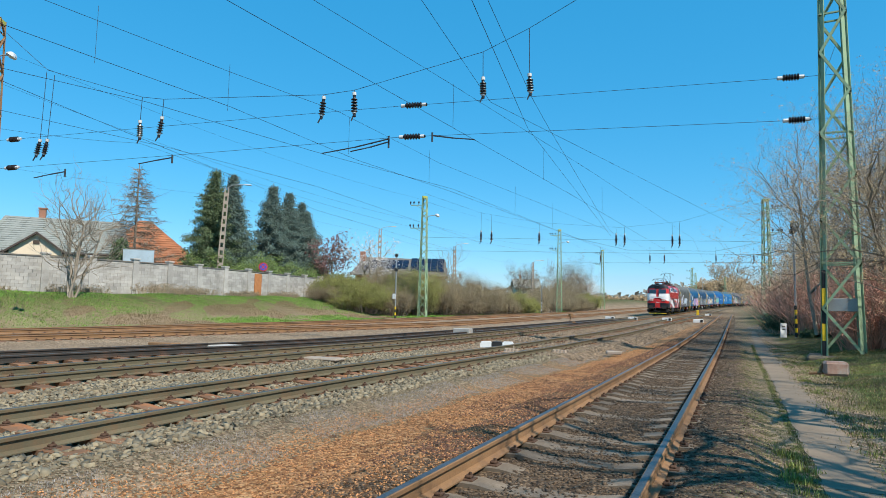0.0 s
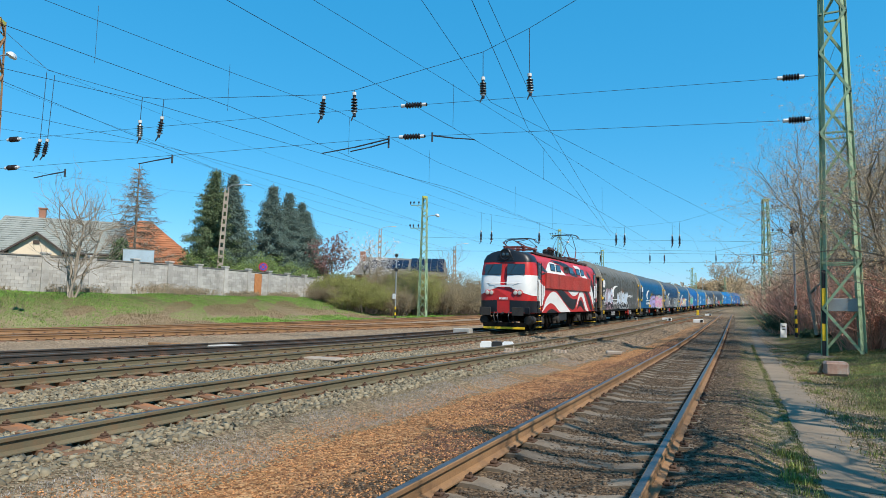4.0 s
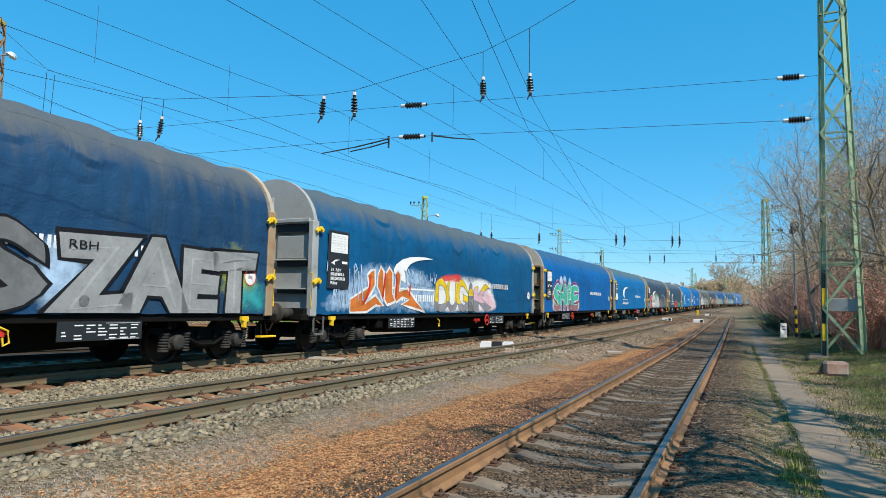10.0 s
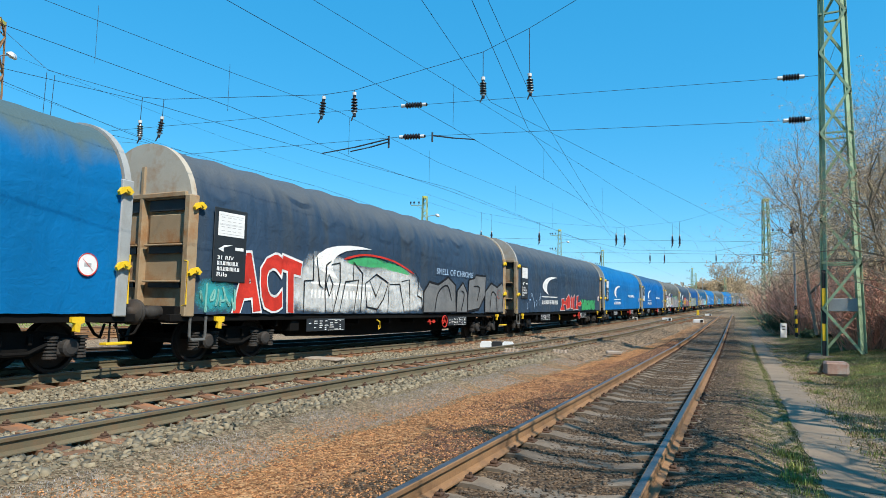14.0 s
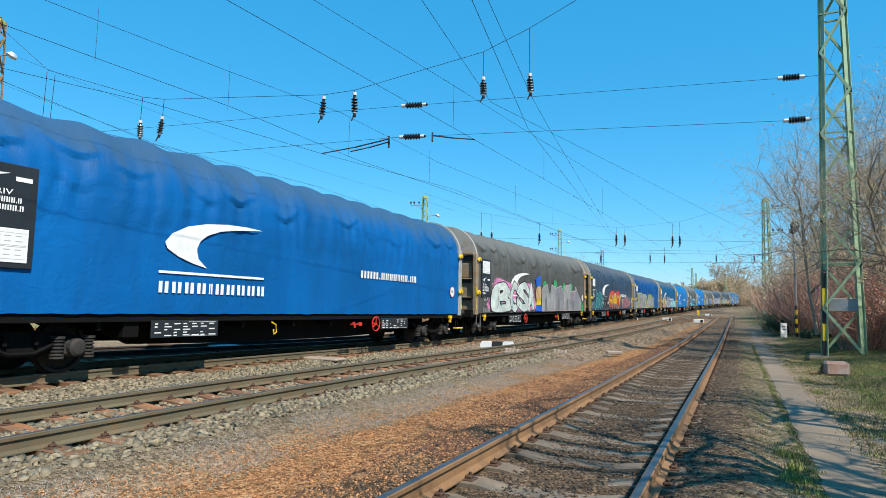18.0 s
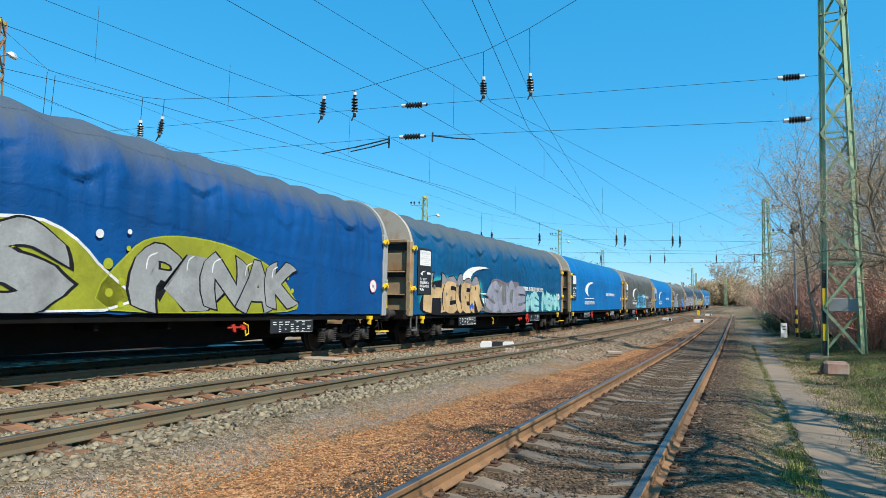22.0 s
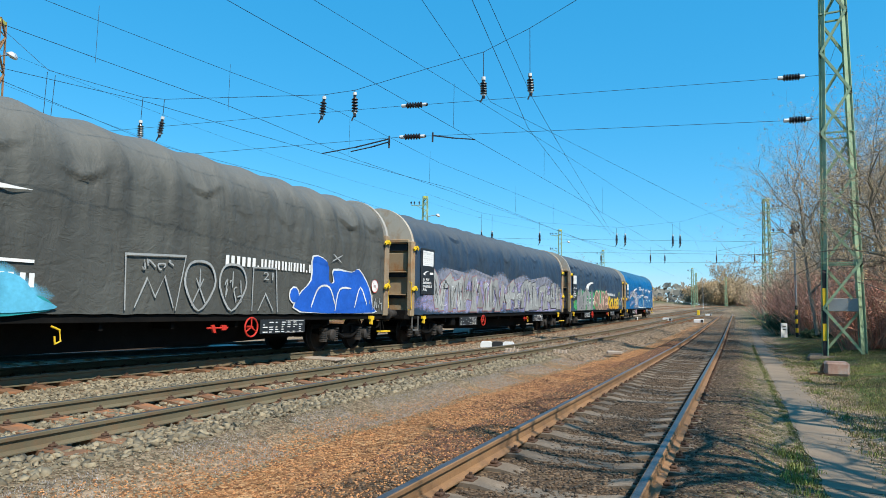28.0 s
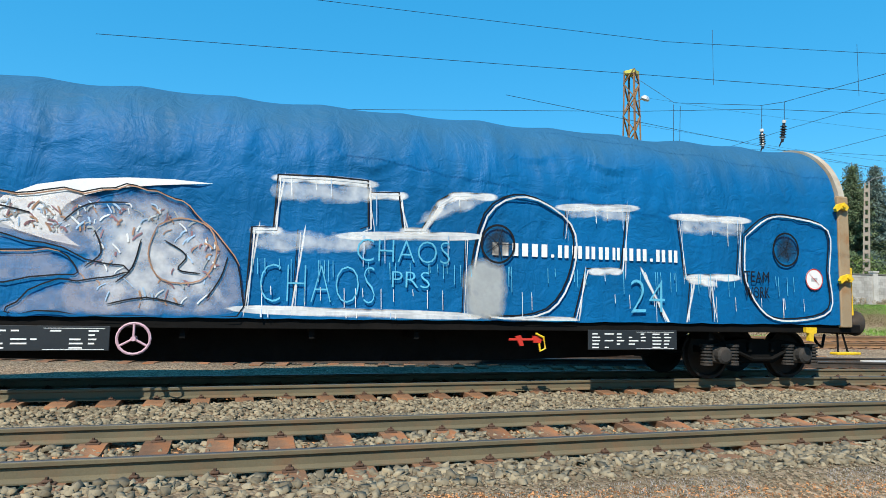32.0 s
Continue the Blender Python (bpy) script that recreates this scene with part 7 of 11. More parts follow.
def build_loco():
    lo = thing("electric_locomotive", "red electric locomotive with white and black wave livery", "locomotive")
    # body shell
    v, f = [], []
    rows = [(-x, k, -ln) for x, k, ln in NOSE[::-1]] + NOSE
    n = 0
    for x, k, lean in rows:
        sec = loco_section(k, lean)
        n = len(sec)
        v += [(x + dx, y, z) for y, z, dx in sec]
    for i in range(len(rows) - 1):
        for j in range(n - 1):
            f.append((i * n + j, i * n + j + 1, (i + 1) * n + j + 1, (i + 1) * n + j))
        f.append((i * n + n - 1, i * n, (i + 1) * n, (i + 1) * n + n - 1))
    f.append(tuple(range(n)))
    f.append(tuple(range((len(rows) - 1) * n, len(rows) * n))[::-1])
    body = mesh_part("body", v, f, loco_red, lo, "red painted body shell", True)
    bm = bmesh.new()
    bm.from_mesh(body.data)
    bmesh.ops.recalc_face_normals(bm, faces=bm.faces)
    for q in bm.faces:
        q.smooth = len(q.verts) == 4 and (abs(q.normal.x) > 0.02 or abs(q.normal.z) > 0.25)
    bm.to_mesh(body.data)
    bm.free()

    def strip(colour, top, bottom, layer, label, side=1):
        """A painted band between two lines of (x, z) on the side."""
        def curve(rows, x):
            xs = [r[0] for r in rows]
            return float(np.interp(x, xs[::-1] if xs[0] > xs[-1] else xs, [r[1] for r in (rows[::-1] if xs[0] > xs[-1] else rows)]))

        def soft(rows, x):
            return sum(curve(rows, x + d) * w for d, w in ((-0.3, 0.15), (-0.15, 0.2), (0, 0.3), (0.15, 0.2), (0.3, 0.15)))
        xa = max(min(r[0] for r in top), min(r[0] for r in bottom))
        xb = min(max(r[0] for r in top), max(r[0] for r in bottom))
        bm = bmesh.new()
        prev = None
        for i in range(49):
            x = xa + (xb - xa) * i / 48
            zt, zb = soft(top, x), soft(bottom, x)
            if zt <= zb:
                zt = zb = (zt + zb) / 2
            col = [bm.verts.new((x, side * (side_y(z) + 0.004 + 0.003 * layer), z)) for z in (zb, (zb + zt) / 2, zt)]
            if prev:
                for a in (0, 1):
                    try:
                        bm.faces.new((prev[a], col[a], col[a + 1], prev[a + 1]))
                    except ValueError:
                        pass
            prev = col
        bmesh.ops.remove_doubles(bm, verts=bm.verts, dist=0.0005)
        part("paint_band", bm, colour, body, label)

    def wrap(colour, z0, z1, e, label, y_in=0.0, drop=0.0, layer=0, lift=0.0):
        """A painted band round a nose, from z0 to z1; drop: how far it falls towards the nose's middle; y_in: where it stops beside the middle."""
        plan = [(6.3, 1.0, 0.0)] + NOSE + [(7.87, max(0.02, y_in / 1.45), 0.22)]
        for sd in (1, -1):
            bm = bmesh.new()
            grid = []
            for x, k, ln in plan:
                col = []
                for i in range(5):
                    zl = z0 + lift * (1 - k)
                    z = zl + (z1 - zl) * i / 4 - drop * (1 - k) * 1.5
                    hw = float(np.interp(z, (0.98, 3.15, 3.72, 3.95, 4.12), (1.45, 1.45, 1.35, 1.22, 0.9)))
                    off = 0.008 + 0.003 * layer
                    col.append(bm.verts.new((e * (x - ln * max(0, z - 2.5) + (off if k < 0.99 else 0)), sd * (hw * k + off), z)))
                grid.append(col)
            for p, q in zip(grid, grid[1:]):
                for i in range(4):
                    bm.faces.new((p[i], q[i], q[i + 1], p[i + 1]))
            part("nose_band", bm, colour, body, label, True)

    for e in (1, -1):
        wrap(loco_white, 1.86, 2.92, e, "white nose band", 0.16, 0.0, 0, 0.55)
        wrap(loco_black, 1.0, 1.6, e, "black nose skirt", 0.33, -0.03)
        # black dome over the windscreens, with a peaked lamp housing
        arch = [(1.372, 3.6), (1.35, 3.72), (1.22, 3.95), (0.9, 4.12), (0.45, 4.2), (0, 4.22)]
        arch += [(-y, z) for y, z in arch[-2::-1]]
        dv, df = [], []
        plan = NOSE + [(7.87, 0.02, 0.22)]
        for x, k, ln in plan:
            for y, z in arch:
                dv.append((e * (x - ln * (z - 2.5) + 0.012), y * k * 1.008, z + 0.010))
        m_ = len(arch)
        for i in range(len(plan) - 1):
            for j in range(m_ - 1):
                df.append((i * m_ + j, i * m_ + j + 1, (i + 1) * m_ + j + 1, (i + 1) * m_ + j))
        mesh_part("roof_dome", dv, df, loco_black, body, "black painted cab roof front", True)
        bm = bmesh.new()
        plate(bm, [(-0.5, 3.66), (0.5, 3.66), (0.30, 4.02), (0.12, 4.34), (-0.12, 4.34), (-0.30, 4.02)], -0.5, 0.5, Matrix.Translation((e * 7.14, 0, 0)) @ Matrix.Rotation(math.pi / 2, 4, "Z"))
        bmesh.ops.bevel(bm, geom=list(bm.edges), offset=0.03, segments=2, affect="EDGES", clamp_overlap=True)
        part("lamp_housing", bm, loco_black, body, "black peaked lamp housing")
    for sd in (1, -1):
        # lower waves
        strip(loco_white, [(5.9, 1.0), (5.26, 1.69), (4.5, 2.03), (3.83, 2.17), (3.2, 2.1), (2.67, 1.93), (1.35, 1.45), (0.1, 1.0)], [(5.9, 1.0), (5.2, 1.33), (4.46, 1.52), (3.9, 1.48), (3.41, 1.34), (2.62, 1.04), (2.5, 0.99), (0.1, 0.99)], 0, "white wave", sd)
        strip(loco_black, [(5.1, 1.0), (4.7, 1.14), (4.0, 1.2), (3.4, 1.1), (2.9, 1.0)], [(5.1, 0.985), (2.9, 0.985)], 0, "black wave", sd)
        strip(loco_black, [(3.3, 2.28), (1.85, 2.28), (0.9, 2.06), (0.2, 1.86), (-0.6, 1.74), (-1.45, 1.78)], [(3.3, 2.26), (2.6, 2.02), (1.5, 1.58), (0.5, 1.25), (-0.3, 1.10), (-0.9, 1.14), (-1.3, 1.5), (-1.45, 1.76)], 1, "black wave", sd)
        strip(loco_white, [(0.7, 2.28), (-2.0, 2.28)], [(0.7, 2.27), (0.2, 2.08), (-0.5, 1.95), (-1.2, 1.97), (-1.7, 2.1), (-2.0, 2.27)], 0, "white wave", sd)
        strip(loco_white, [(-1.4, 1.2), (-1.7, 1.8), (-2.1, 2.2), (-2.6, 2.28), (-3.1, 2.28), (-3.7, 1.7), (-4.6, 1.0)], [(-1.4, 1.19), (-1.9, 1.7), (-2.4, 1.98), (-2.9, 1.9), (-3.4, 1.4), (-3.9, 1.0), (-4.6, 0.99)], 0, "white wave", sd)
        strip(loco_black, [(-1.5, 1.1), (-1.9, 1.55), (-2.4, 1.78), (-2.9, 1.6), (-3.4, 1.2), (-3.6, 1.0)], [(-1.5, 1.09), (-2.0, 1.3), (-2.4, 1.36), (-2.8, 1.25), (-3.2, 1.02), (-3.6, 0.99)], 1, "black wave", sd)
        strip(loco_black, [(-3.4, 2.28), (-4.2, 2.28), (-5.0, 1.9), (-5.6, 1.3), (-5.8, 1.0)], [(-3.4, 2.27), (-4.0, 2.0), (-4.6, 1.5), (-5.2, 1.05), (-5.8, 0.99)], 1, "black wave", sd)
        strip(loco_white, [(-4.9, 2.3), (-5.4, 2.9), (-5.9, 2.6), (-6.6, 1.6), (-6.9, 1.2)], [(-4.9, 2.25), (-5.4, 1.9), (-6.0, 1.3), (-6.9, 1.1)], 0, "white wave", sd)
        strip(loco_black, [(-4.4, 3.7), (-5.0, 3.5), (-5.6, 3.1), (-6.2, 2.5), (-6.8, 1.9)], [(-4.4, 3.5), (-5.0, 3.0), (-5.6, 2.5), (-6.2, 1.9), (-6.8, 1.4)], 1, "black wave", sd)
        # upper waves between the windows
        strip(loco_white, [(5.3, 3.2), (4.9, 3.5), (4.4, 3.78), (3.6, 3.8), (2.6, 3.7), (2.0, 3.45), (1.2, 3.18)], [(5.3, 3.16), (1.2, 3.16)], 0, "white wave", sd)
        strip(loco_black, [(3.9, 3.92), (2.4, 3.95), (0.6, 3.86), (-0.6, 3.62), (-1.4, 3.3), (-1.8, 3.18)], [(3.9, 3.9), (2.2, 3.78), (1.1, 3.6), (0.3, 3.34), (-0.3, 3.18), (-1.8, 3.16)], 1, "black wave", sd)
        strip(loco_white, [(-1.0, 3.88), (-2.2, 3.88), (-3.2, 3.6), (-4.2, 3.2)], [(-1.0, 3.86), (-1.8, 3.6), (-2.6, 3.2), (-4.2, 3.16)], 0, "white wave", sd)
        strip(loco_black, [(6.7, 3.66), (5.9, 3.62), (5.4, 3.36), (5.0, 3.2)], [(6.7, 2.95), (5.9, 3.0), (5.4, 3.05), (5.0, 3.18)], 1, "black wave", sd)
        # cab side: white field and black skirt
        strip(loco_white, [(6.8, 2.75), (6.3, 2.6), (5.8, 2.45), (5.4, 2.4)], [(6.8, 1.45), (6.3, 1.36), (5.9, 1.3), (5.6, 1.6), (5.4, 2.2)], 0, "white cab field", sd)
        strip(loco_black, [(6.8, 1.3), (6.2, 1.1), (5.9, 1.0)], [(6.8, 0.985), (5.9, 0.985)], 1, "black skirt", sd)
        # the long grille panel
        bm = bmesh.new()
        box(bm, 0.27, sd * 1.49, 2.72, 10.25, 0.09, 0.86, bevel=0.015)
        for i in range(9):
            box(bm, 5.4 - i * 1.282, sd * 1.536, 2.72, 0.02, 0.012, 0.84)
        gp = part("grille_panel", bm, loco_panel, lo, "long faded red ribbed grille panel")
        bm = bmesh.new()
        for i in range(128):
            box(bm, 5.36 - i * 0.08, sd * 1.537, 2.72, 0.03, 0.008, 0.80)
        part("grille_rib", bm, loco_panel, gp)
        # windows and a louvre in the upper strip
        for x0, x1 in ((4.25, 3.35), (3.08, 2.2), (0.22, -0.7), (-1.45, -2.4), (-2.62, -3.5)):
            bm = bmesh.new()
            m = Matrix.Rotation(sd * 0.18, 4, "X")
            box(bm, (x0 + x1) / 2, sd * (side_y(3.5) + 0.008), 3.5, x0 - x1, 0.05, 0.42, m, bevel=0.02)
            wf = part("window_frame", bm, loco_black, lo)
            bm = bmesh.new()
            box(bm, (x0 + x1) / 2, sd * (side_y(3.5) + 0.032), 3.5, x0 - x1 - 0.08, 0.012, 0.34, m, bevel=0.005)
            part("pane", bm, glass, wf)
        bm = bmesh.new()
        box(bm, 0.98, sd * (side_y(3.5) + 0.008), 3.5, 0.95, 0.05, 0.42, Matrix.Rotation(sd * 0.18, 4, "X"), bevel=0.02)
        lv = part("louvre_frame", bm, roof_dark, lo)
        bm = bmesh.new()
        for i in range(8):
            box(bm, 0.98, sd * (side_y(3.5) + 0.035), 3.345 + i * 0.045, 0.82, 0.03, 0.014, Matrix.Rotation(sd * 0.6, 4, "X"))
        part("louvre", bm, bogie_grey, lv)
        # cab doors with glazing and hand rails
        for e in (1, -1):
            bm = bmesh.new()
            for x in (6.05, 6.72):
                box(bm, e * x, sd * 1.455, 2.35, 0.03, 0.03, 2.6)
            box(bm, e * 6.385, sd * 1.455, 1.06, 0.7, 0.03, 0.03)
            dr = part("cab_door", bm, loco_black, lo)
            bm = bmesh.new()
            box(bm, e * 6.4, sd * 1.456, 3.12, 0.46, 0.03, 0.78, bevel=0.02)
            part("door_window", bm, glass, dr)
            bm = bmesh.new()
            for x in (5.98, 6.8):
                tube(bm, [(e * x, sd * 1.46, 1.3), (e * x, sd * 1.53, 1.35), (e * x, sd * 1.53, 2.6), (e * x, sd * 1.46, 2.65)], 0.014)
            part("hand_rail", bm, board_black, dr)
            bm = bmesh.new()
            for z in (0.25, 0.55):
                box(bm, e * 6.3, sd * 1.40, z, 0.42, 0.22, 0.03, bevel=0.005)
            for z in (0.86, 1.22):
                box(bm, e * 6.35, sd * 1.462, z, 0.32, 0.03, 0.035)
            st = part("cab_step", bm, yellow_paint, lo)
            bm = bmesh.new()
            for x in (6.08, 6.52):
                rod(bm, (e * x, sd * 1.42, 0.98), (e * x, sd * 1.42, 0.22), 0.018)
            part("step_stay", bm, black_steel, st)
    # roof: walkway, edge beams and gear
    bm = bmesh.new()
    for sd in (1, -1):
        box(bm, -0.2, sd * 0.95, 4.2, 11.6, 0.14, 0.12, bevel=0.01)
        for i in range(12):
            box(bm, 5.4 - i * 1.02, sd * 0.95, 4.12, 0.08, 0.1, 0.14)
    box(bm, -0.2, 0, 4.24, 11.4, 1.5, 0.05)
    part("roof_walkway", bm, roof_dark, lo)
    sheds = []
    for x, y, h in ((2.5, 0.5, 0.36), (2.1, 0.5, 0.4), (1.66, 0.5, 0.42), (1.25, 0.5, 0.4), (1.0, 0.5, 0.4), (0.7, 0.5, 0.4), (0.06, 0.55, 0.44), (-0.7, 0.55, 0.36)):
        bm = bmesh.new()
        rows = [(0.07, 0)]
        k = 5
        for i in range(k):
            z = 0.06 + i * (h - 0.1) / k
            rows += [(0.055, z), (0.105, z + 0.015), (0.105, z + 0.03), (0.055, z + 0.045)]
        rows += [(0.07, h), (0.0, h)]
        lathe(bm, rows, Matrix.Translation((x, y, 4.26)), 14)
        part("roof_insulator", bm, insul_dark, lo)
    bm = bmesh.new()
    rod(bm, (1.5, 0.5, 4.76), (0.6, 0.5, 4.76), 0.11, n=16)
    part("circuit_breaker", bm, porcelain, lo)
    bm = bmesh.new()
    tube(bm, [(2.5, 0.5, 4.62), (2.1, 0.5, 4.68), (1.5, 0.5, 4.76)], 0.022)
    tube(bm, [(0.6, 0.5, 4.76), (0.06, 0.55, 4.7), (-0.7, 0.55, 4.62), (-2.2, 0.3, 4.5)], 0.02)
    tube(bm, [(-0.7, 0.55, 4.62), (-1.5, 0.55, 4.55), (-4, 0.5, 4.4)], 0.02)
    part("roof_conductor", bm, roof_red, lo)

    def pantograph(x0, up):
        """A pantograph: base, two lower arms, two thin upper arms and the head with two strips."""
        bm = bmesh.new()
        for y in (-0.55, 0.55):
            box(bm, x0, y, 4.5, 2.3, 0.09, 0.1, bevel=0.01)
        for x in (-0.95, 0.95):
            box(bm, x0 + x, 0, 4.5, 0.09, 1.2, 0.1, bevel=0.01)
            for y in (-0.5, 0.5):
                lathe(bm, [(0.06, 0), (0.11, 0.05), (0.06, 0.09), (0.11, 0.14), (0.06, 0.2)], Matrix.Translation((x0 + x, y, 4.26)), 10)
        pg = part("pantograph_base", bm, roof_red, lo)
        top = 4.62 + up
        kn = 4.55 + up * 0.45
        bm = bmesh.new()
        for s in (-1, 1):
            for y in (-0.5, 0.5):
                rod(bm, (x0 + s * 0.75, y, 4.55), (x0 + s * (1.45 if up > 0.5 else 1.75), y * 0.8, kn), 0.035, 0.025)
        part("lower_arm", bm, roof_red, pg)
        bm = bmesh.new()
        for s in (-1, 1):
            for y in (-0.4, 0.4):
                rod(bm, (x0 + s * (1.45 if up > 0.5 else 1.75), y, kn), (x0 + s * 0.12, y * 1.1, top), 0.018)
            rod(bm, (x0 + s * (1.45 if up > 0.5 else 1.75), 0.4, kn), (x0 + s * 0.12, -0.44, top), 0.012)
        part("upper_arm", bm, board_black, pg)
        bm = bmesh.new()
        for s in (-0.16, 0.16):
            tube(bm, [(x0 + s, -0.95, top - 0.2), (x0 + s, -0.8, top), (x0 + s, -0.5, top + 0.06), (x0 + s, 0.5, top + 0.06), (x0 + s, 0.8, top), (x0 + s, 0.95, top - 0.2)], 0.025)
        rod(bm, (x0 - 0.16, 0.5, top + 0.05), (x0 + 0.16, 0.5, top + 0.05), 0.02)
        rod(bm, (x0 - 0.16, -0.5, top + 0.05), (x0 + 0.16, -0.5, top + 0.05), 0.02)
        part("pantograph_head", bm, board_black, pg)

    pantograph(5.2, 0.35)
    pantograph(-4.0, 1.45)
    # noses: two windscreens, lamps, emblem strip, buffer beam, plough
    for e in (1, -1):
        def at(x, y, z):
            return (e * x, y, z)
        for y in (-0.62, 0.62):
            bm = bmesh.new()
            m = Matrix.Rotation(e * -0.21, 4, "Y") @ Matrix.Rotation(e * (0.07 if y > 0 else -0.07), 4, "Z")
            box(bm, e * 7.72, y, 3.21, 0.06, 0.94, 0.58, m, bevel=0.01)
            ws = part("windscreen", bm, glass, lo, "dark windscreen pane")
            bm = bmesh.new()
            rod(bm, at(7.70, y, 3.52), at(7.82, y - 0.3, 3.0), 0.012)
            part("wiper", bm, board_black, ws)
            for k, yy in enumerate((y * 1.42, y * 1.05)):
                bm = bmesh.new()
                lathe(bm, [(0.15, 0), (0.15, 0.14), (0.12, 0.16), (0.0, 0.14)], Matrix.Translation(at(7.74, yy, 2.02)) @ Matrix.Rotation(e * math.pi / 2, 4, "Y"), 18)
                hl = part("headlight", bm, loco_red, lo)
                bm = bmesh.new()
                lathe(bm, [(0.115, 0), (0.09, 0.02), (0.0, 0.03)], Matrix.Translation(at(7.895, yy, 2.02)) @ Matrix.Rotation(e * math.pi / 2, 4, "Y"), 18)
                part("lens", bm, lamp_glass, hl)
            bm = bmesh.new()
            lathe(bm, [(0.13, 0.0), (0.15, 0.3), (0.1, 0.31), (0.1, 0.45), (0.0, 0.46)], Matrix.Translation(at(7.7, y * 1.41, 1.06)) @ Matrix.Rotation(e * math.pi / 2, 4, "Y"), 16)
            box(bm, e * 8.18, y * 1.41, 1.06, 0.05, 0.6, 0.42, bevel=0.02)
            part("buffer", bm, bogie_grey, lo)
            bm = bmesh.new()
            rod(bm, at(6.85, y * 1.95, 0.62), at(7.55, y * 1.95, 0.62), 0.22, n=18)
            part("air_tank", bm, bogie_grey, lo)
        bm = bmesh.new()
        box(bm, e * 7.885, 0, 2.36, 0.02, 0.96, 0.10)
        tube(bm, [at(7.80, -1.1, 2.5), at(7.93, -0.6, 2.52), at(7.93, 0.6, 2.52), at(7.80, 1.1, 2.5)], 0.014)
        part("emblem_strip", bm, paper_white, lo)
        bm = bmesh.new()
        box(bm, e * 7.875, 0, 1.72, 0.02, 0.62, 0.16)
        np_ = part("number_plate", bm, loco_red, lo)
        bm = bmesh.new()
        for i in range(7):
            box(bm, e * 7.888, -0.2 + i * 0.067, 1.72, 0.006, 0.045, 0.11)
        part("number_bar", bm, paper_white, np_)
        bm = bmesh.new()
        lathe(bm, [(0.30, 0.0), (0.31, 0.10), (0.28, 0.13), (0.25, 0.12), (0.25, 0.05), (0.0, 0.045)], Matrix.Translation(at(7.56, 0, 4.0)) @ Matrix.Rotation(e * math.pi / 2, 4, "Y"), 22)
        part("lamp_ring", bm, loco_black, lo, "round black lamp housing")
        for yl in (-0.11, 0.11):
            bm = bmesh.new()
            lathe(bm, [(0.12, 0), (0.12, 0.05), (0.10, 0.06), (0.0, 0.05)], Matrix.Translation(at(7.62, yl, 3.98)) @ Matrix.Rotation(e * math.pi / 2, 4, "Y"), 18)
            tl = part("top_headlight", bm, loco_black, lo)
            bm = bmesh.new()
            lathe(bm, [(0.095, 0), (0.07, 0.02), (0.0, 0.03)], Matrix.Translation(at(7.675, yl, 3.98)) @ Matrix.Rotation(e * math.pi / 2, 4, "Y"), 18)
            part("lens", bm, glass, tl, "dark glass lens")
        bm = bmesh.new()
        box(bm, e * 7.70, 0, 1.10, 0.2, 2.7, 0.34, bevel=0.02)
        part("buffer_beam", bm, loco_black, lo)
        bm = bmesh.new()
        box(bm, e * 7.74, 0, 0.37, 0.05, 2.3, 0.26, bevel=0.01)
        pl = part("plough", bm, black_steel, lo)
        bm = bmesh.new()
        box(bm, e * 7.78, 0, 0.215, 0.03, 2.26, 0.11, bevel=0.005)
        part("plough_edge", bm, yellow_paint, pl)
        bm = bmesh.new()
        for y in (-0.5, -0.3, 0.3, 0.55):
            tube(bm, [at(7.85, y, 1.05), at(7.98, y, 0.8), at(7.98, y + 0.1, 0.5), at(7.86, y + 0.2, 0.55)], 0.028)
        rod(bm, at(7.8, 0, 1.0), at(8.15, 0, 0.95), 0.05)
        part("brake_hose", bm, board_black, lo)
        # bogie: frame, two wheelsets, springs and boxes
        bm = bmesh.new()
        for sd in (1, -1):
            plate(bm, [(-2.4, 0.72), (-2.4, 0.58), (-1.0, 0.52), (-0.5, 0.4), (0.5, 0.4), (1.0, 0.52), (2.4, 0.58), (2.4, 0.72), (1.0, 0.84), (-1.0, 0.84)], sd * 1.14 - 0.06, sd * 1.14 + 0.06)
            for x in (-0.6, 0, 0.6):
                rod(bm, (x - 0.2, sd * 1.24, 0.4), (x + 0.1, sd * 1.24, 0.9), 0.05)
        bg = part("bogie", bm, black_steel, lo)
        bg.location = (e * 4.05, 0, 0)
        for x in (-1.6, 1.6):
            ws = share("wheelset", M_WHEELS, bg, Matrix.Translation((x, 0, 0.62)) @ Matrix.Scale(1.34, 4, (1, 0, 0)) @ Matrix.Scale(1.34, 4, (0, 0, 1)))
            for sd in (1, -1):
                share("axle_box", M_BOX, bg, Matrix.Translation((x, sd * 1.18, 0.58)) @ Matrix.Rotation(0 if sd > 0 else math.pi, 4, "Z") @ Matrix.Diagonal((1.5, 1.1, 1.3, 1)))
                for sx in (-0.42, 0.42):
                    share("coil_spring", M_SPRING, bg, Matrix.Translation((x + sx, sd * 1.2, 0.62)) @ Matrix.Scale(1.3, 4))
    bm = bmesh.new()
    box(bm, 1.5, 0, 0.72, 1.8, 2.7, 0.46, bevel=0.03)
    part("battery_box", bm, board_black, lo)
    bm = bmesh.new()
    box(bm, 0, 0, 0.92, 15.0, 2.6, 0.14)
    part("sole_bar", bm, black_steel, lo)
    return lo


locomotive = build_loco()



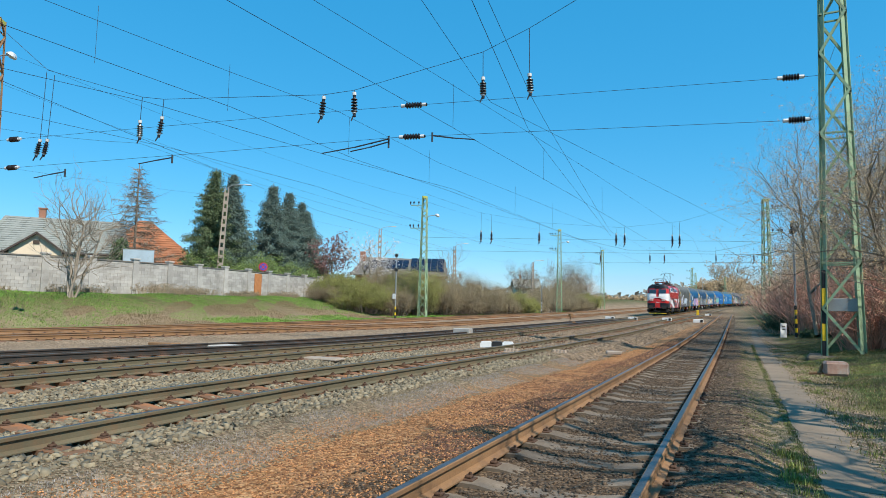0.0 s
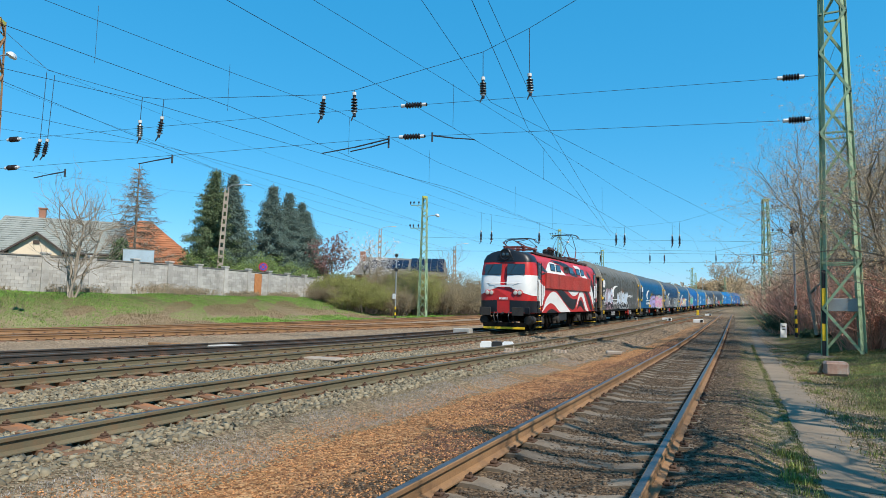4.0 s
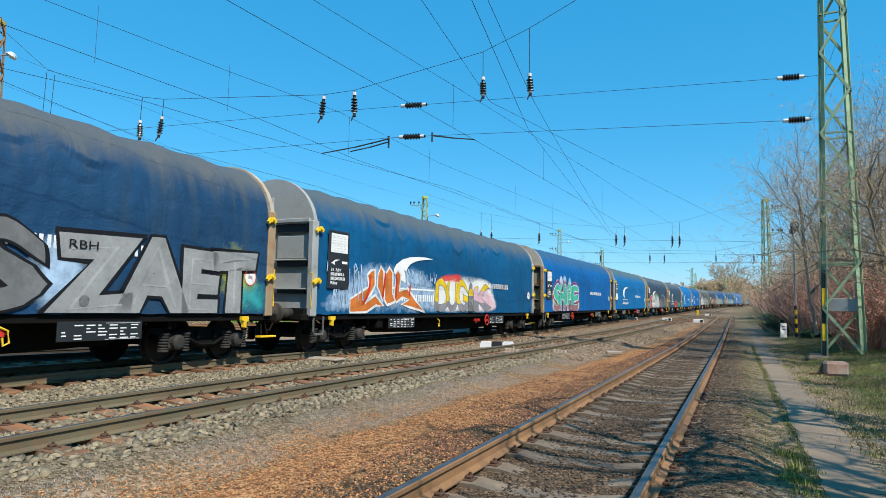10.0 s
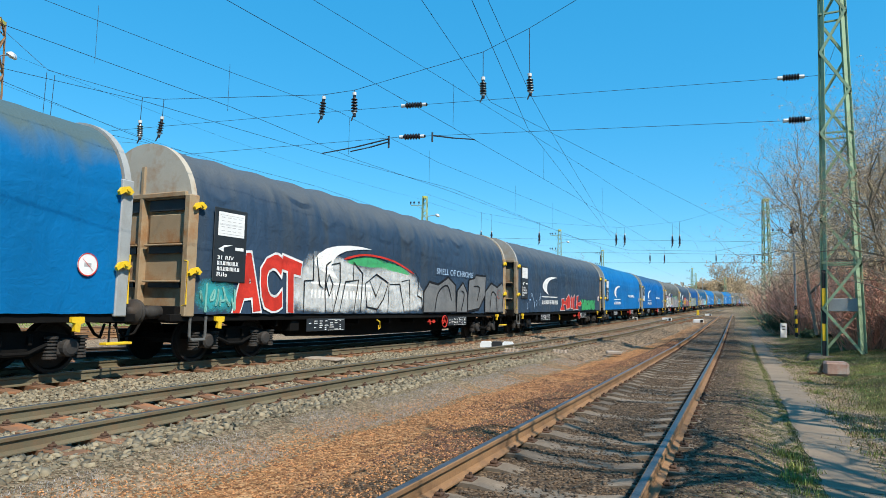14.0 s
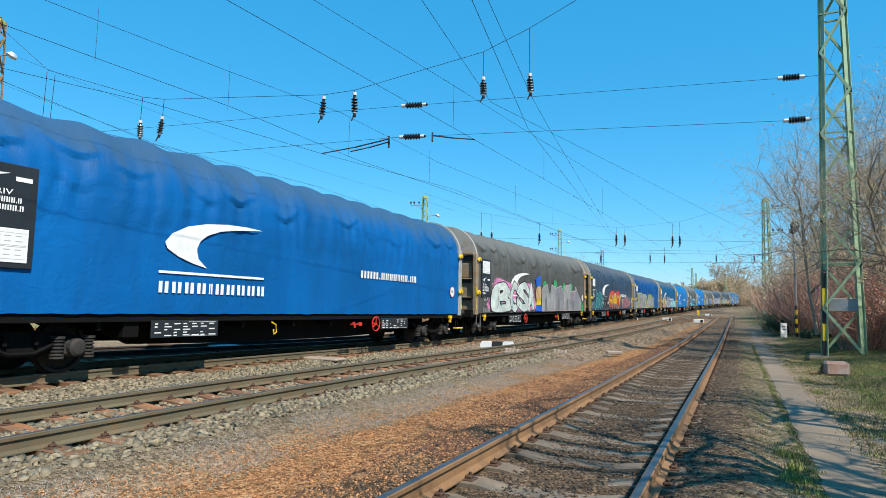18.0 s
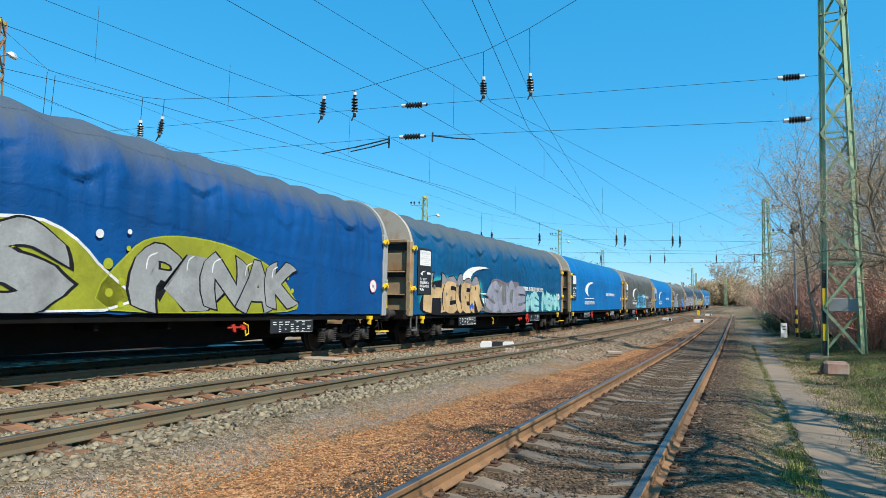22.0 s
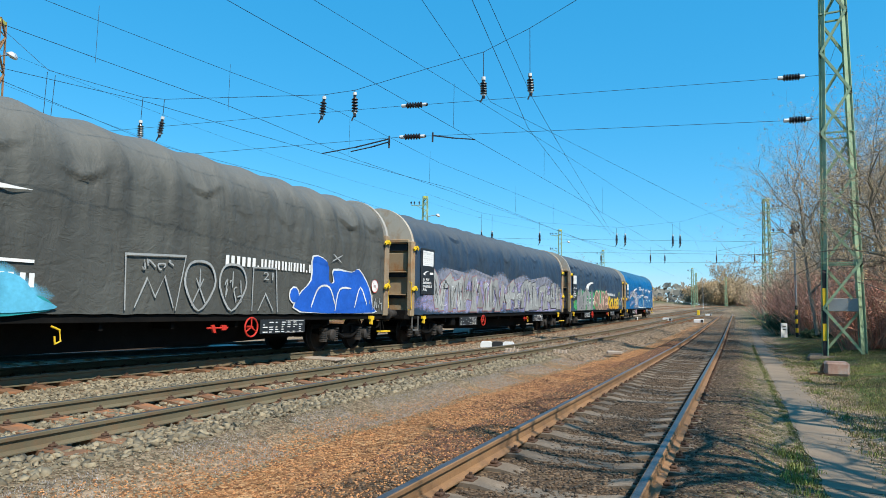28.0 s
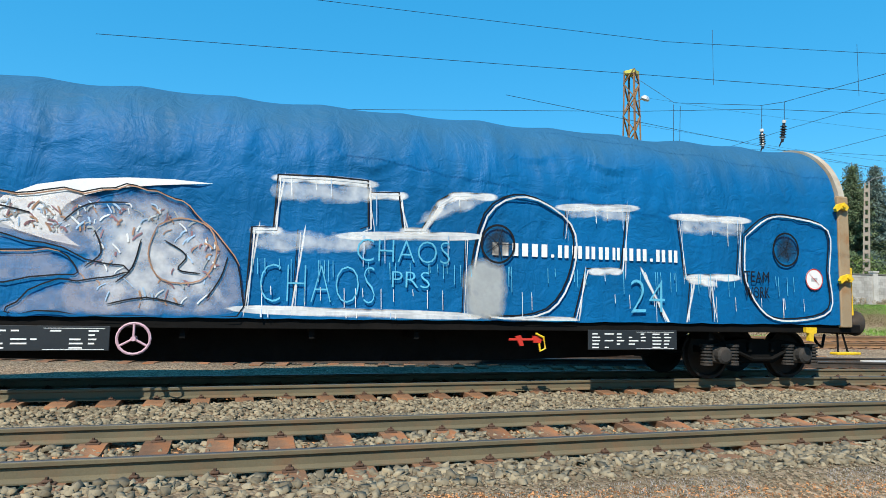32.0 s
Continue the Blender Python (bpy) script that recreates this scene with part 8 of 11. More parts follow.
# ---- plants ----
bark_grey = surf("bark_grey", (0.33, 0.275, 0.21), 0.9, 0.3, 30, 3, 0.5)
bark_brown = surf("bark_brown", (0.26, 0.20, 0.145), 0.9, 0.3, 30, 3, 0.5)
cane_red = surf("canes_reddish", (0.68, 0.345, 0.24), 0.85, 0.3, 30, 3, 0.3, island=0.35)
cane_tan = surf("canes_tan", (0.48, 0.36, 0.24), 0.85, 0.3, 30, 3, 0.3, island=0.35)
cane_grey = surf("canes_grey_brown", (0.31, 0.235, 0.165), 0.85, 0.3, 30, 3, 0.3, island=0.35)


def leafy(name, colour, spread=0.45):
    m = surf(name, colour, 0.7, 0.25, 12, 0.8, 0, island=spread)
    b = m.node_tree.nodes["Principled BSDF"]
    b.inputs["Subsurface Weight"].default_value = 0.0
    return m


needle_blue = leafy("needles_blue_green", (0.095, 0.14, 0.115))
needle_green = leafy("needles_green", (0.085, 0.12, 0.05))
leaf_spring = leafy("leaves_spring_green", (0.20, 0.20, 0.05), 0.6)
leaf_green = leafy("leaves_green", (0.13, 0.19, 0.045))
leaf_plum = leafy("leaves_plum", (0.17, 0.085, 0.075))
leaf_olive = leafy("buds_olive", (0.20, 0.158, 0.085), 0.5)
leaf_buds = leafy("buds_tan", (0.33, 0.235, 0.13), 0.4)
leaf_rust = leafy("catkins_rusty", (0.40, 0.28, 0.13))
blossom = leafy("blossom_white", (0.62, 0.58, 0.54), 0.2)


class Twigs:
    """Collects tapered three- to six-sided branches in plain lists."""

    def __init__(self):
        self.v, self.f, self.tips = [], [], []

    def limb(self, pts, r0, r1, n):
        base = len(self.v)
        for i, p in enumerate(pts):
            d = (pts[min(i + 1, len(pts) - 1)] - pts[max(i - 1, 0)])
            d = d.normalized() if d.length > 1e-6 else Vector((0, 0, 1))
            a = d.orthogonal().normalized()
            b = d.cross(a)
            r = r0 + (r1 - r0) * i / (len(pts) - 1)
            for k in range(n):
                t = 2 * math.pi * k / n
                self.v.append(tuple(p + (a * math.cos(t) + b * math.sin(t)) * r))
        for i in range(len(pts) - 1):
            for k in range(n):
                self.f.append((base + i * n + k, base + i * n + (k + 1) % n, base + (i + 1) * n + (k + 1) % n, base + (i + 1) * n + k))

    def grow(self, r, p, d, length, rad, level, bend=0.25, up=0.15, fork=(2, 4)):
        """A branch that bends, tapers and forks level times."""
        pts = [p.copy()]
        q = p.copy()
        k = 4 if level > 1 else 3
        for i in range(k):
            d = (d + Vector((r.gauss(0, bend), r.gauss(0, bend), r.gauss(0, bend) + up))).normalized()
            q = q + d * (length / k)
            pts.append(q.copy())
        self.limb(pts, rad, rad * (0.55 if level else 0.3), 6 if rad > 0.06 else (4 if rad > 0.02 else 3))
        if level == 0:
            self.tips.append(q)
            return
        for j in range(r.randint(*fork)):
            at = pts[r.randint(1, k)] if j else pts[-1]
            nd = (d + Vector((r.gauss(0, 0.6), r.gauss(0, 0.6), r.gauss(0, 0.45)))).normalized()
            self.grow(r, at, nd, length * r.uniform(0.55, 0.8), rad * r.uniform(0.42, 0.6), level - 1, bend, up, fork)


def clumps(points, r, size, spread, per, flat=1.0):
    """Many small leaf pairs about points: lists of vertices and faces."""
    v, f = [], []
    for p in points:
        for _ in range(per):
            c = Vector((p[0] + r.gauss(0, spread), p[1] + r.gauss(0, spread), p[2] + r.gauss(0, spread * flat)))
            s = size * r.uniform(0.6, 1.4)
            a = Vector((r.gauss(0, 1), r.gauss(0, 1), r.gauss(0, 1))).normalized()
            b = a.orthogonal().normalized() * s * 0.5
            e = a * s
            k = len(v)
            v += [tuple(c - e * 0.5), tuple(c + b), tuple(c + e * 0.5), tuple(c - b)]
            f.append((k, k + 1, k + 2, k + 3))
    return v, f


def bare_tree(name, label, x, y, z, height, seed, bark, level=5, stems=1, lean=0.0, leaf=None, leaf_size=0.05, per=2, rad=0.12, fork=(2, 4), up=0.12, group="trees"):
    r = random.Random(seed)
    t = thing(name, label, "tree" if name == "tree" else "shrub", group, Matrix.Translation((x, y, z)))
    tr, tw = Twigs(), Twigs()
    for s in range(stems):
        base = Vector((r.gauss(0, 0.15) if stems > 1 else 0, r.gauss(0, 0.15) if stems > 1 else 0, -0.15))
        d = Vector((r.gauss(0, 0.12 + 0.18 * (stems > 1)) + lean, r.gauss(0, 0.12 + 0.18 * (stems > 1)), 1)).normalized()
        pts = [base]
        q = base.copy()
        for i in range(6):
            d = (d + Vector((r.gauss(0, 0.07), r.gauss(0, 0.07), 0.1))).normalized()
            q = q + d * height * 0.115
            pts.append(q.copy())
        tr.limb(pts, rad, rad * 0.5, 7)
        for i in range(2, 7):
            for j in range(2 if i < 6 else 3):
                nd = Vector((r.gauss(0, 0.75), r.gauss(0, 0.75), r.uniform(0.2, 1.0))).normalized()
                tw.grow(r, pts[i], nd, height * r.uniform(0.2, 0.34), rad * 0.42, level - 2, 0.2, up, fork)
    mesh_part("trunk", tr.v, tr.f, bark, t, smooth=True)
    mesh_part("branchwork", tw.v, tw.f, bark, t, "bare twigs")
    if leaf:
        v, f = clumps(tw.tips, r, leaf_size, 0.035 + leaf_size * 0.4, per)
        mesh_part("foliage", v, f, leaf, t)
    return t


def conifer(label, x, y, z, height, radius, seed, needles, sparse=False):
    """A spruce: trunk, whorls of drooping branches, needles in small sprays."""
    r = random.Random(seed)
    t = thing("conifer", label, "tree", "garden conifers", Matrix.Translation((x, y, z)))
    tr = Twigs()
    tr.limb([Vector((0, 0, -0.3)), Vector((0.02, 0, height * 0.5)), Vector((0, 0, height))], 0.2, 0.03, 7)
    tips = []
    br = Twigs()
    k = 0
    h = height * (0.10 if not sparse else 0.2)
    while h < height * 0.985:
        q = 1 - h / height
        reach = radius * (min(q * 1.06, 1.0) ** (0.84 if not sparse else 0.8)) * r.uniform(0.78, 1.12)
        for j in range(7 if not sparse else 5):
            a = 2 * math.pi * (j + r.random()) / (7 if not sparse else 5)
            L = reach * r.uniform(0.65, 1.1)
            tip = Vector((math.cos(a) * L, math.sin(a) * L, h + L * (r.uniform(-0.25, 0.05) if not sparse else r.uniform(-0.1, 0.15))))
            mid = Vector((math.cos(a) * L * 0.55, math.sin(a) * L * 0.55, h - L * 0.05))
            br.limb([Vector((0, 0, h)), mid, tip], 0.05 * q + 0.015, 0.008, 3)
            n = max(3, int(L * (6 if not sparse else 7)))
            for m in range(n):
                w = 0.25 + 0.75 * (m + r.random()) / n
                p = mid.lerp(tip, (w - 0.55) / 0.45) if w > 0.55 else Vector((0, 0, h)).lerp(mid, w / 0.55)
                tips.append((p.x, p.y, p.z - 0.04))
                if sparse:
                    for _ in range(4):
                        sd = Vector((r.gauss(0, 0.32), r.gauss(0, 0.32), r.gauss(-0.12, 0.22)))
                        br.limb([p, p + sd], 0.014, 0.006, 3)
        h += height * (0.024 if not sparse else 0.035) * r.uniform(0.8, 1.2)
        k += 1
    mesh_part("trunk", tr.v, tr.f, bark_brown, t, smooth=True)
    mesh_part("branchwork", br.v, br.f, bark_brown, t)
    if needles:
        v, f = clumps(tips, r, 0.12, 0.21, 18, 0.7)
        mesh_part("foliage", v, f, needles, t)
    return t


def shrub(label, x, y, z, w, h, seed, canes, leaf, per=5, n=60, size=0.10, depth=None):
    """A thicket: many canes from one stool, forked twigs, an uneven cloud of small leaves with gaps."""
    r = random.Random(seed)
    t = thing("shrub", label, "shrub", "lineside shrubs", Matrix.Translation((x, y, z)))
    tw = Twigs()
    tips = []
    depth = depth or w
    for i in range(n):
        bx, by = r.uniform(-0.38, 0.38) * w, r.uniform(-0.38, 0.38) * depth
        hh = h * r.uniform(0.45, 1.0) * (1 - 0.5 * abs(bx / w) ** 1.4)
        d = Vector((bx / w * 0.9 + r.gauss(0, 0.22), by / depth * 0.9 + r.gauss(0, 0.22), 1)).normalized()
        pts = [Vector((bx, by, -0.1))]
        q = pts[0].copy()
        for k in range(4):
            d = (d + Vector((r.gauss(0, 0.16), r.gauss(0, 0.16), r.gauss(0, 0.08)))).normalized()
            q = q + d * hh / 4
            pts.append(q.copy())
        tw.limb(pts, 0.022, 0.006, 3)
        for k in (2, 3, 4):
            for j in range(3):
                e = pts[k] + Vector((r.gauss(0, 0.28), r.gauss(0, 0.28), r.uniform(0.0, 0.5))) * (h / 3)
                tw.limb([pts[k], (pts[k] + e) / 2 + Vector((r.gauss(0, 0.04), r.gauss(0, 0.04), 0.03)), e], 0.010, 0.003, 3)
                tips.append(e)
                tips.append((pts[k] + e) / 2)
    mesh_part("cane_thicket", tw.v, tw.f, canes, t)
    if leaf:
        v, f = clumps(tips, r, size, 0.16 * h / 3, per)
        mesh_part("foliage", v, f, leaf, t)
    return t



# ---- the far side: wall, houses, trees ----
def land_z(x, y):
    return float(land(np.array([float(x)]), np.array([float(y)]))[0][0])


wall_grey = surf("wall_grey_block", (0.43, 0.405, 0.365), 0.9, 0.16, 20, 0.7, 0.4, 0, (0.22, 0.20, 0.165), 0.5, 0.9, island=0.16)
wall_mortar = surf("wall_mortar", (0.33, 0.31, 0.275), 0.95, 0.15, 20, 1, 0.3)
coping_dark = surf("coping_dark", (0.17, 0.155, 0.135), 0.9, 0.2, 20, 2, 0.4)
clay_orange = surf("clay_block_orange", (0.46, 0.19, 0.07), 0.9, 0.2, 20, 3, 0.4)
plaster_cream = surf("plaster_cream", (0.70, 0.57, 0.42), 0.9, 0.08, 20, 1, 0.2)
plaster_ochre = surf("plaster_ochre", (0.56, 0.37, 0.13), 0.9, 0.1, 20, 1, 0.2)
roof_slate = surf("roof_grey_slate", (0.25, 0.262, 0.235), 0.85, 0.12, 12, 1, 0.3, island=0.05)
roof_tile = surf("roof_red_tile", (0.36, 0.135, 0.06), 0.85, 0.2, 12, 0.8, 0.3, 0, (0.20, 0.09, 0.05), 0.5, 1.0, island=0.15)
brick_red = surf("brick_red", (0.36, 0.16, 0.10), 0.9, 0.2, 20, 3, 0.4)
wood_dark = surf("wood_dark", (0.07, 0.05, 0.04), 0.8, 0.2, 20, 3, 0.3)
concrete_pole = surf("pole_concrete", (0.36, 0.30, 0.24), 0.9, 0.15, 25, 2, 0.4, 0, (0.22, 0.15, 0.1), 0.5, 2)
solar_blue = surf("solar_cell", (0.012, 0.022, 0.045), 0.15, 0.15, 4, 1, 0)
metal_grey = surf("metal_grey", (0.34, 0.35, 0.35), 0.5, 0.1, 20, 2, 0.1, 0.5)
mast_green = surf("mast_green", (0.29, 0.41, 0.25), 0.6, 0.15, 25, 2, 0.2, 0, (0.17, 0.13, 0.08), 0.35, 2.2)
# darker copy of the mast green, shade put into the colour
mast_shaded = surf("mast_green_shaded", (0.085, 0.105, 0.06), 0.7, 0.2, 25, 2, 0.2)
alu = surf("lamp_aluminium", (0.62, 0.63, 0.62), 0.4, 0.08, 20, 2, 0.05, 0.3)


def yard_wall():
    """A long wall of grey blocks between pillars with caps, stepping down with the bank."""
    w = thing("yard_wall", "long grey concrete block wall with capped pillars", "wall", kind="structure")
    pts = [(-42.0, 18.0, 1.75, 4.6), (-33.5, 33.0, 1.75, 4.42), (-28.6, 42.0, 1.75, 4.30), (-22.5, 49.0, 1.82, 4.33), (-20.3, 53.5, 1.75, 4.33), (-18.2, 58.0, 1.65, 4.33), (-14.6, 67.0, 1.75, 4.28), (-11.0, 76.0, 1.85, 4.22)]
    total = [0.0]
    for a, b in zip(pts, pts[1:]):
        total.append(total[-1] + math.hypot(b[0] - a[0], b[1] - a[1]))

    def at(s):
        return [float(np.interp(s, total, [p[i] for p in pts])) for i in range(4)]
    n = int(total[-1] / 3.0)
    rnd = random.Random(4)
    for i in range(n):
        a, b = at(total[-1] * i / n), at(total[-1] * (i + 1) / n)
        L = math.hypot(b[0] - a[0], b[1] - a[1])
        ang = math.atan2(b[1] - a[1], b[0] - a[0])
        m = Matrix.Translation((a[0], a[1], a[2] - 0.4)) @ Matrix.Rotation(ang, 4, "Z")
        h = a[3] - a[2] + 0.4
        # bay: backing, courses of blocks with recessed joints, coping
        panel = part("wall_panel", bmesh_of_box(m, L, h), wall_mortar, w)
        rows = int(h / 0.24)
        cnt = int(L / 0.5)
        v, f = [], []
        for rr in range(rows):
            for c in range(cnt + 1):
                x0 = (c - (0.5 if rr % 2 else 0)) * 0.5
                x1 = min(x0 + 0.488, L - 0.01)
                x0 = max(x0, 0.01)
                if x1 - x0 < 0.05:
                    continue
                y = -0.10 + rnd.uniform(-0.008, 0.006)
                k = len(v)
                for yy in (y, 0.1):
                    for px, pz in ((x0, rr * 0.24), (x1, rr * 0.24), (x1, rr * 0.24 + 0.228), (x0, rr * 0.24 + 0.228)):
                        v.append(tuple(m @ Vector((px, yy, pz))))
                f += [(k, k + 1, k + 2, k + 3), (k + 1, k + 5, k + 6, k + 2), (k + 4, k, k + 3, k + 7), (k + 3, k + 2, k + 6, k + 7), (k + 5, k + 4, k + 7, k + 6)]
        if rows:
            tagged(mesh_part("wall_blocks", v, f, wall_grey, panel), kind="stuff")
        bm = bmesh.new()
        box(bm, L / 2, 0, h - 0.1, L, 0.3, 0.09, None, 0.01)
        bmesh.ops.transform(bm, matrix=m, verts=bm.verts)
        part("coping", bm, coping_dark, panel)
        bm = bmesh.new()
        box(bm, 0, 0, h / 2 + 0.02, 0.46, 0.34, h + 0.06, None, 0.01)
        bmesh.ops.transform(bm, matrix=m, verts=bm.verts)
        pil = part("pillar", bm, wall_grey, w)
        bm = bmesh.new()
        box(bm, 0, 0, h + 0.1, 0.6, 0.46, 0.12, None, 0.02)
        bmesh.ops.transform(bm, matrix=m, verts=bm.verts)
        part("pillar_cap", bm, wall_grey, pil)
    # a gap closed with orange clay blocks
    a = at(total[5] + 2.6)
    bm = bmesh.new()
    m = Matrix.Translation((a[0], a[1], a[2])) @ Matrix.Rotation(math.atan2(9, 3.6), 4, "Z")
    box(bm, 0, -0.14, 1.15, 0.95, 0.12, 2.5, None, 0.01)
    bmesh.ops.transform(bm, matrix=m, verts=bm.verts)
    part("clay_block_fill", bm, clay_orange, w, "gap filled with orange clay blocks")


def bmesh_of_box(m, L, h):
    bm = bmesh.new()
    box(bm, L / 2, 0.02, h / 2 - 0.1, L, 0.12, h - 0.2)
    bmesh.ops.transform(bm, matrix=m, verts=bm.verts)
    return bm


yard_wall()


def roof_slab(bm, corners, thick=0.18):
    a = [bm.verts.new(c) for c in corners]
    b = [bm.verts.new((c[0], c[1], c[2] - thick)) for c in corners]
    bm.faces.new(a)
    bm.faces.new(b[::-1])
    for i in range(len(a)):
        j = (i + 1) % len(a)
        bm.faces.new((a[j], a[i], b[i], b[j]))


def tile_rows(parent, a, b, c, d, rows, mat_):
    """Courses of tiles over a roof slope a-b (eave) to d-c (ridge), as overlapping strips."""
    a, b, c, d = (Vector(q) for q in (a, b, c, d))
    nrm = (b - a).cross(d - a).normalized()
    if nrm.z < 0:
        nrm = -nrm
    v, f = [], []
    for i in range(rows):
        t0, t1 = i / rows, min(1, (i + 1.15) / rows)
        p = [a.lerp(d, t0) + nrm * 0.07, b.lerp(c, t0) + nrm * 0.07, b.lerp(c, t1) + nrm * 0.03, a.lerp(d, t1) + nrm * 0.03, a.lerp(d, t0) + nrm * 0.02, b.lerp(c, t0) + nrm * 0.02]
        n = max(1, int((p[1] - p[0]).length / 0.4))
        for k in range(n):
            q0, q1 = k / n, (k + 0.96) / n
            j = len(v)
            v += [tuple(p[0].lerp(p[1], q0)), tuple(p[0].lerp(p[1], q1)), tuple(p[3].lerp(p[2], q1)), tuple(p[3].lerp(p[2], q0)), tuple(p[4].lerp(p[5], q0)), tuple(p[4].lerp(p[5], q1))]
            f += [(j, j + 1, j + 2, j + 3), (j + 4, j + 5, j + 1, j)]
    tagged(mesh_part("roof_tiles", v, f, mat_, parent), kind="stuff")


def house_grey():
    h = thing("house", "cream house with a grey slate roof and a small cross gable", "house", "houses behind the wall")
    ang = math.atan2(4.0, 9.0)
    m = Matrix.Translation((-36.0, 61.0, 0)) @ Matrix.Rotation(ang, 4, "Z")

    def P(x, y, z):
        return tuple(m @ Vector((x, y, z)))
    bm = bmesh.new()
    box(bm, 0, 0, 3.4, 11.0, 7.0, 4.2)
    bmesh.ops.transform(bm, matrix=m, verts=bm.verts)
    part("wall", bm, plaster_cream, h)
    bm = bmesh.new()
    roof_slab(bm, [P(-6, -3.9, 5.45), P(6, -3.9, 5.55), P(5.2, 0, 8.9), P(-4.6, 0, 8.9)])
    roof_slab(bm, [P(6, 3.9, 5.5), P(-6, 3.9, 5.5), P(-4.6, 0, 8.9), P(5.2, 0, 8.9)])
    rf = part("roof", bm, roof_slate, h)
    tile_rows(rf, P(-6, -3.9, 5.45), P(6, -3.9, 5.55), P(5.2, 0, 8.9), P(-4.6, 0, 8.9), 16, roof_slate)
    # cross gable
    bm = bmesh.new()
    plate(bm, [(-3.4, 5.2), (0.6, 5.2), (0.6, 5.6), (-1.4, 7.0), (-3.4, 5.6)], -4.1, -1.0, m)
    part("gable_wall", bm, plaster_cream, h)
    bm = bmesh.new()
    roof_slab(bm, [P(-3.8, -4.5, 5.4), P(-1.4, -4.5, 7.2), P(-1.4, -0.6, 7.2), P(-3.8, -0.6, 5.4)])
    roof_slab(bm, [P(-1.4, -4.5, 7.2), P(1.0, -4.5, 5.4), P(1.0, -0.6, 5.4), P(-1.4, -0.6, 7.2)])
    part("gable_roof", bm, wood_dark, h)
    bm = bmesh.new()
    box(bm, -1.4, -4.13, 6.3, 0.5, 0.06, 0.35)
    bmesh.ops.transform(bm, matrix=m, verts=bm.verts)
    part("gable_vent", bm, wood_dark, h)
    bm = bmesh.new()
    box(bm, -1.7, 0.3, 9.0, 0.55, 0.55, 1.5, None, 0.02)
    bmesh.ops.transform(bm, matrix=m, verts=bm.verts)
    ch = part("chimney", bm, brick_red, h)
    bm = bmesh.new()
    box(bm, -1.7, 0.3, 9.8, 0.7, 0.7, 0.12, None, 0.02)
    bmesh.ops.transform(bm, matrix=m, verts=bm.verts)
    part("chimney_cap", bm, brick_red, ch)
    bm = bmesh.new()
    rod(bm, P(-6, -3.95, 5.36), P(6, -3.95, 5.46), 0.08)
    part("gutter", bm, wood_dark, h)
    for x in (2.4, 4.2):
        bm = bmesh.new()
        box(bm, x, -3.52, 4.5, 1.0, 0.08, 1.2)
        bmesh.ops.transform(bm, matrix=m, verts=bm.verts)
        part("window", bm, glass, h)


def house_red():
    h = thing("house", "ochre house with a steep red tiled hip roof", "house", "houses behind the wall")
    m = Matrix.Translation((-33.6, 75.0, 0)) @ Matrix.Rotation(0.35, 4, "Z")

    def P(x, y, z):
        return tuple(m @ Vector((x, y, z)))
    bm = bmesh.new()
    box(bm, 0, 0, 3.6, 9.6, 8.0, 4.0)
    bmesh.ops.transform(bm, matrix=m, verts=bm.verts)
    part("wall", bm, plaster_ochre, h)
    bm = bmesh.new()
    e = [P(-5.4, -4.6, 5.6), P(5.4, -4.6, 5.6), P(5.4, 4.6, 5.6), P(-5.4, 4.6, 5.6)]
    r0, r1 = P(-1.6, 0, 10.6), P(-0.4, 0, 10.6)
    for c in ((e[0], e[1], r1, r0), (e[2], e[3], r0, r1)):
        roof_slab(bm, c)
    for c in ((e[1], e[2], r1), (e[3], e[0], r0)):
        roof_slab(bm, c)
    rf = part("roof", bm, roof_tile, h)
    tile_rows(rf, e[0], e[1], r1, r0, 18, roof_tile)
    bm = bmesh.new()
    box(bm, 1.2, -4.03, 4.6, 1.2, 0.08, 1.2)
    bmesh.ops.transform(bm, matrix=m, verts=bm.verts)
    part("window", bm, glass, h)


roof_dull = surf("roof_dull_grey", (0.15, 0.135, 0.12), 0.85, 0.15, 12, 0.8, 0.3)


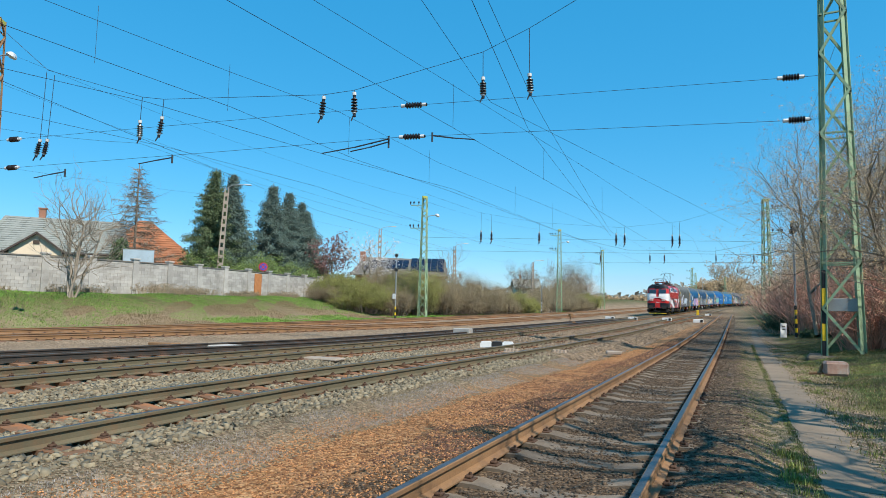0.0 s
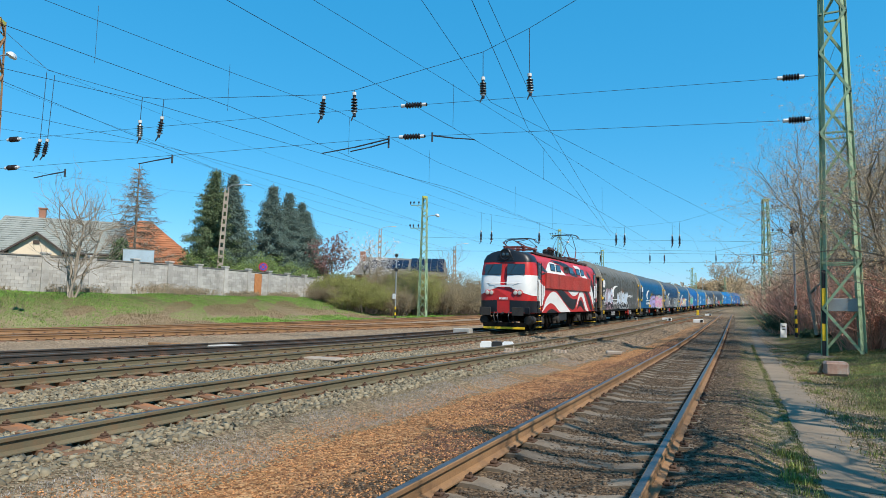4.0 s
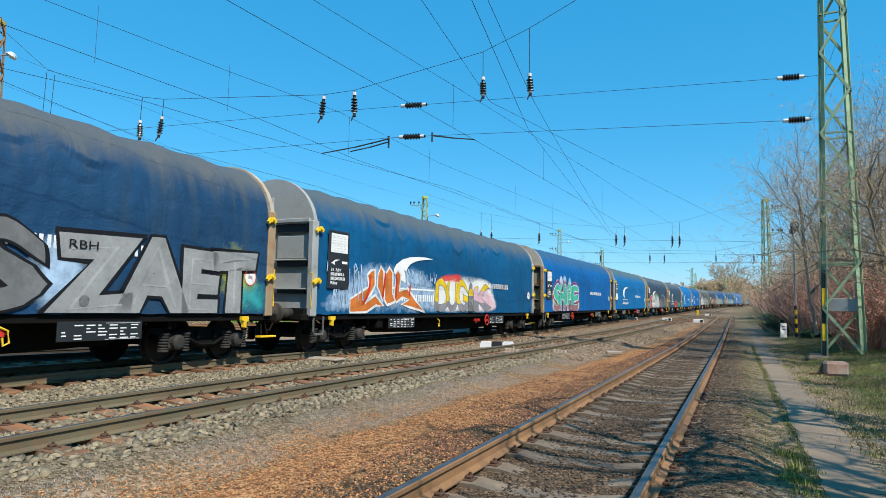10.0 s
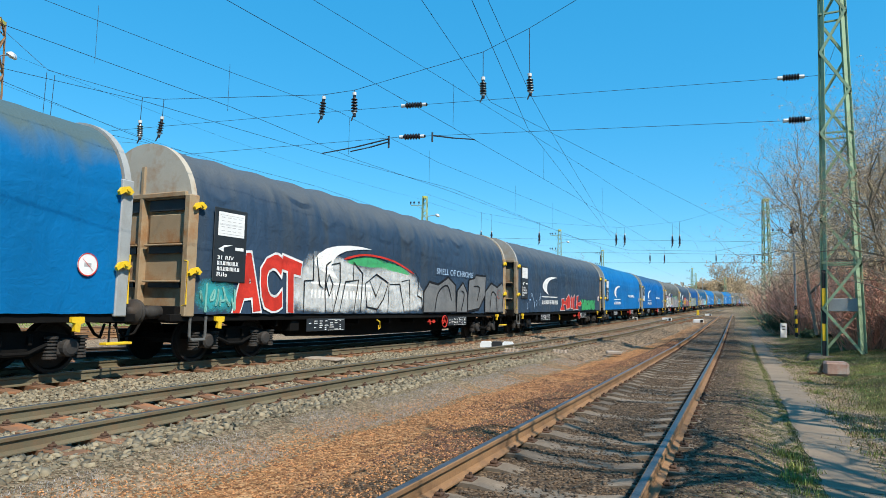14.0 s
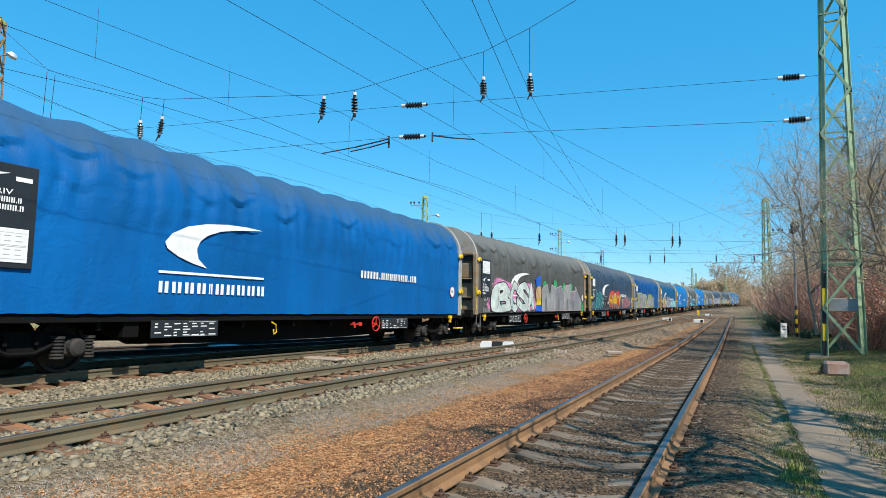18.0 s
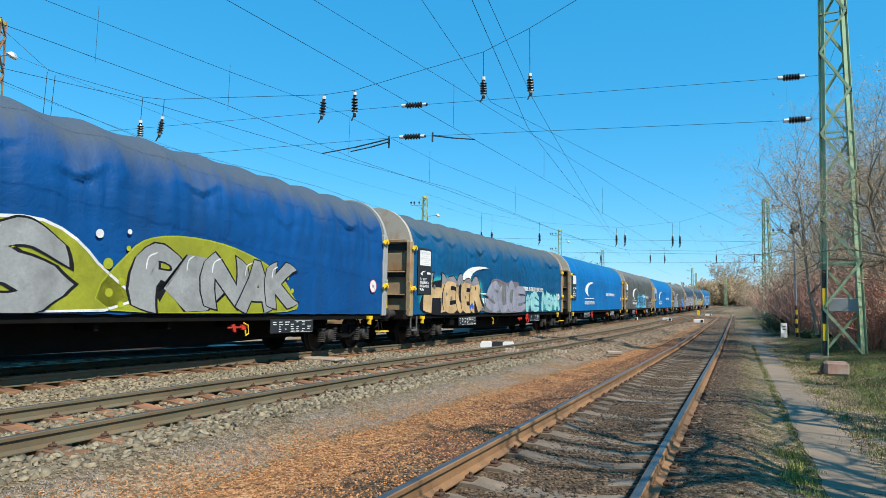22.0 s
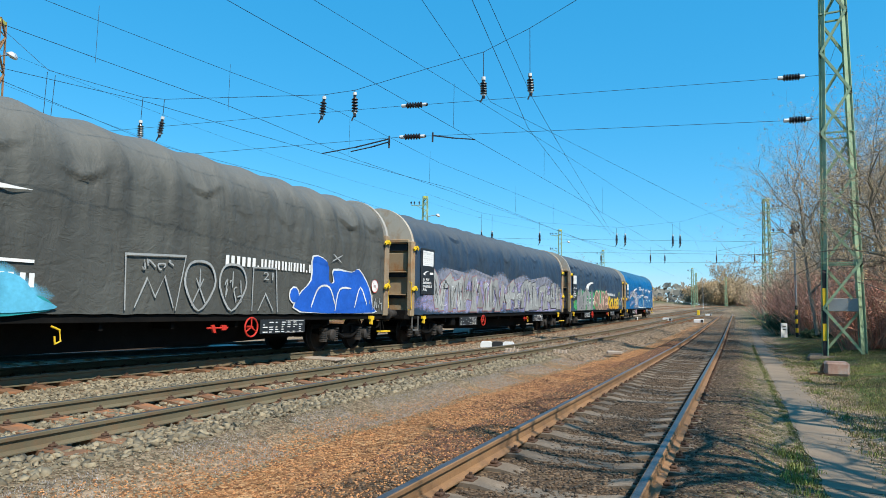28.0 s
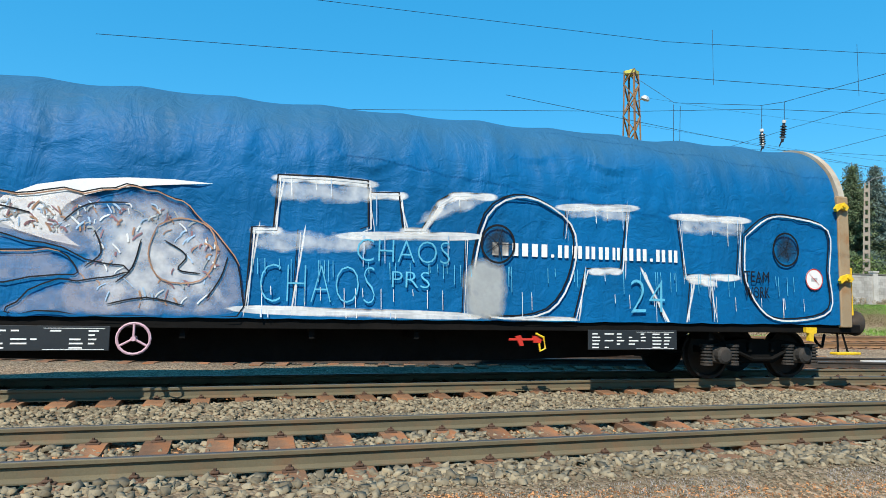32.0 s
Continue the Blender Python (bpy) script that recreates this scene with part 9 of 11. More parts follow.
def house_solar():
    h = thing("house", "low house with solar panels on its red roof", "house", "houses behind the wall")
    m = Matrix.Translation((-8.6, 131, 0)) @ Matrix.Rotation(-0.03, 4, "Z")

    def P(x, y, z):
        return tuple(m @ Vector((x, y, z)))
    bm = bmesh.new()
    box(bm, 0, 4, 5.2, 18, 8, 6.4)
    bmesh.ops.transform(bm, matrix=m, verts=bm.verts)
    part("wall", bm, clay_orange, h)
    bm = bmesh.new()
    roof_slab(bm, [P(-10, -1, 7.7), P(9.6, -1, 7.7), P(9.0, 4, 11.2), P(-8.0, 4, 11.6)])
    roof_slab(bm, [P(9.6, 9, 7.7), P(-10, 9, 7.7), P(-8.0, 4, 11.6), P(9.0, 4, 11.2)])
    rf = part("roof", bm, roof_dull, h)
    for bank_, (x0, x1) in enumerate(((-7.4, 1.6), (2.0, 8.9))):
        cols = 7 if bank_ == 0 else 5
        for c in range(cols):
            for r_ in range(2 if bank_ == 0 else 3):
                bm = bmesh.new()
                wd = (x1 - x0) / cols
                z0 = 8.5 + r_ * 0.98 + (0.5 if bank_ == 0 else 0)
                yy = -1 + (z0 - 7.7) / 3.6 * 5
                q = [(x0 + c * wd + 0.06, yy, z0), (x0 + (c + 1) * wd - 0.06, yy, z0), (x0 + (c + 1) * wd - 0.06, yy + 1.25, z0 + 0.9), (x0 + c * wd + 0.06, yy + 1.25, z0 + 0.9)]
                roof_slab(bm, [P(a, b - 0.12, cc + 0.12) for a, b, cc in q], 0.06)
                part("solar_panel", bm, solar_blue, rf, "dark blue solar panel")
    bm = bmesh.new()
    box(bm, -8.0, 3, 11.6, 1.1, 1.1, 2.0, None, 0.03)
    bmesh.ops.transform(bm, matrix=m, verts=bm.verts)
    part("chimney", bm, brick_red, h)


def house_far():
    h = thing("house", "low grey-roofed house far behind the hedge", "house", "houses behind the wall")
    m = Matrix.Translation((22.0, 172, -1.6)) @ Matrix.Diagonal((0.45, 1, 1, 1))
    bm = bmesh.new()
    box(bm, 0, 0, 6.0, 14, 8, 6)
    bmesh.ops.transform(bm, matrix=m, verts=bm.verts)
    part("wall", bm, plaster_cream, h)
    bm = bmesh.new()
    roof_slab(bm, [tuple(m @ Vector(q)) for q in ((-8, -5, 8.6), (8, -5, 8.6), (8, 0, 11.0), (-8, 0, 11.0))])
    roof_slab(bm, [tuple(m @ Vector(q)) for q in ((8, 5, 8.6), (-8, 5, 8.6), (-8, 0, 11.0), (8, 0, 11.0))])
    part("roof", bm, roof_slate, h)
    bm = bmesh.new()
    box(bm, -3, 0.5, 11.4, 0.9, 0.9, 1.6)
    bmesh.ops.transform(bm, matrix=m, verts=bm.verts)
    part("chimney", bm, brick_red, h)


screen_blue = surf("screen_pale_blue", (0.36, 0.45, 0.50), 0.6, 0.1, 20, 1.5, 0.1, 0, (0.24, 0.28, 0.30), 0.4, 1.2)


def metal_screen():
    """A ribbed sheet-metal screen on two posts, standing behind the yard wall."""
    t = thing("metal_screen", "pale blue-grey ribbed metal screen behind the block wall", "screen", m=Matrix.Translation((-24.4, 52.0, 1.4)) @ Matrix.Rotation(0.45, 4, "Z"))
    bm = bmesh.new()
    for k in range(16):
        box(bm, -1.05 + k * 0.14, 0.02 if k % 2 else 0, 2.05, 0.142, 0.02, 3.9)
    part("sheet", bm, screen_blue, t)
    for x in (-1.1, 0.0, 1.1):
        bm = bmesh.new()
        box(bm, x, 0.07, 2.02, 0.08, 0.08, 4.04, bevel=0.008)
        part("post", bm, metal_grey, t)
    bm = bmesh.new()
    box(bm, 0, 0.03, 4.03, 2.3, 0.07, 0.05, bevel=0.008)
    part("top_rail", bm, metal_grey, t)


metal_screen()
house_grey()
house_red()
house_solar()
house_far()

conifer("tall dark green garden spruce", -23.5, 66, 1.6, 13.6, 4.7, 1, needle_green)
conifer("dark spruce close beside a taller one", -22.0, 67, 1.6, 13.2, 4.2, 2, needle_blue)
conifer("blue-green garden spruce with a pointed top", -19.4, 73, 1.6, 13.4, 4.6, 3, needle_blue)
conifer("blue-green garden spruce with a double top", -18.0, 75, 1.6, 12.9, 4.5, 4, needle_blue)
conifer("broad blue spruce at the end of the row", -16.5, 77.5, 1.6, 11.0, 4.4, 5, needle_blue)
conifer("dense green spruce between two taller ones", -22.9, 69.0, 1.6, 11.8, 5.0, 8, needle_green)
conifer("dense blue-green spruce in the row", -17.3, 78.5, 1.6, 12.2, 4.6, 9, needle_blue)
conifer("leafless brown larch with level branches", -28.6, 60, 1.6, 12.6, 5.0, 6, None, True)
conifer("small green yew beside the house", -28.4, 57, 1.6, 5.0, 1.9, 7, needle_green)
bare_tree("tree", "bare grey many-stemmed tree in front of the block wall", -22.4, 39.5, 1.2, 7.0, 11, bark_grey, 5, 5, 0, None, rad=0.085, fork=(2, 3))
bare_tree("tree", "small plum tree with dark reddish leaves", -12.9, 76, 1.7, 6.6, 12, bark_brown, 5, 2, 0, leaf_plum, 0.16, 5, fork=(2, 4))
bare_tree("tree", "white blossoming fruit tree behind the hedge", -7.6, 74, 1.9, 6.4, 13, bark_grey, 5, 2, 0, blossom, 0.10, 4, fork=(2, 4))
bare_tree("tree", "bare tree behind the hedge", 2.6, 128, 3.5, 9.0, 14, bark_grey, 5, 2, fork=(2, 3))
for tx, ty, th, sd in ((16.6, 136, 7.5, 61), (24.8, 142, 8.5, 62), (28.6, 146, 9.0, 63), (33.0, 150, 8.0, 64), (21.4, 152, 7.0, 65)):
    bare_tree("tree", "bare grey-brown tree beside a far house", tx, ty, float(rise(ty)), th, sd, bark_brown, 6, 3, 0, leaf_olive, 0.12, 2, 0.10, (2, 3))
bare_tree("tree", "bare tree at the edge of the yard", -40.0, 46, 1.7, 8.0, 15, bark_grey, 5, 2, fork=(2, 3))

# garden hedge behind the wall, then the overgrown bank to the right of it
for i, (px, py, w, h) in enumerate(((-21.4, 64.5, 4.4, 4.9), (-18.8, 67.5, 4.2, 4.8), (-16.8, 72, 4.5, 4.3), (-15.4, 76, 3.5, 3.8))):
    shrub("loose spring-green garden hedge behind the wall", px, py, 1.6, w, h, 30 + i, cane_grey, leaf_green, 12, 60, 0.11)
BANK = [(-7.6, 62, 4.8, 3.5, leaf_spring), (-5.4, 60, 5.0, 3.3, leaf_spring), (-9.6, 66, 4.2, 2.6, None), (-8.8, 60, 3.6, 1.9, None), (-2.4, 62, 3.6, 3.6, None), (-0.6, 66, 4.2, 4.2, leaf_spring),
        (1.6, 69, 5.2, 4.8, leaf_olive), (4.2, 72, 5.4, 5.0, None), (6.6, 75, 5.4, 4.6, leaf_olive), (9.0, 79, 5.2, 3.2, None), (11.6, 83, 5.0, 2.6, leaf_spring), (13.4, 88, 4.6, 2.6, leaf_spring),
        (8.0, 84, 6.0, 3.8, None), (3.2, 78, 6.0, 5.2, leaf_olive), (-1.8, 72, 5.0, 4.8, leaf_olive), (-4.2, 68, 4.6, 4.6, leaf_olive), (16.0, 98, 6.0, 3.2, None), (18.6, 106, 6.0, 3.2, leaf_olive),
        (21.0, 116, 7.0, 5.0, None), (24.5, 126, 8.0, 5.0, leaf_olive), (28.0, 138, 9.0, 6.0, None), (33.0, 152, 10, 6.0, blossom), (38.0, 166, 11, 6.0, None), (21.6, 101, 5.0, 2.6, None), (24.6, 110, 5.0, 2.8, leaf_olive), (28.0, 120, 6.0, 3.0, None), (31.5, 130, 6.0, 3.4, leaf_spring)]
for i, (px, py, w, h, lf) in enumerate(BANK):
    lab = {None: "leafless grey-brown thicket on the railway bank", leaf_spring: "yellow-green willow bush on the railway bank", leaf_olive: "budding olive-brown thicket on the railway bank", blossom: "white flowering blackthorn on the railway bank"}[lf]
    px, py = px - 2.2, py + 1.8
    jit = random.Random(400 + i)
    shrub(lab, px, py, land_z(px, py) - 0.05, w * jit.uniform(0.75, 1.05), h * jit.uniform(0.68, 1.12), 60 + i, cane_grey, lf or leaf_olive, 18 if lf is leaf_spring else (12 if lf else 5), 120, 0.075)



# ---- the near side: footpath, thicket, trees ----
path_mat = surf("path_asphalt", (0.255, 0.188, 0.126), 0.95, 0.2, 60, 1.2, 0.5, 0, (0.14, 0.105, 0.07), 0.5, 1.5)


def footpath():
    """A worn asphalt footpath beside the siding, in slabs with open joints and broken edges."""
    t = thing("footpath", "narrow worn asphalt footpath beside the siding", "footpath", kind="structure")
    r = random.Random(9)
    y = 1.0
    while y < 62:
        y1 = y + r.uniform(1.2, 2.2)
        lo, hi = [], []
        n = 7
        for i in range(n + 1):
            yy = y + (y1 - 0.02 - y) * i / n
            x0, h = siding(yy)
            wl_, wr = 2.03 + r.uniform(-0.025, 0.025) + 0.004 * yy, 2.58 + r.uniform(-0.06, 0.06)
            for off, lst in ((wl_, lo), (wr, hi)):
                px, py = x0 + off * math.cos(h), yy - off * math.sin(h)
                lst.append((px, py, land_z(px, py) + 0.010 + r.uniform(-0.003, 0.003)))
        v = [q for q in lo] + [q for q in hi] + [(a, b, c - 0.12) for a, b, c in lo] + [(a, b, c - 0.12) for a, b, c in hi]
        m = n + 1
        f = []
        for i in range(n):
            f.append((i, m + i, m + i + 1, i + 1))
            f.append((i + 1, 2 * m + i + 1, 2 * m + i, i))
            f.append((m + i, 3 * m + i, 3 * m + i + 1, m + i + 1))
        f.append((0, 2 * m, 3 * m, m))
        mesh_part("path_slab", v, f, path_mat, t)
        y = y1


footpath()

# trees and bushes along the path
bare_tree("tree", "bare grey poplar with twisted branches and buds", 15.8, 27.5, 0.6, 7.6, 21, bark_grey, 7, 1, -0.14, leaf_buds, 0.05, 2, 0.085, (2, 3), 0.04)
bare_tree("tree", "bare grey tree beside the signal post", 18.6, 31, 0.6, 8.0, 22, bark_grey, 7, 1, -0.02, leaf_buds, 0.06, 2, 0.09, (2, 3), 0.06)
bare_tree("tree", "bare slender tree in the thicket", 17.6, 25, 0.8, 7.6, 23, bark_grey, 6, 3, 0, leaf_rust, 0.05, 4, 0.07, (2, 4), 0.08)
bare_tree("tree", "bare tree with rusty catkins beside the lattice mast", 15.6, 20.6, 0.7, 7.6, 24, bark_brown, 6, 3, -0.05, leaf_rust, 0.04, 5, 0.07, (2, 4), 0.04)
bare_tree("tree", "budding brown tree overhanging the path", 13.6, 17.2, 0.6, 6.4, 25, bark_brown, 6, 3, -0.06, leaf_rust, 0.034, 5, 0.06, (2, 4), 0.0)
bare_tree("tree", "bare upright tree deep in the thicket", 18.8, 28.6, 0.7, 8.6, 35, bark_grey, 6, 2, 0.0, leaf_buds, 0.05, 3, 0.08, (2, 4), 0.12)
bare_tree("tree", "bare pale tree behind the signal post", 21.0, 34.5, 0.7, 9.0, 36, bark_grey, 6, 3, 0.0, leaf_buds, 0.06, 4, 0.09, (2, 4), 0.14)
bare_tree("tree", "bare tree at the bend of the path", 27.6, 45, 0.9, 8.4, 26, bark_grey, 6, 2, 0.0, leaf_buds, 0.08, 2, 0.12, (2, 3), 0.08)
bare_tree("tree", "bare tree behind the far lattice mast", 35.0, 62, 1.2, 8.0, 27, bark_grey, 6, 2, 0, leaf_buds, 0.10, 3, 0.13, (2, 3), 0.08)
bare_tree("tree", "bare tree beyond the signal", 44.0, 78, 1.6, 8.5, 28, bark_brown, 5, 3, 0, leaf_buds, 0.14, 3, 0.13, (2, 4))
# beyond the picture's edge, known by their shadows on path and track
bare_tree("tree", "bare young tree beside the path", 7.1, 1.7, 0.2, 5.6, 38, bark_grey, 6, 3, -0.04, None, rad=0.11, fork=(2, 4))
bare_tree("tree", "bare tree that throws its shadow over the path", 7.2, 1.0, 0.2, 8.6, 31, bark_grey, 6, 2, -0.16, None, rad=0.15, fork=(2, 3))
bare_tree("tree", "bare leaning tree that shades the siding", 9.4, 4.2, 0.5, 8.6, 32, bark_grey, 6, 2, -0.14, None, rad=0.14, fork=(2, 3))
bare_tree("tree", "bare tree behind the viewpoint", 5.6, -2.4, 0.0, 8.6, 33, bark_grey, 6, 2, -0.1, None, rad=0.15, fork=(2, 3))
bare_tree("tree", "bare tree at the thicket's edge", 11.2, 8.6, 0.6, 7.4, 34, bark_grey, 6, 2, 0.02, leaf_rust, 0.05, 2, rad=0.09, fork=(2, 3))

THICKET = [(20.4, 32.4, 2.4, 3.8, cane_red), (21.2, 37.4, 2.4, 4.0, cane_red), (21.9, 40, 3.0, 4.0, cane_red), (24.4, 44.5, 3.0, 3.6, cane_red), (27.6, 51, 3.2, 3.6, cane_red), (31.4, 58.5, 3.6, 3.8, cane_red),
           (36.2, 68, 4.2, 4.0, cane_red), (42.0, 79, 5.0, 4.6, cane_tan), (22.8, 37.5, 4.0, 5.6, cane_tan), (26.0, 43, 4.4, 6.0, cane_tan), (30.0, 51, 5.0, 6.4, cane_tan), (16.6, 23.2, 3.6, 3.4, cane_red), (18.0, 25.4, 3.6, 3.6, cane_red), (14.9, 22.6, 2.0, 2.2, cane_red), (20.0, 29, 4.0, 3.4, cane_red), (21.8, 33, 4.0, 3.2, cane_red), (23.6, 37, 4.4, 3.2, cane_red),
           (25.6, 41, 4.4, 3.4, cane_red), (28.0, 47, 5.0, 3.4, cane_red), (31.0, 54, 6.0, 4.0, cane_red), (35.5, 66, 7.0, 4.6, cane_red), (40.5, 76, 8.0, 5.4, cane_tan), (46.0, 88, 9.0, 6.0, cane_tan),
           (53.0, 102, 10.0, 6.5, cane_tan), (61.0, 118, 12.0, 7.5, cane_tan), (15.6, 18.4, 2.8, 2.8, cane_tan), (16.8, 20.6, 2.8, 3.2, cane_tan), (19.5, 24, 4.0, 4.4, cane_tan), (22.5, 28.5, 4.5, 4.6, cane_tan)]
for i, (px, py, w, h, cn) in enumerate(THICKET):
    red = cn is cane_red
    shrub("dense reddish bramble canes beside the path" if red else "dense grey-brown leafless thicket beside the path", px, py, land_z(px, py) - 0.05, w, h, 130 + i, cn, None if red else leaf_buds, 1 if red else 4, 210 if py < 30 else (150 if py < 50 else 90), 0.04 if py < 40 else 0.12)

for px, py, w, h, sd in ((21.2, 39.6, 1.8, 1.5, 501), (22.6, 43.0, 2.0, 1.5, 502), (18.9, 33.0, 1.2, 0.5, 504)):
    shrub("dark evergreen bush in the shade of the thicket", px, py, land_z(px, py) - 0.05, w, h, sd, cane_tan, needle_green, 14, 60, 0.07)

# brushwood along the foot of the wall
for i, (px, py, w, h) in enumerate(((-29.6, 36.0, 3.2, 1.0), (-27.6, 39.6, 2.6, 0.8), (-24.4, 43.6, 3.4, 1.1), (-20.6, 48.0, 3.6, 1.2), (-19.2, 50.6, 3.2, 1.0), (-17.0, 55.4, 2.8, 0.8), (-14.8, 60.6, 3.0, 0.9), (-12.2, 66.5, 3.4, 1.2), (-10.4, 64.4, 3.2, 1.4))):
    shrub("low brown brushwood at the foot of the wall", px, py, land_z(px, py) - 0.05, w * 1.15, h * 0.75, 520 + i, cane_tan, leaf_olive, 1, 130, 0.05)

# distance: copse and tree line
for i, (px, py, w, h) in enumerate(((103, 252, 14, 9), (109, 254, 14, 11), (116, 262, 16, 10), (124, 275, 18, 9), (70, 290, 18, 4), (56, 280, 18, 4), (45, 260, 16, 4), (130, 290, 20, 8.5), (92, 300, 16, 5))):
    shrub("hazy budding copse at the far end of the yard", px, py, float(rise(py)) - 0.2, w, h, 170 + i, cane_tan, leaf_buds, 10, 90, 0.55)
bare_tree("tree", "tall poplar in the far copse", 115, 262, 4.0, 17, 41, bark_grey, 5, 2, 0, leaf_buds, 0.4, 5, 0.3)
woods_v, woods_f = [], []
wr_ = random.Random(77)
for i in range(2600):
    a = wr_.uniform(-0.95, 0.9)
    dist_ = wr_.uniform(420, 520)
    px, py = math.sin(a) * dist_, math.cos(a) * dist_
    hh = 9 + 4 * math.sin(a * 23) + 3 * math.sin(a * 61)
    for j in range(3):
        c = Vector((px + wr_.gauss(0, 3), py + wr_.gauss(0, 3), 4 + hh * wr_.random() ** 0.7))
        s = wr_.uniform(1.2, 2.6)
        k = len(woods_v)
        d = Vector((wr_.gauss(0, 1), wr_.gauss(0, 1), wr_.gauss(0, 1))).normalized()
        b = d.orthogonal().normalized()
        woods_v += [tuple(c - d * s), tuple(c + b * s), tuple(c + d * s), tuple(c - b * s)]
        woods_f.append((k, k + 1, k + 2, k + 3))
tagged(mesh_part("far_woods", woods_v, woods_f, leafy("woods_haze", (0.17, 0.16, 0.13), 0.25)), "hazy brown-green belt of woods on the horizon", "woods", kind="stuff")



# ---- masts, overhead line, signals ----
wire_mat = surf("wire_dark", (0.05, 0.055, 0.06), 0.5, 0.1, 20, 2, 0, 0.5)
steel_white = surf("fitting_light", (0.60, 0.60, 0.58), 0.5, 0.1, 20, 2, 0.1)
stripe_black = surf("stripe_black", (0.02, 0.02, 0.02), 0.6, 0.2, 20, 2, 0.1)
stripe_white = surf("stripe_white", (0.72, 0.72, 0.70), 0.6, 0.08, 20, 2, 0.1)
sign_blue = surf("sign_blue", (0.03, 0.07, 0.42), 0.5, 0.1, 20, 2, 0)
mast_yellow = surf("mast_yellow_cap", (0.55, 0.52, 0.10), 0.6, 0.15, 20, 2, 0.2)


def bar(bm, a, b, w):
    """A slim steel angle from a to b, as a square bar."""
    a, b = Vector(a), Vector(b)
    d = b - a
    q = d.to_track_quat("Z", "Y").to_matrix().to_4x4()
    bmesh.ops.create_cube(bm, size=1, matrix=Matrix.Translation((a + b) / 2) @ q @ Matrix.Diagonal((w, w * 0.7, d.length, 1)))


def lattice_mast(label, x, y, z, height, base, top, turn, near=False, panels=12, cap=True):
    t = thing("lattice_mast", label, "catenary mast", "lattice masts", pose(x, y, z, 0, 0, turn))

    def corner(k, h):
        w = (base + (top - base) * h / height) / 2
        return Vector((w * (1 if k in (0, 3) else -1), w * (1 if k in (0, 1) else -1), h))
    lw = 0.15 if near else 0.085
    for k in range(4):
        bm = bmesh.new()
        a, b = corner(k, -0.5), corner(k, height)
        d = b - a
        q = d.to_track_quat("Z", "Y").to_matrix().to_4x4()
        for off, sx, sy in (((0, 0, 0), lw, 0.02), ((0, 0, 0), 0.02, lw)):
            ox = -math.copysign(lw / 2, corner(k, 0).x) if sx > sy else 0
            oy = -math.copysign(lw / 2, corner(k, 0).y) if sy > sx else 0
            bmesh.ops.create_cube(bm, size=1, matrix=Matrix.Translation((a + b) / 2 + Vector((ox, oy, 0))) @ Matrix.Diagonal((1, 1, 1, 1)) @ q @ Matrix.Diagonal((sx, sy, d.length, 1)))
        part("leg", bm, mast_green, t)
    hs = [height * (1 - (1 - i / panels) ** 1.12) for i in range(panels + 1)]
    whole = bmesh.new()
    for i in range(panels):
        for k in range(4):
            k2 = (k + 1) % 4
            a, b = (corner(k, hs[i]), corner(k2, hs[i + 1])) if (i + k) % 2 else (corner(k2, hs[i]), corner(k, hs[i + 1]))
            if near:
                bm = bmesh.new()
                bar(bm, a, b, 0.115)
                # braces on the two side faces are coloured as if in shade
                part("brace", bm, mast_green if k in (0, 2) else mast_shaded, t)
                if i % 3 == 2:
                    bm = bmesh.new()
                    bar(bm, corner(k, hs[i]), corner(k2, hs[i]), 0.07)
                    part("tie", bm, mast_green, t)
            else:
                bar(whole, a, b, 0.075)
    if near:
        whole.free()
    else:
        tagged(part("bracing", whole, mast_green, t), kind="stuff")
    if cap:
        bm = bmesh.new()
        box(bm, 0, 0, height - 0.12, top * 1.05, top * 1.05, 0.22, bevel=0.02)
        part("cap", bm, mast_yellow, t)
    return t


def line_arms(t, levels, side, w=1.1):
    """Cross-arms with pin insulators near a mast's top."""
    for h in levels:
        bm = bmesh.new()
        bar(bm, (0, 0, h), (side * (w + 0.3), 0, h), 0.1)
        bar(bm, (0, 0, h - 0.5), (side * w * 0.8, 0, h - 0.05), 0.06)
        arm = part("cross_arm", bm, mast_green, t)
        for k in (0.55, 1.0, 1.3):
            bm = bmesh.new()
            lathe(bm, [(0.03, 0), (0.03, 0.12), (0.09, 0.14), (0.08, 0.3), (0.0, 0.34)], Matrix.Translation((side * w * k, 0, h + 0.05)), 8)
            part("pin_insulator", bm, insul_dark, arm)


def flood_lamp(t, h, side, reach=1.2):
    bm = bmesh.new()
    tube(bm, [(0, 0, h), (side * reach * 0.5, 0, h + 0.25), (side * reach, 0, h + 0.3)], 0.03)
    lm = part("lamp_arm", bm, metal_grey, t)
    bm = bmesh.new()
    lathe(bm, [(0.0, 0.16), (0.12, 0.14), (0.24, 0.02), (0.26, -0.05), (0.2, -0.12), (0.0, -0.16)], Matrix.Translation((side * reach, 0, h + 0.28)) @ Matrix.Rotation(0.5, 4, "Y"), 14)
    part("lamp_head", bm, alu, lm)


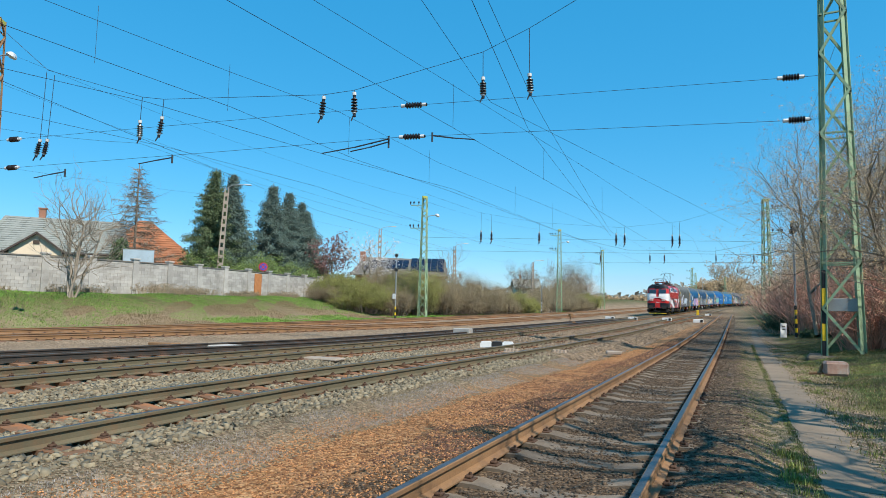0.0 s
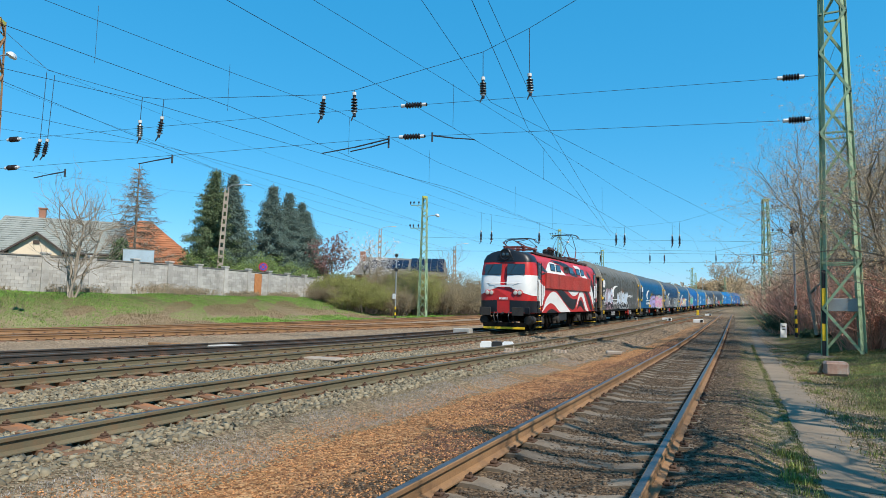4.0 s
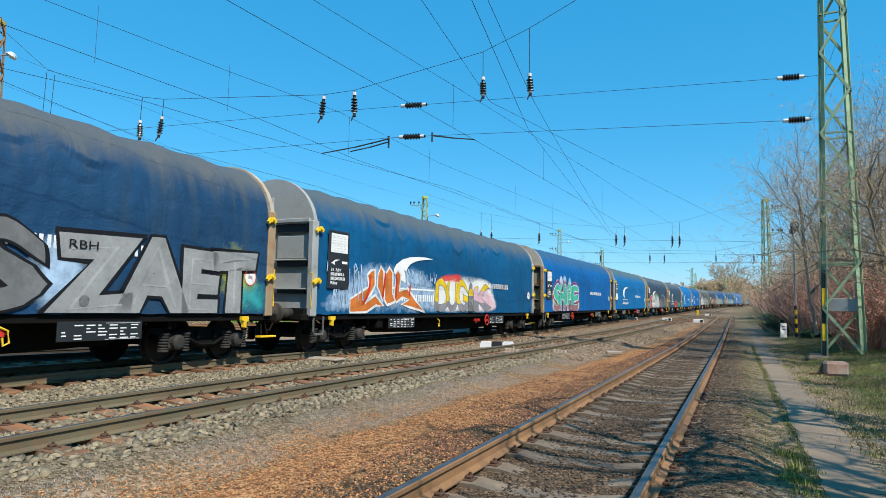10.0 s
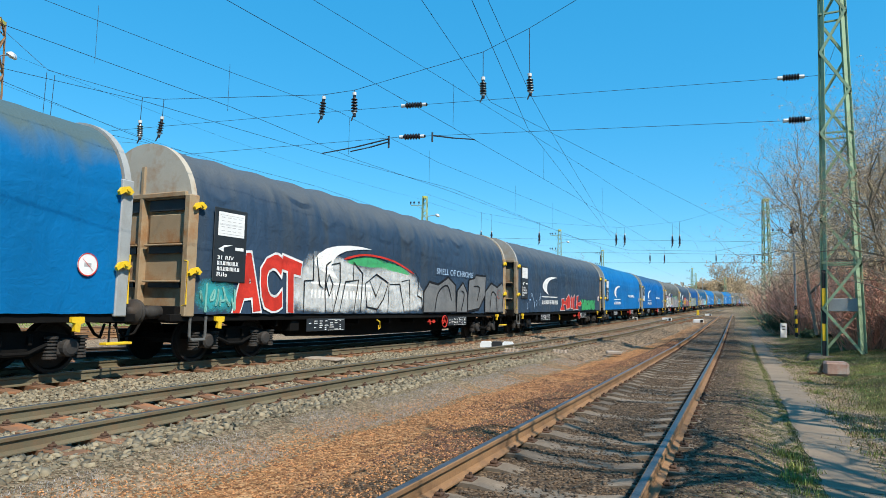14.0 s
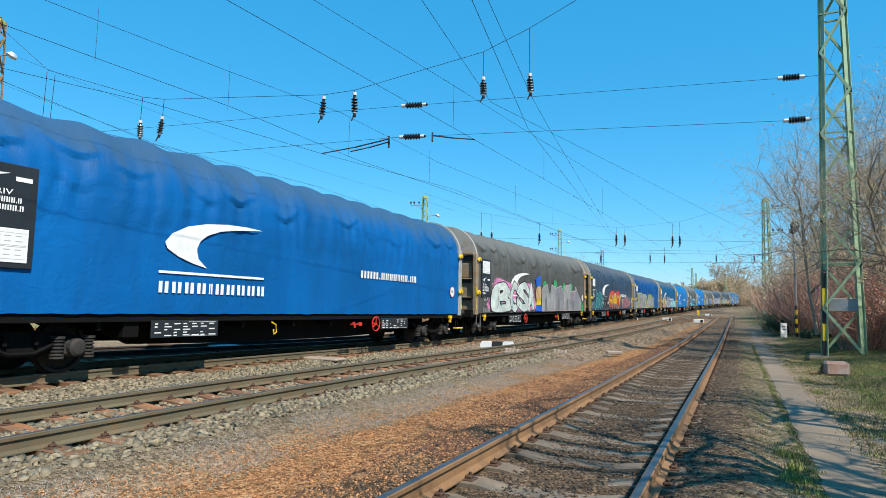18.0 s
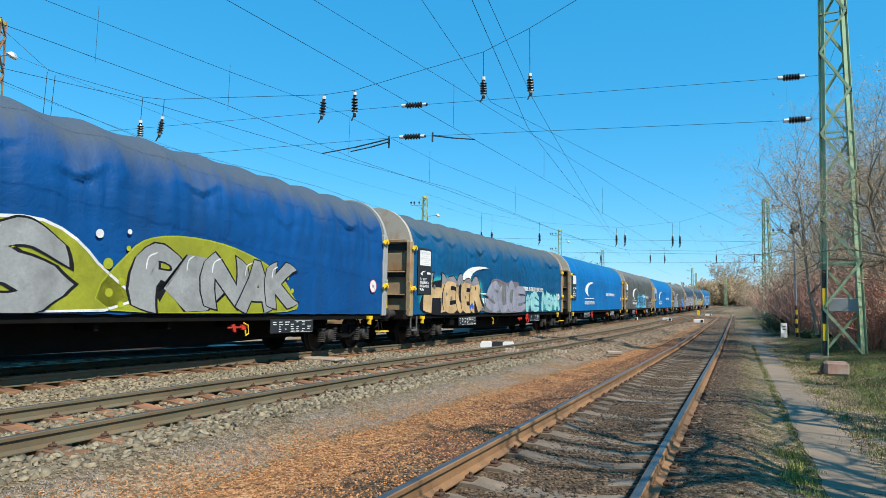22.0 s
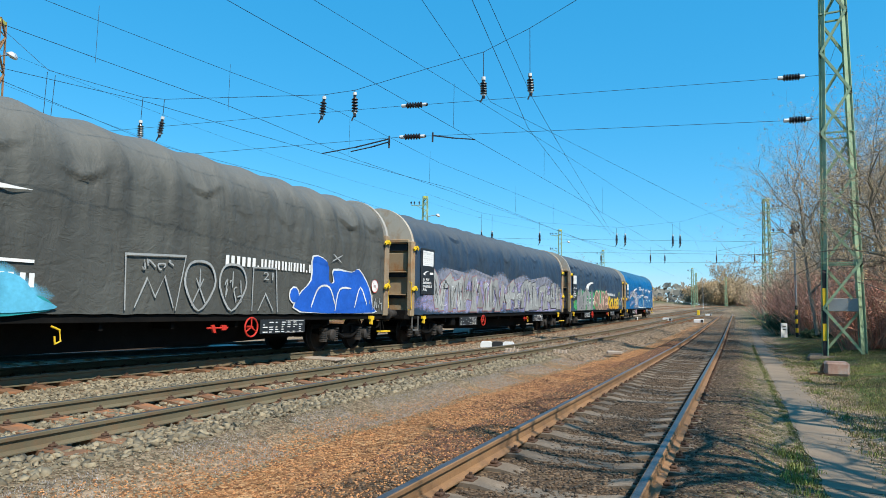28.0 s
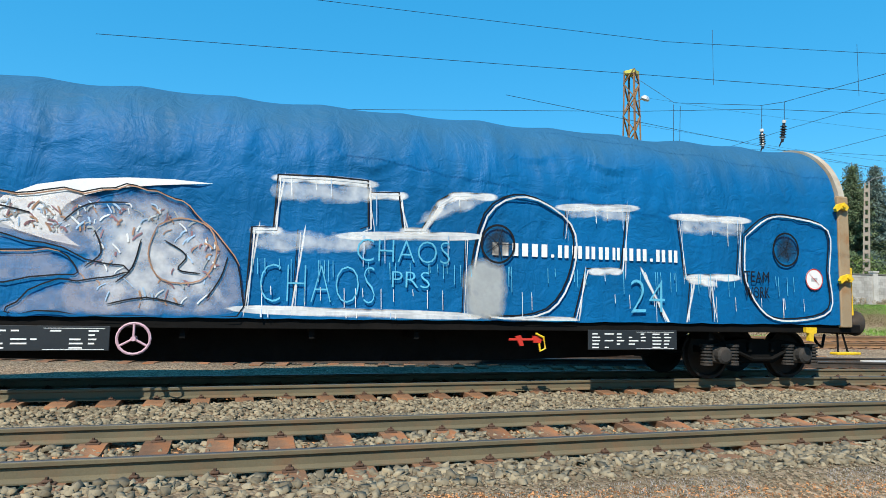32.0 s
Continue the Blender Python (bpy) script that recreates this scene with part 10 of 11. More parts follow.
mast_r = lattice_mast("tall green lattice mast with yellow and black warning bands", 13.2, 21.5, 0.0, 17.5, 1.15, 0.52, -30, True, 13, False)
for k, (h0, h1, mt) in enumerate(((-0.1, 0.45, stripe_black), (0.45, 1.0, mast_yellow), (1.0, 1.55, stripe_black), (1.55, 2.15, mast_yellow), (2.15, 2.75, stripe_black))):
    bm = bmesh.new()
    w0 = 0.575 - 0.018 * (h0 + h1) / 2
    box(bm, -w0 + 0.055, -w0 - 0.008, (h0 + h1) / 2, 0.16, 0.03, h1 - h0, bevel=0.004)
    part("warning_band", bm, yellow_paint if mt is mast_yellow else mt, mast_r)
bm = bmesh.new()
box(bm, 0.02, -0.45, 1.62, 0.85, 0.06, 0.42, bevel=0.015)
part("junction_box", bm, metal_grey, mast_r, "grey metal box between the legs")
bm = bmesh.new()
box(bm, 0, 0, -0.28, 2.1, 2.1, 0.5, bevel=0.08)
part("footing", bm, surf("footing_earthy", (0.13, 0.105, 0.075), 0.95, 0.2, 20, 2, 0.5), mast_r)

mast_l = lattice_mast("rusty brown lattice mast with a round flood lamp", -21.6, 30.0, 0.0, 14.6, 1.1, 0.6, 12, False, 14)
for o in mast_l.children:
    if o.name.startswith(("leg", "bracing")):
        o.material_slots[0].link = "OBJECT"
        o.material_slots[0].material = rail_rust
flood_lamp(mast_l, 12.6, 1, 0.8)
for lab, x, y, h, sd in (("green lattice mast with two cross-arms and a lamp", -1.9, 64, 12.0, -1), ("green lattice mast beyond the hedge", 18.0, 100, 12.9, -1), ("distant green lattice mast", 34.5, 140, 12.8, -1), ("lattice mast behind the bare trees", 30.0, 60, 11.6, 1),
                        ("far lattice mast over the yard", 73, 190, 11.5, -1), ("far lattice mast at the yard's end", 92, 236, 12, -1), ("far lattice mast at the copse", 101, 232, 10.5, -1)):
    z = land_z(x, y)
    mm = lattice_mast(lab, x, y, z, h, 0.82, 0.45, -8, False, 17)
    line_arms(mm, (h - 0.9, h - 3.2), sd)
    if sd < 0 and y < 120:
        flood_lamp(mm, h - 2.2, 1, 1.3)


def concrete_pole_at(label, x, y, z, h, lean=0.0):
    """A street-light pole of reinforced concrete with a ladder of holes."""
    t = thing("concrete_pole", label, "utility pole", "concrete poles", pose(x, y, z, 0, lean, 12))
    bm = bmesh.new()
    for s in (-1, 1):
        plate(bm, [(s * 0.24 - 0.06, 0), (s * 0.24 + 0.06, 0), (s * 0.15 + 0.05, h), (s * 0.15 - 0.05, h)], -0.12, 0.12)
    for i in range(int(h / 0.75)):
        box(bm, 0, 0, 0.4 + i * 0.75, 0.5 - 0.16 * i * 0.75 / h, 0.2, 0.32)
    part("shaft", bm, concrete_pole, t)
    bm = bmesh.new()
    tube(bm, [(0, 0, h), (0.5, 0, h + 0.35), (1.6, 0, h + 0.5)], 0.035)
    ar = part("lamp_arm", bm, metal_grey, t)
    bm = bmesh.new()
    box(bm, 1.9, 0, h + 0.5, 0.7, 0.22, 0.12, bevel=0.04)
    part("lamp_head", bm, alu, ar)


concrete_pole_at("leaning concrete street-light pole behind the wall", -21.4, 62, 1.6, 10.8, 2.2)
concrete_pole_at("concrete street-light pole beside the solar roof", -8.8, 90, 2.4, 9.6)
concrete_pole_at("concrete street-light pole behind the hedge", 1.9, 104, 2.4, 8.8)
concrete_pole_at("slim concrete pole farther along", 17.8, 128, 2.6, 8.0)


def insulator(bm, m, n=5, r=0.15, h=0.85):
    rows = [(0.035, -0.22), (0.06, -0.2), (0.06, 0.0)]
    for i in range(n):
        z = i * (h - 0.2) / n
        rows += [(0.07, z), (r, z + 0.03), (r * 0.96, z + 0.055), (0.07, z + 0.085)]
    rows += [(0.06, h - 0.2), (0.06, h - 0.05), (0.03, h)]
    lathe(bm, rows, m, 12)


def hung_insulator(anchor, top, foot, rod_to=None):
    """An insulator hung on a dropper, with its fork below."""
    t = thing("hanging_insulator", "ribbed brown insulator hung from the cross-span", "insulator", "hanging insulators")
    top, foot = Vector(top), Vector(foot)
    d = top - foot
    L = d.length
    bm = bmesh.new()
    q = d.to_track_quat("Z", "Y").to_matrix().to_4x4()
    insulator(bm, Matrix.Translation(foot + d * 0.25) @ q @ Matrix.Diagonal((1, 1, L * 0.75 / 0.85, 1)), 5, 0.135)
    part("insulator_body", bm, insul_dark, t)
    bm = bmesh.new()
    for k in (0.97, 0.25):
        lathe(bm, [(0.0, -0.07), (0.08, -0.06), (0.08, 0.06), (0.0, 0.07)], Matrix.Translation(foot + d * k) @ q, 10)
    part("cap", bm, steel_white, t)
    bm = bmesh.new()
    rod(bm, anchor, top, 0.014, n=5)
    rod(bm, foot + d * 0.2, foot + Vector((-0.12, 0, -0.1)), 0.03, n=5)
    if rod_to:
        rod(bm, foot, rod_to, 0.012, n=5)
    part("dropper", bm, wire_mat, t)


def rod_insulator(a, b):
    t = thing("rod_insulator", "brown rod insulator in a cross wire", "insulator", "rod insulators")
    a, b = Vector(a), Vector(b)
    d = b - a
    q = d.to_track_quat("Z", "Y").to_matrix().to_4x4()
    bm = bmesh.new()
    insulator(bm, Matrix.Translation(a + d * 0.22) @ q @ Matrix.Diagonal((1, 1, d.length * 0.56 / 0.65, 1)), 6, 0.125)
    part("insulator_body", bm, insul_dark, t)
    bm = bmesh.new()
    for k in (0.14, 0.86):
        lathe(bm, [(0.0, -0.1), (0.07, -0.08), (0.07, 0.08), (0.0, 0.1)], Matrix.Translation(a + d * k) @ q, 8)
    part("cap", bm, steel_white, t)


def wire(label, pts, r=0.011, sag=0.0, n=4):
    """A strung wire through pts, with sag in its spans."""
    full = []
    for a, b in zip(pts, pts[1:]):
        a, b = Vector(a), Vector(b)
        k = 8 if sag else 2
        for i in range(k):
            q = i / k
            p = a.lerp(b, q)
            p.z -= sag * 4 * q * (1 - q)
            full.append(p)
    full.append(Vector(pts[-1]))
    bm = bmesh.new()
    tube(bm, full, r * 0.65, n)
    ob = part("overhead_wire", bm, wire_mat)
    return tagged(ob, label, "wire", "overhead wires")


# the near cross-span between the two masts: head wire, two steady wires, droppers and insulators
wire("head wire of the cross-span between two masts", [(12.9, 21.6, 17.3), (4.84, 23.55, 12.94), (3.13, 23.97, 11.98), (1.4, 24.4, 11.18), (-3.73, 25.66, 9.98), (-5.02, 25.98, 9.87), (-12.36, 27.78, 10.12), (-13.43, 28.04, 10.28), (-18.5, 29.3, 11.88), (-21.5, 30.0, 14.3)], 0.016)
for anc, tp, ft, rt in (((3.13, 23.97, 11.98), (3.15, 23.97, 10.16), (3.2, 23.97, 9.28), None), ((1.4, 24.4, 11.18), (1.41, 24.4, 10.14), (1.43, 24.39, 9.27), None), ((-3.73, 25.66, 9.98), (-3.72, 25.66, 9.86), (-3.69, 25.65, 8.8), None),
                        ((-5.02, 25.98, 9.87), (-5.01, 25.97, 9.77), (-5.1, 25.99, 8.78), None), ((-12.36, 27.78, 10.12), (-12.39, 27.79, 9.31), (-12.52, 27.82, 8.36), None), ((-13.43, 28.04, 10.28), (-13.47, 28.05, 9.19), (-13.43, 28.04, 8.29), None),
                        ((-18.1, 29.2, 11.6), (-18.2, 29.2, 8.56), (-18.4, 29.27, 7.73), None), ((-18.54, 29.3, 11.8), (-18.6, 29.3, 8.57), (-18.75, 29.3, 7.7), None)):
    hung_insulator(anc, tp, ft, rt)
wire("upper steady wire of the cross-span", [(13.5, 21.4, 9.46), (11.53, 21.91, 9.43), (-0.76, 24.93, 9.22)], 0.012)
wire("upper steady wire of the cross-span", [(-1.82, 25.19, 9.21), (-9.33, 27.04, 9.0), (-21.4, 29.9, 8.6)], 0.012)
wire("lower steady wire of the cross-span", [(13.6, 21.4, 7.96), (11.67, 21.88, 7.92), (-0.8, 24.94, 7.95)], 0.012)
wire("lower steady wire of the cross-span", [(-1.86, 25.2, 7.95), (-9.26, 27.02, 7.68), (-21.4, 29.9, 7.25)], 0.012)
for a, b in (((12.35, 21.7, 9.45), (11.43, 21.93, 9.43)), ((-0.7, 24.92, 9.22), (-1.85, 25.2, 9.21)), ((12.5, 21.67, 7.95), (11.58, 21.9, 7.92)), ((-0.74, 24.93, 7.95), (-1.9, 25.21, 7.95)), ((-19.6, 29.5, 8.66), (-20.4, 29.7, 8.63)), ((-19.6, 29.5, 7.33), (-20.4, 29.7, 7.3))):
    rod_insulator(a, b)


def steady_arm(a, b, c):
    t = thing("steady_arm", "dark steel steady arm on the cross wire", "steady arm", "steady arms")
    bm = bmesh.new()
    rod(bm, a, b, 0.03, n=6)
    rod(bm, b, c, 0.024, n=6)
    rod(bm, Vector(a) + Vector((0, 0, 0.12)), Vector(a) - Vector((0, 0, 0.25)), 0.04, n=6)
    part("arm", bm, wire_mat, t)


steady_arm((-2.24, 25.29, 7.9), (-3.6, 25.62, 7.62), (-5.0, 25.97, 7.42))
steady_arm((-2.24, 25.29, 7.78), (-3.0, 25.5, 7.6), (-3.81, 25.68, 7.45))
steady_arm((-0.51, 24.87, 7.96), (0.3, 24.66, 7.82), (1.13, 24.47, 7.73))
steady_arm((-11.78, 27.64, 7.5), (-12.6, 27.85, 7.4), (-13.42, 28.04, 7.28))
steady_arm((-17.15, 28.96, 7.05), (-18.0, 29.2, 6.95), (-18.79, 29.36, 6.81))

# contact and carrying wires along the tracks
WIRES = [("contact wire over the second track", [(-7.3, 3.0, 6.1), (-3.55, 10.01, 6.1), (1.99, 20.54, 6.1), (5.41, 27.07, 6.1), (24.0, 65.0, 6.6), (44, 108, 7.2)], 0.0),
         ("contact wire over the main track", [(-13.0, 2.0, 6.1), (-7.86, 11.16, 6.1), (-5.33, 15.67, 6.1), (-2.89, 21.3, 6.1), (0.2, 26.6, 6.1), (18, 63, 6.6), (37, 104, 7.2)], 0.0),
         ("carrying wire over the main track", [(-13.6, 2.5, 7.6), (-8.17, 12.65, 7.3), (-5.66, 16.56, 7.3), (-3.35, 19.84, 7.3), (-0.22, 27.22, 7.4), (18, 63, 8.4), (37, 104, 8.8)], 0.0),
         ("contact wire over the turnout track", [(-14.5, 7.2, 6.1), (-9.4, 13.28, 6.1), (-7.3, 15.4, 6.1), (-3.95, 20.44, 6.1), (0.37, 26.2, 6.1), (17, 62, 6.6)], 0.0),
         ("carrying wire that crosses the tracks", [(-2.0, 6.0, 6.9), (-0.49, 11.51, 6.9), (1.22, 17.36, 6.9), (18.58, 41.13, 6.9), (30, 58, 8.0)], 0.0),
         ("contact wire near the mast", [(-0.9, 5.0, 6.1), (0.37, 9.84, 6.1), (2.2, 17.03, 6.1), (10.9, 41.89, 6.1), (18, 62, 6.6)], 0.0),
         ("carrying wire near the mast", [(-0.6, 6.5, 6.9), (0.73, 11.46, 6.9), (2.26, 16.82, 6.9), (3.01, 18.63, 6.6), (10.22, 40.18, 6.5), (17.5, 62, 7.4)], 0.0),
         ("contact wire of the outer track", [(-10.6, 10.0, 6.1), (-9.6, 15.99, 6.1), (-6.49, 32.8, 6.1), (2.0, 64, 6.7)], 0.0),
         ("carrying wire of the second track", [(-6.3, 6.0, 7.4), (-2.67, 12.42, 7.3), (0.15, 17.16, 7.3), (6.13, 27.4, 7.3), (24, 62, 8.4), (44, 108, 8.8)], 0.0),
         ("feeder wire of the outer track", [(-19, 10.0, 6.6), (-12.66, 18.05, 6.6), (-9.56, 22.16, 6.6), (-5.75, 28.89, 6.6), (3.6, 62, 7.6)], 0.0),
         ("carrying wire of the outer track", [(-22, 22, 8.4), (-13.43, 28.04, 8.2), (-1.9, 64, 9.0), (18, 100, 10.0)], 0.35),
         ("line wire between the mast tops", [(-21.6, 30, 13.2), (-3.0, 64, 12.2), (16.9, 100, 13.6), (33.4, 140, 13.8)], 0.6),
         ("line wire between the mast tops", [(-21.6, 30, 11.6), (-3.0, 64, 9.9), (16.9, 100, 11.2), (33.4, 140, 11.6)], 0.6),
         ("cross feeder to the tall mast", [(13.2, 21.3, 10.5), (30.0, 60, 10.0)], 0.5),
         ("cross feeder to the tall mast", [(13.2, 21.3, 7.4), (30.0, 60, 8.0)], 0.5),
         ("supply cable strung between street poles", [(-21.4, 62, 12.2), (-8.8, 90, 11.6), (1.9, 104, 10.8), (17.8, 128, 10.4)], 0.7),
         ("supply cable strung between street poles", [(-50, 40, 13.0), (-21.4, 62, 11.6)], 0.5)]
for lab, pts, sg in WIRES:
    wire(lab, pts, 0.009, sg)
# droppers between carrying and contact wires
for (x, y), z0, z1 in (((-5.5, 16.0), 6.1, 7.3), ((-7.2, 12.9), 6.1, 7.32), ((-3.1, 20.5), 6.1, 7.3), ((-0.6, 25.0), 6.1, 7.4), ((3.7, 23.9), 6.1, 7.3), ((0.2, 17.1), 6.1, 7.3), ((8.0, 32.5), 6.15, 7.5), ((3.6, 32.5), 6.15, 7.5), ((6.6, 39.0), 6.2, 7.7)):
    wire("dropper between carrying and contact wire", [(x, y, z0), (x, y, z1)], 0.007)

# the second cross-span, farther along
wire("head wire of the second cross-span", [(-1.9, 63.9, 12.6), (3.64, 62.9, 10.6), (9.25, 62.4, 9.7), (17.0, 61.8, 9.3), (22.5, 61, 9.9), (30, 60, 12.2)], 0.010)
wire("steady wire of the second cross-span", [(-1.9, 63.9, 8.2), (30, 60, 8.0)], 0.014)
wire("steady wire of the second cross-span", [(-1.9, 63.9, 6.9), (30, 60, 6.8)], 0.014)
for x in (3.64, 4.65, 9.25, 16.68, 17.5, 22.1, 22.8):
    top = float(np.interp(x, (-1.9, 3.64, 9.25, 17, 22.5, 30), (12.6, 10.6, 9.7, 9.3, 9.9, 12.2)))
    hung_insulator((x, 62.3, top), (x, 62.3, 8.75), (x, 62.3, 7.6))
wire("head wire of the third cross-span", [(18.0, 100, 13.0), (28, 98, 10.6), (40, 95, 10.4), (52, 92, 13.0)], 0.024)
wire("steady wire of the third cross-span", [(18.0, 100, 8.6), (52, 92, 8.8)], 0.018)
for x in (24, 31, 33, 40, 45):
    y = 100 - (x - 18) * 8 / 34
    hung_insulator((x, y, 11.0), (x, y, 9.9), (x, y, 8.6))


# signals and small lineside things
def banded_post(label, x, y, z, h, colours, disc=None, category="signal post", bands=7):
    t = thing("signal_post", label, category, "lineside posts", Matrix.Translation((x, y, z)))
    bm = bmesh.new()
    rod(bm, (0, 0, -0.2), (0, 0, h), 0.055, n=10)
    part("post", bm, metal_grey, t)
    for i in range(bands):
        bm = bmesh.new()
        rod(bm, (0, 0, 0.1 + i * 0.24), (0, 0, 0.34 + i * 0.24), 0.07, n=12)
        part("band", bm, colours[i % 2], t)
    if disc == "lamp":
        bm = bmesh.new()
        lathe(bm, [(0.24, 0), (0.24, 0.08), (0.17, 0.1), (0.0, 0.1)], Matrix.Translation((0, -0.08, h + 0.1)) @ Matrix.Rotation(math.pi / 2, 4, "X"), 20)
        dk = part("disc", bm, stripe_black, t)
        bm = bmesh.new()
        lathe(bm, [(0.13, 0), (0.1, 0.03), (0.0, 0.035)], Matrix.Translation((0, -0.19, h + 0.1)) @ Matrix.Rotation(math.pi / 2, 4, "X"), 16)
        part("lens", bm, alu, dk)
        bm = bmesh.new()
        rod(bm, (-0.1, 0.0, h - 0.2), (-0.1, -0.3, h - 0.15), 0.16, n=14)
        part("bell", bm, stripe_black, t)
    elif disc == "box":
        bm = bmesh.new()
        box(bm, -0.12, -0.1, 1.9, 0.25, 0.2, 0.42, bevel=0.02)
        part("relay_box", bm, alu, t)
        for hh in (h - 0.1, h - 1.3):
            bm = bmesh.new()
            lathe(bm, [(0.15, 0), (0.15, 0.2), (0.0, 0.2)], Matrix.Translation((0, 0, hh)) @ Matrix.Rotation(math.pi / 2, 4, "X"), 14)
            part("lamp", bm, stripe_black, t)
    return t


banded_post("grey signal post with black and yellow bands at the bank", -3.85, 54, 0.25, 5.4, (stripe_black, yellow_paint), "box", bands=4)
banded_post("banded post with black and white bands at the bank", 13.0, 85, 0.8, 3.6, (stripe_black, stripe_white))
banded_post("black signal post with yellow bands and a round lamp", 19.0, 35.0, 0.0, 6.0, (stripe_black, yellow_paint), "lamp")
banded_post("slim grey post far along the path", 60, 150, 2.2, 6.5, (metal_grey, stripe_white))


def block(name, label, category, x, y, z, sx, sy, sz, material, turn=24, bevel=0.03):
    t = thing(name, label, category, "", pose(x, y, z, 0, 0, -turn))
    bm = bmesh.new()
    box(bm, 0, 0, sz / 2, sx, sy, sz, bevel=bevel)
    part("body", bm, material, t)
    return t


# dwarf signal: a white box with a black middle
ds = thing("dwarf_signal", "low white and black dwarf signal between the tracks", "signal", "", pose(2.05, 24.0, -0.22, 0, 0, -8))
for x0, x1, mt in ((-0.62, -0.2, stripe_white), (-0.2, 0.2, stripe_black), (0.2, 0.62, stripe_white)):
    bm = bmesh.new()
    plate(bm, [(x0, 0), (x1, 0), (x1, 0.26 if abs(x1) < 0.5 else 0.2), (max(x0, x1 - 0.06), 0.3), (x0 + 0.06, 0.3), (x0, 0.26 if abs(x0) < 0.5 else 0.2)], -0.14, 0.14)
    part("lantern_face", bm, mt, ds)
for i, (x, y) in enumerate(((2.31, 21.5), (3.87, 21.4))):
    k = thing("rail_bracket", "pale rusty bracket beside the rail", "rail fitting", "rail brackets", pose(x, y, -0.16, 0, 0, -24))
    bm = bmesh.new()
    for q in (-0.18, -0.06, 0.06, 0.18):
        box(bm, q, 0, 0.06, 0.07, 0.2, 0.16, bevel=0.01)
    box(bm, 0, 0, 0.02, 0.5, 0.25, 0.05, bevel=0.01)
    part("casting", bm, surf("casting_pale_rust", (0.42, 0.33, 0.25), 0.9, 0.2, 20, 3, 0.3), k)
lv = thing("point_lever", "rusty point lever with a round weight", "point lever", "", pose(10.64, 54.3, 0.2))
bm = bmesh.new()
rod(bm, (0, 0, 0), (0.1, 0, 0.75), 0.04)
lathe(bm, [(0.0, -0.15), (0.2, -0.12), (0.2, 0.12), (0.0, 0.15)], Matrix.Translation((0.1, 0, 0.7)), 12)
part("weight", bm, rail_rust, lv)
bm = bmesh.new()
box(bm, 0, 0, 0.08, 0.9, 0.5, 0.2, bevel=0.03)
part("frame", bm, rail_rust, lv)
for lab, x, y in (("low white point lantern", 17.1, 66.4), ("low white point lantern", 19.6, 67.0), ("low white point lantern", 22.9, 66.4), ("low white point lantern", 24.6, 62.6), ("low white point lantern", 40.0, 98.0)):
    t = block("point_lantern", lab, "signal", x, y, float(rise(y)) - 0.2, 0.9, 0.3, 0.34, stripe_white)
    bm = bmesh.new()
    box(bm, 0.3, -0.16, 0.18, 0.24, 0.04, 0.24)
    part("black_face", bm, stripe_black, t)
block("relay_cabinet", "small yellow cabinet beside the track", "cabinet", 36.5, 93, 1.0, 0.35, 0.3, 0.7, yellow_paint)
block("concrete_slab", "flat grey concrete slab in the ballast", "slab", -3.2, 17.7, -0.21, 1.2, 0.5, 0.08, concrete_pole, 24)
block("concrete_slab", "grey concrete cable lid between the tracks", "slab", -7.3, 21.2, -0.22, 1.6, 0.8, 0.16, wall_grey, 24)
block("switch_box", "rusty flat switch box between the tracks", "box", -8.6, 20.4, -0.2, 1.0, 0.4, 0.22, rail_rust, 24)
block("switch_box", "small grey box beside the outer track", "box", 1.1, 33.4, -0.15, 0.9, 0.5, 0.4, wall_grey, 24)
block("wooden_sleeper_end", "weathered pale timber piece beside the siding", "timber", 5.9, 22.4, -0.2, 0.5, 0.25, 0.12, concrete_pole, 10)
st_ = block("marker_stone", "broken pinkish concrete marker stone in the grass", "marker stone", 8.35, 13.9, 0.0, 0.46, 0.34, 0.30, surf("stone_pink", (0.42, 0.25, 0.18), 0.95, 0.25, 20, 4, 0.6, 0, (0.33, 0.31, 0.27), 0.8, 4), 20, 0.05)
bm = bmesh.new()
tube(bm, [(-0.3, 0, 0.0), (-0.26, 0.02, 0.16), (-0.22, 0.0, 0.26)], 0.03)
rod(bm, (-0.5, -0.05, 0.03), (-0.2, 0.02, 0.05), 0.03)
part("iron_pin", bm, rail_rust, st_)
wb = thing("white_board", "small white number board beside the signal post", "sign", "", pose(18.1, 34.6, 0.05))
bm = bmesh.new()
box(bm, 0, 0, 0.4, 0.34, 0.04, 0.75, bevel=0.01)
part("board", bm, stripe_white, wb)
bm = bmesh.new()
box(bm, 0, -0.024, 0.6, 0.16, 0.006, 0.05)
box(bm, 0, -0.024, 0.45, 0.14, 0.006, 0.05)
part("number_bar", bm, stripe_black, wb)
sgn = thing("shunting_signal", "low black and white signal beside the path", "signal", "", pose(38.2, 74.5, 1.0))
bm = bmesh.new()
box(bm, 0, 0, 0.8, 0.7, 0.3, 1.5, bevel=0.06)
part("housing", bm, stripe_black, sgn)
bm = bmesh.new()
lathe(bm, [(0.22, 0), (0.22, 0.04), (0.0, 0.05)], Matrix.Translation((0, -0.16, 1.1)) @ Matrix.Rotation(math.pi / 2, 4, "X"), 16)
part("lamp", bm, stripe_white, sgn)
pb = thing("direction_sign", "white sign boards on the far mast", "sign", "", pose(34.6, 66.5, 1.2))
for dx, dz in ((0.0, 1.9), (1.1, 1.2)):
    bm = bmesh.new()
    box(bm, dx, 0, dz, 0.9, 0.05, 0.65, bevel=0.01)
    part("board", bm, stripe_white, pb)
bm = bmesh.new()
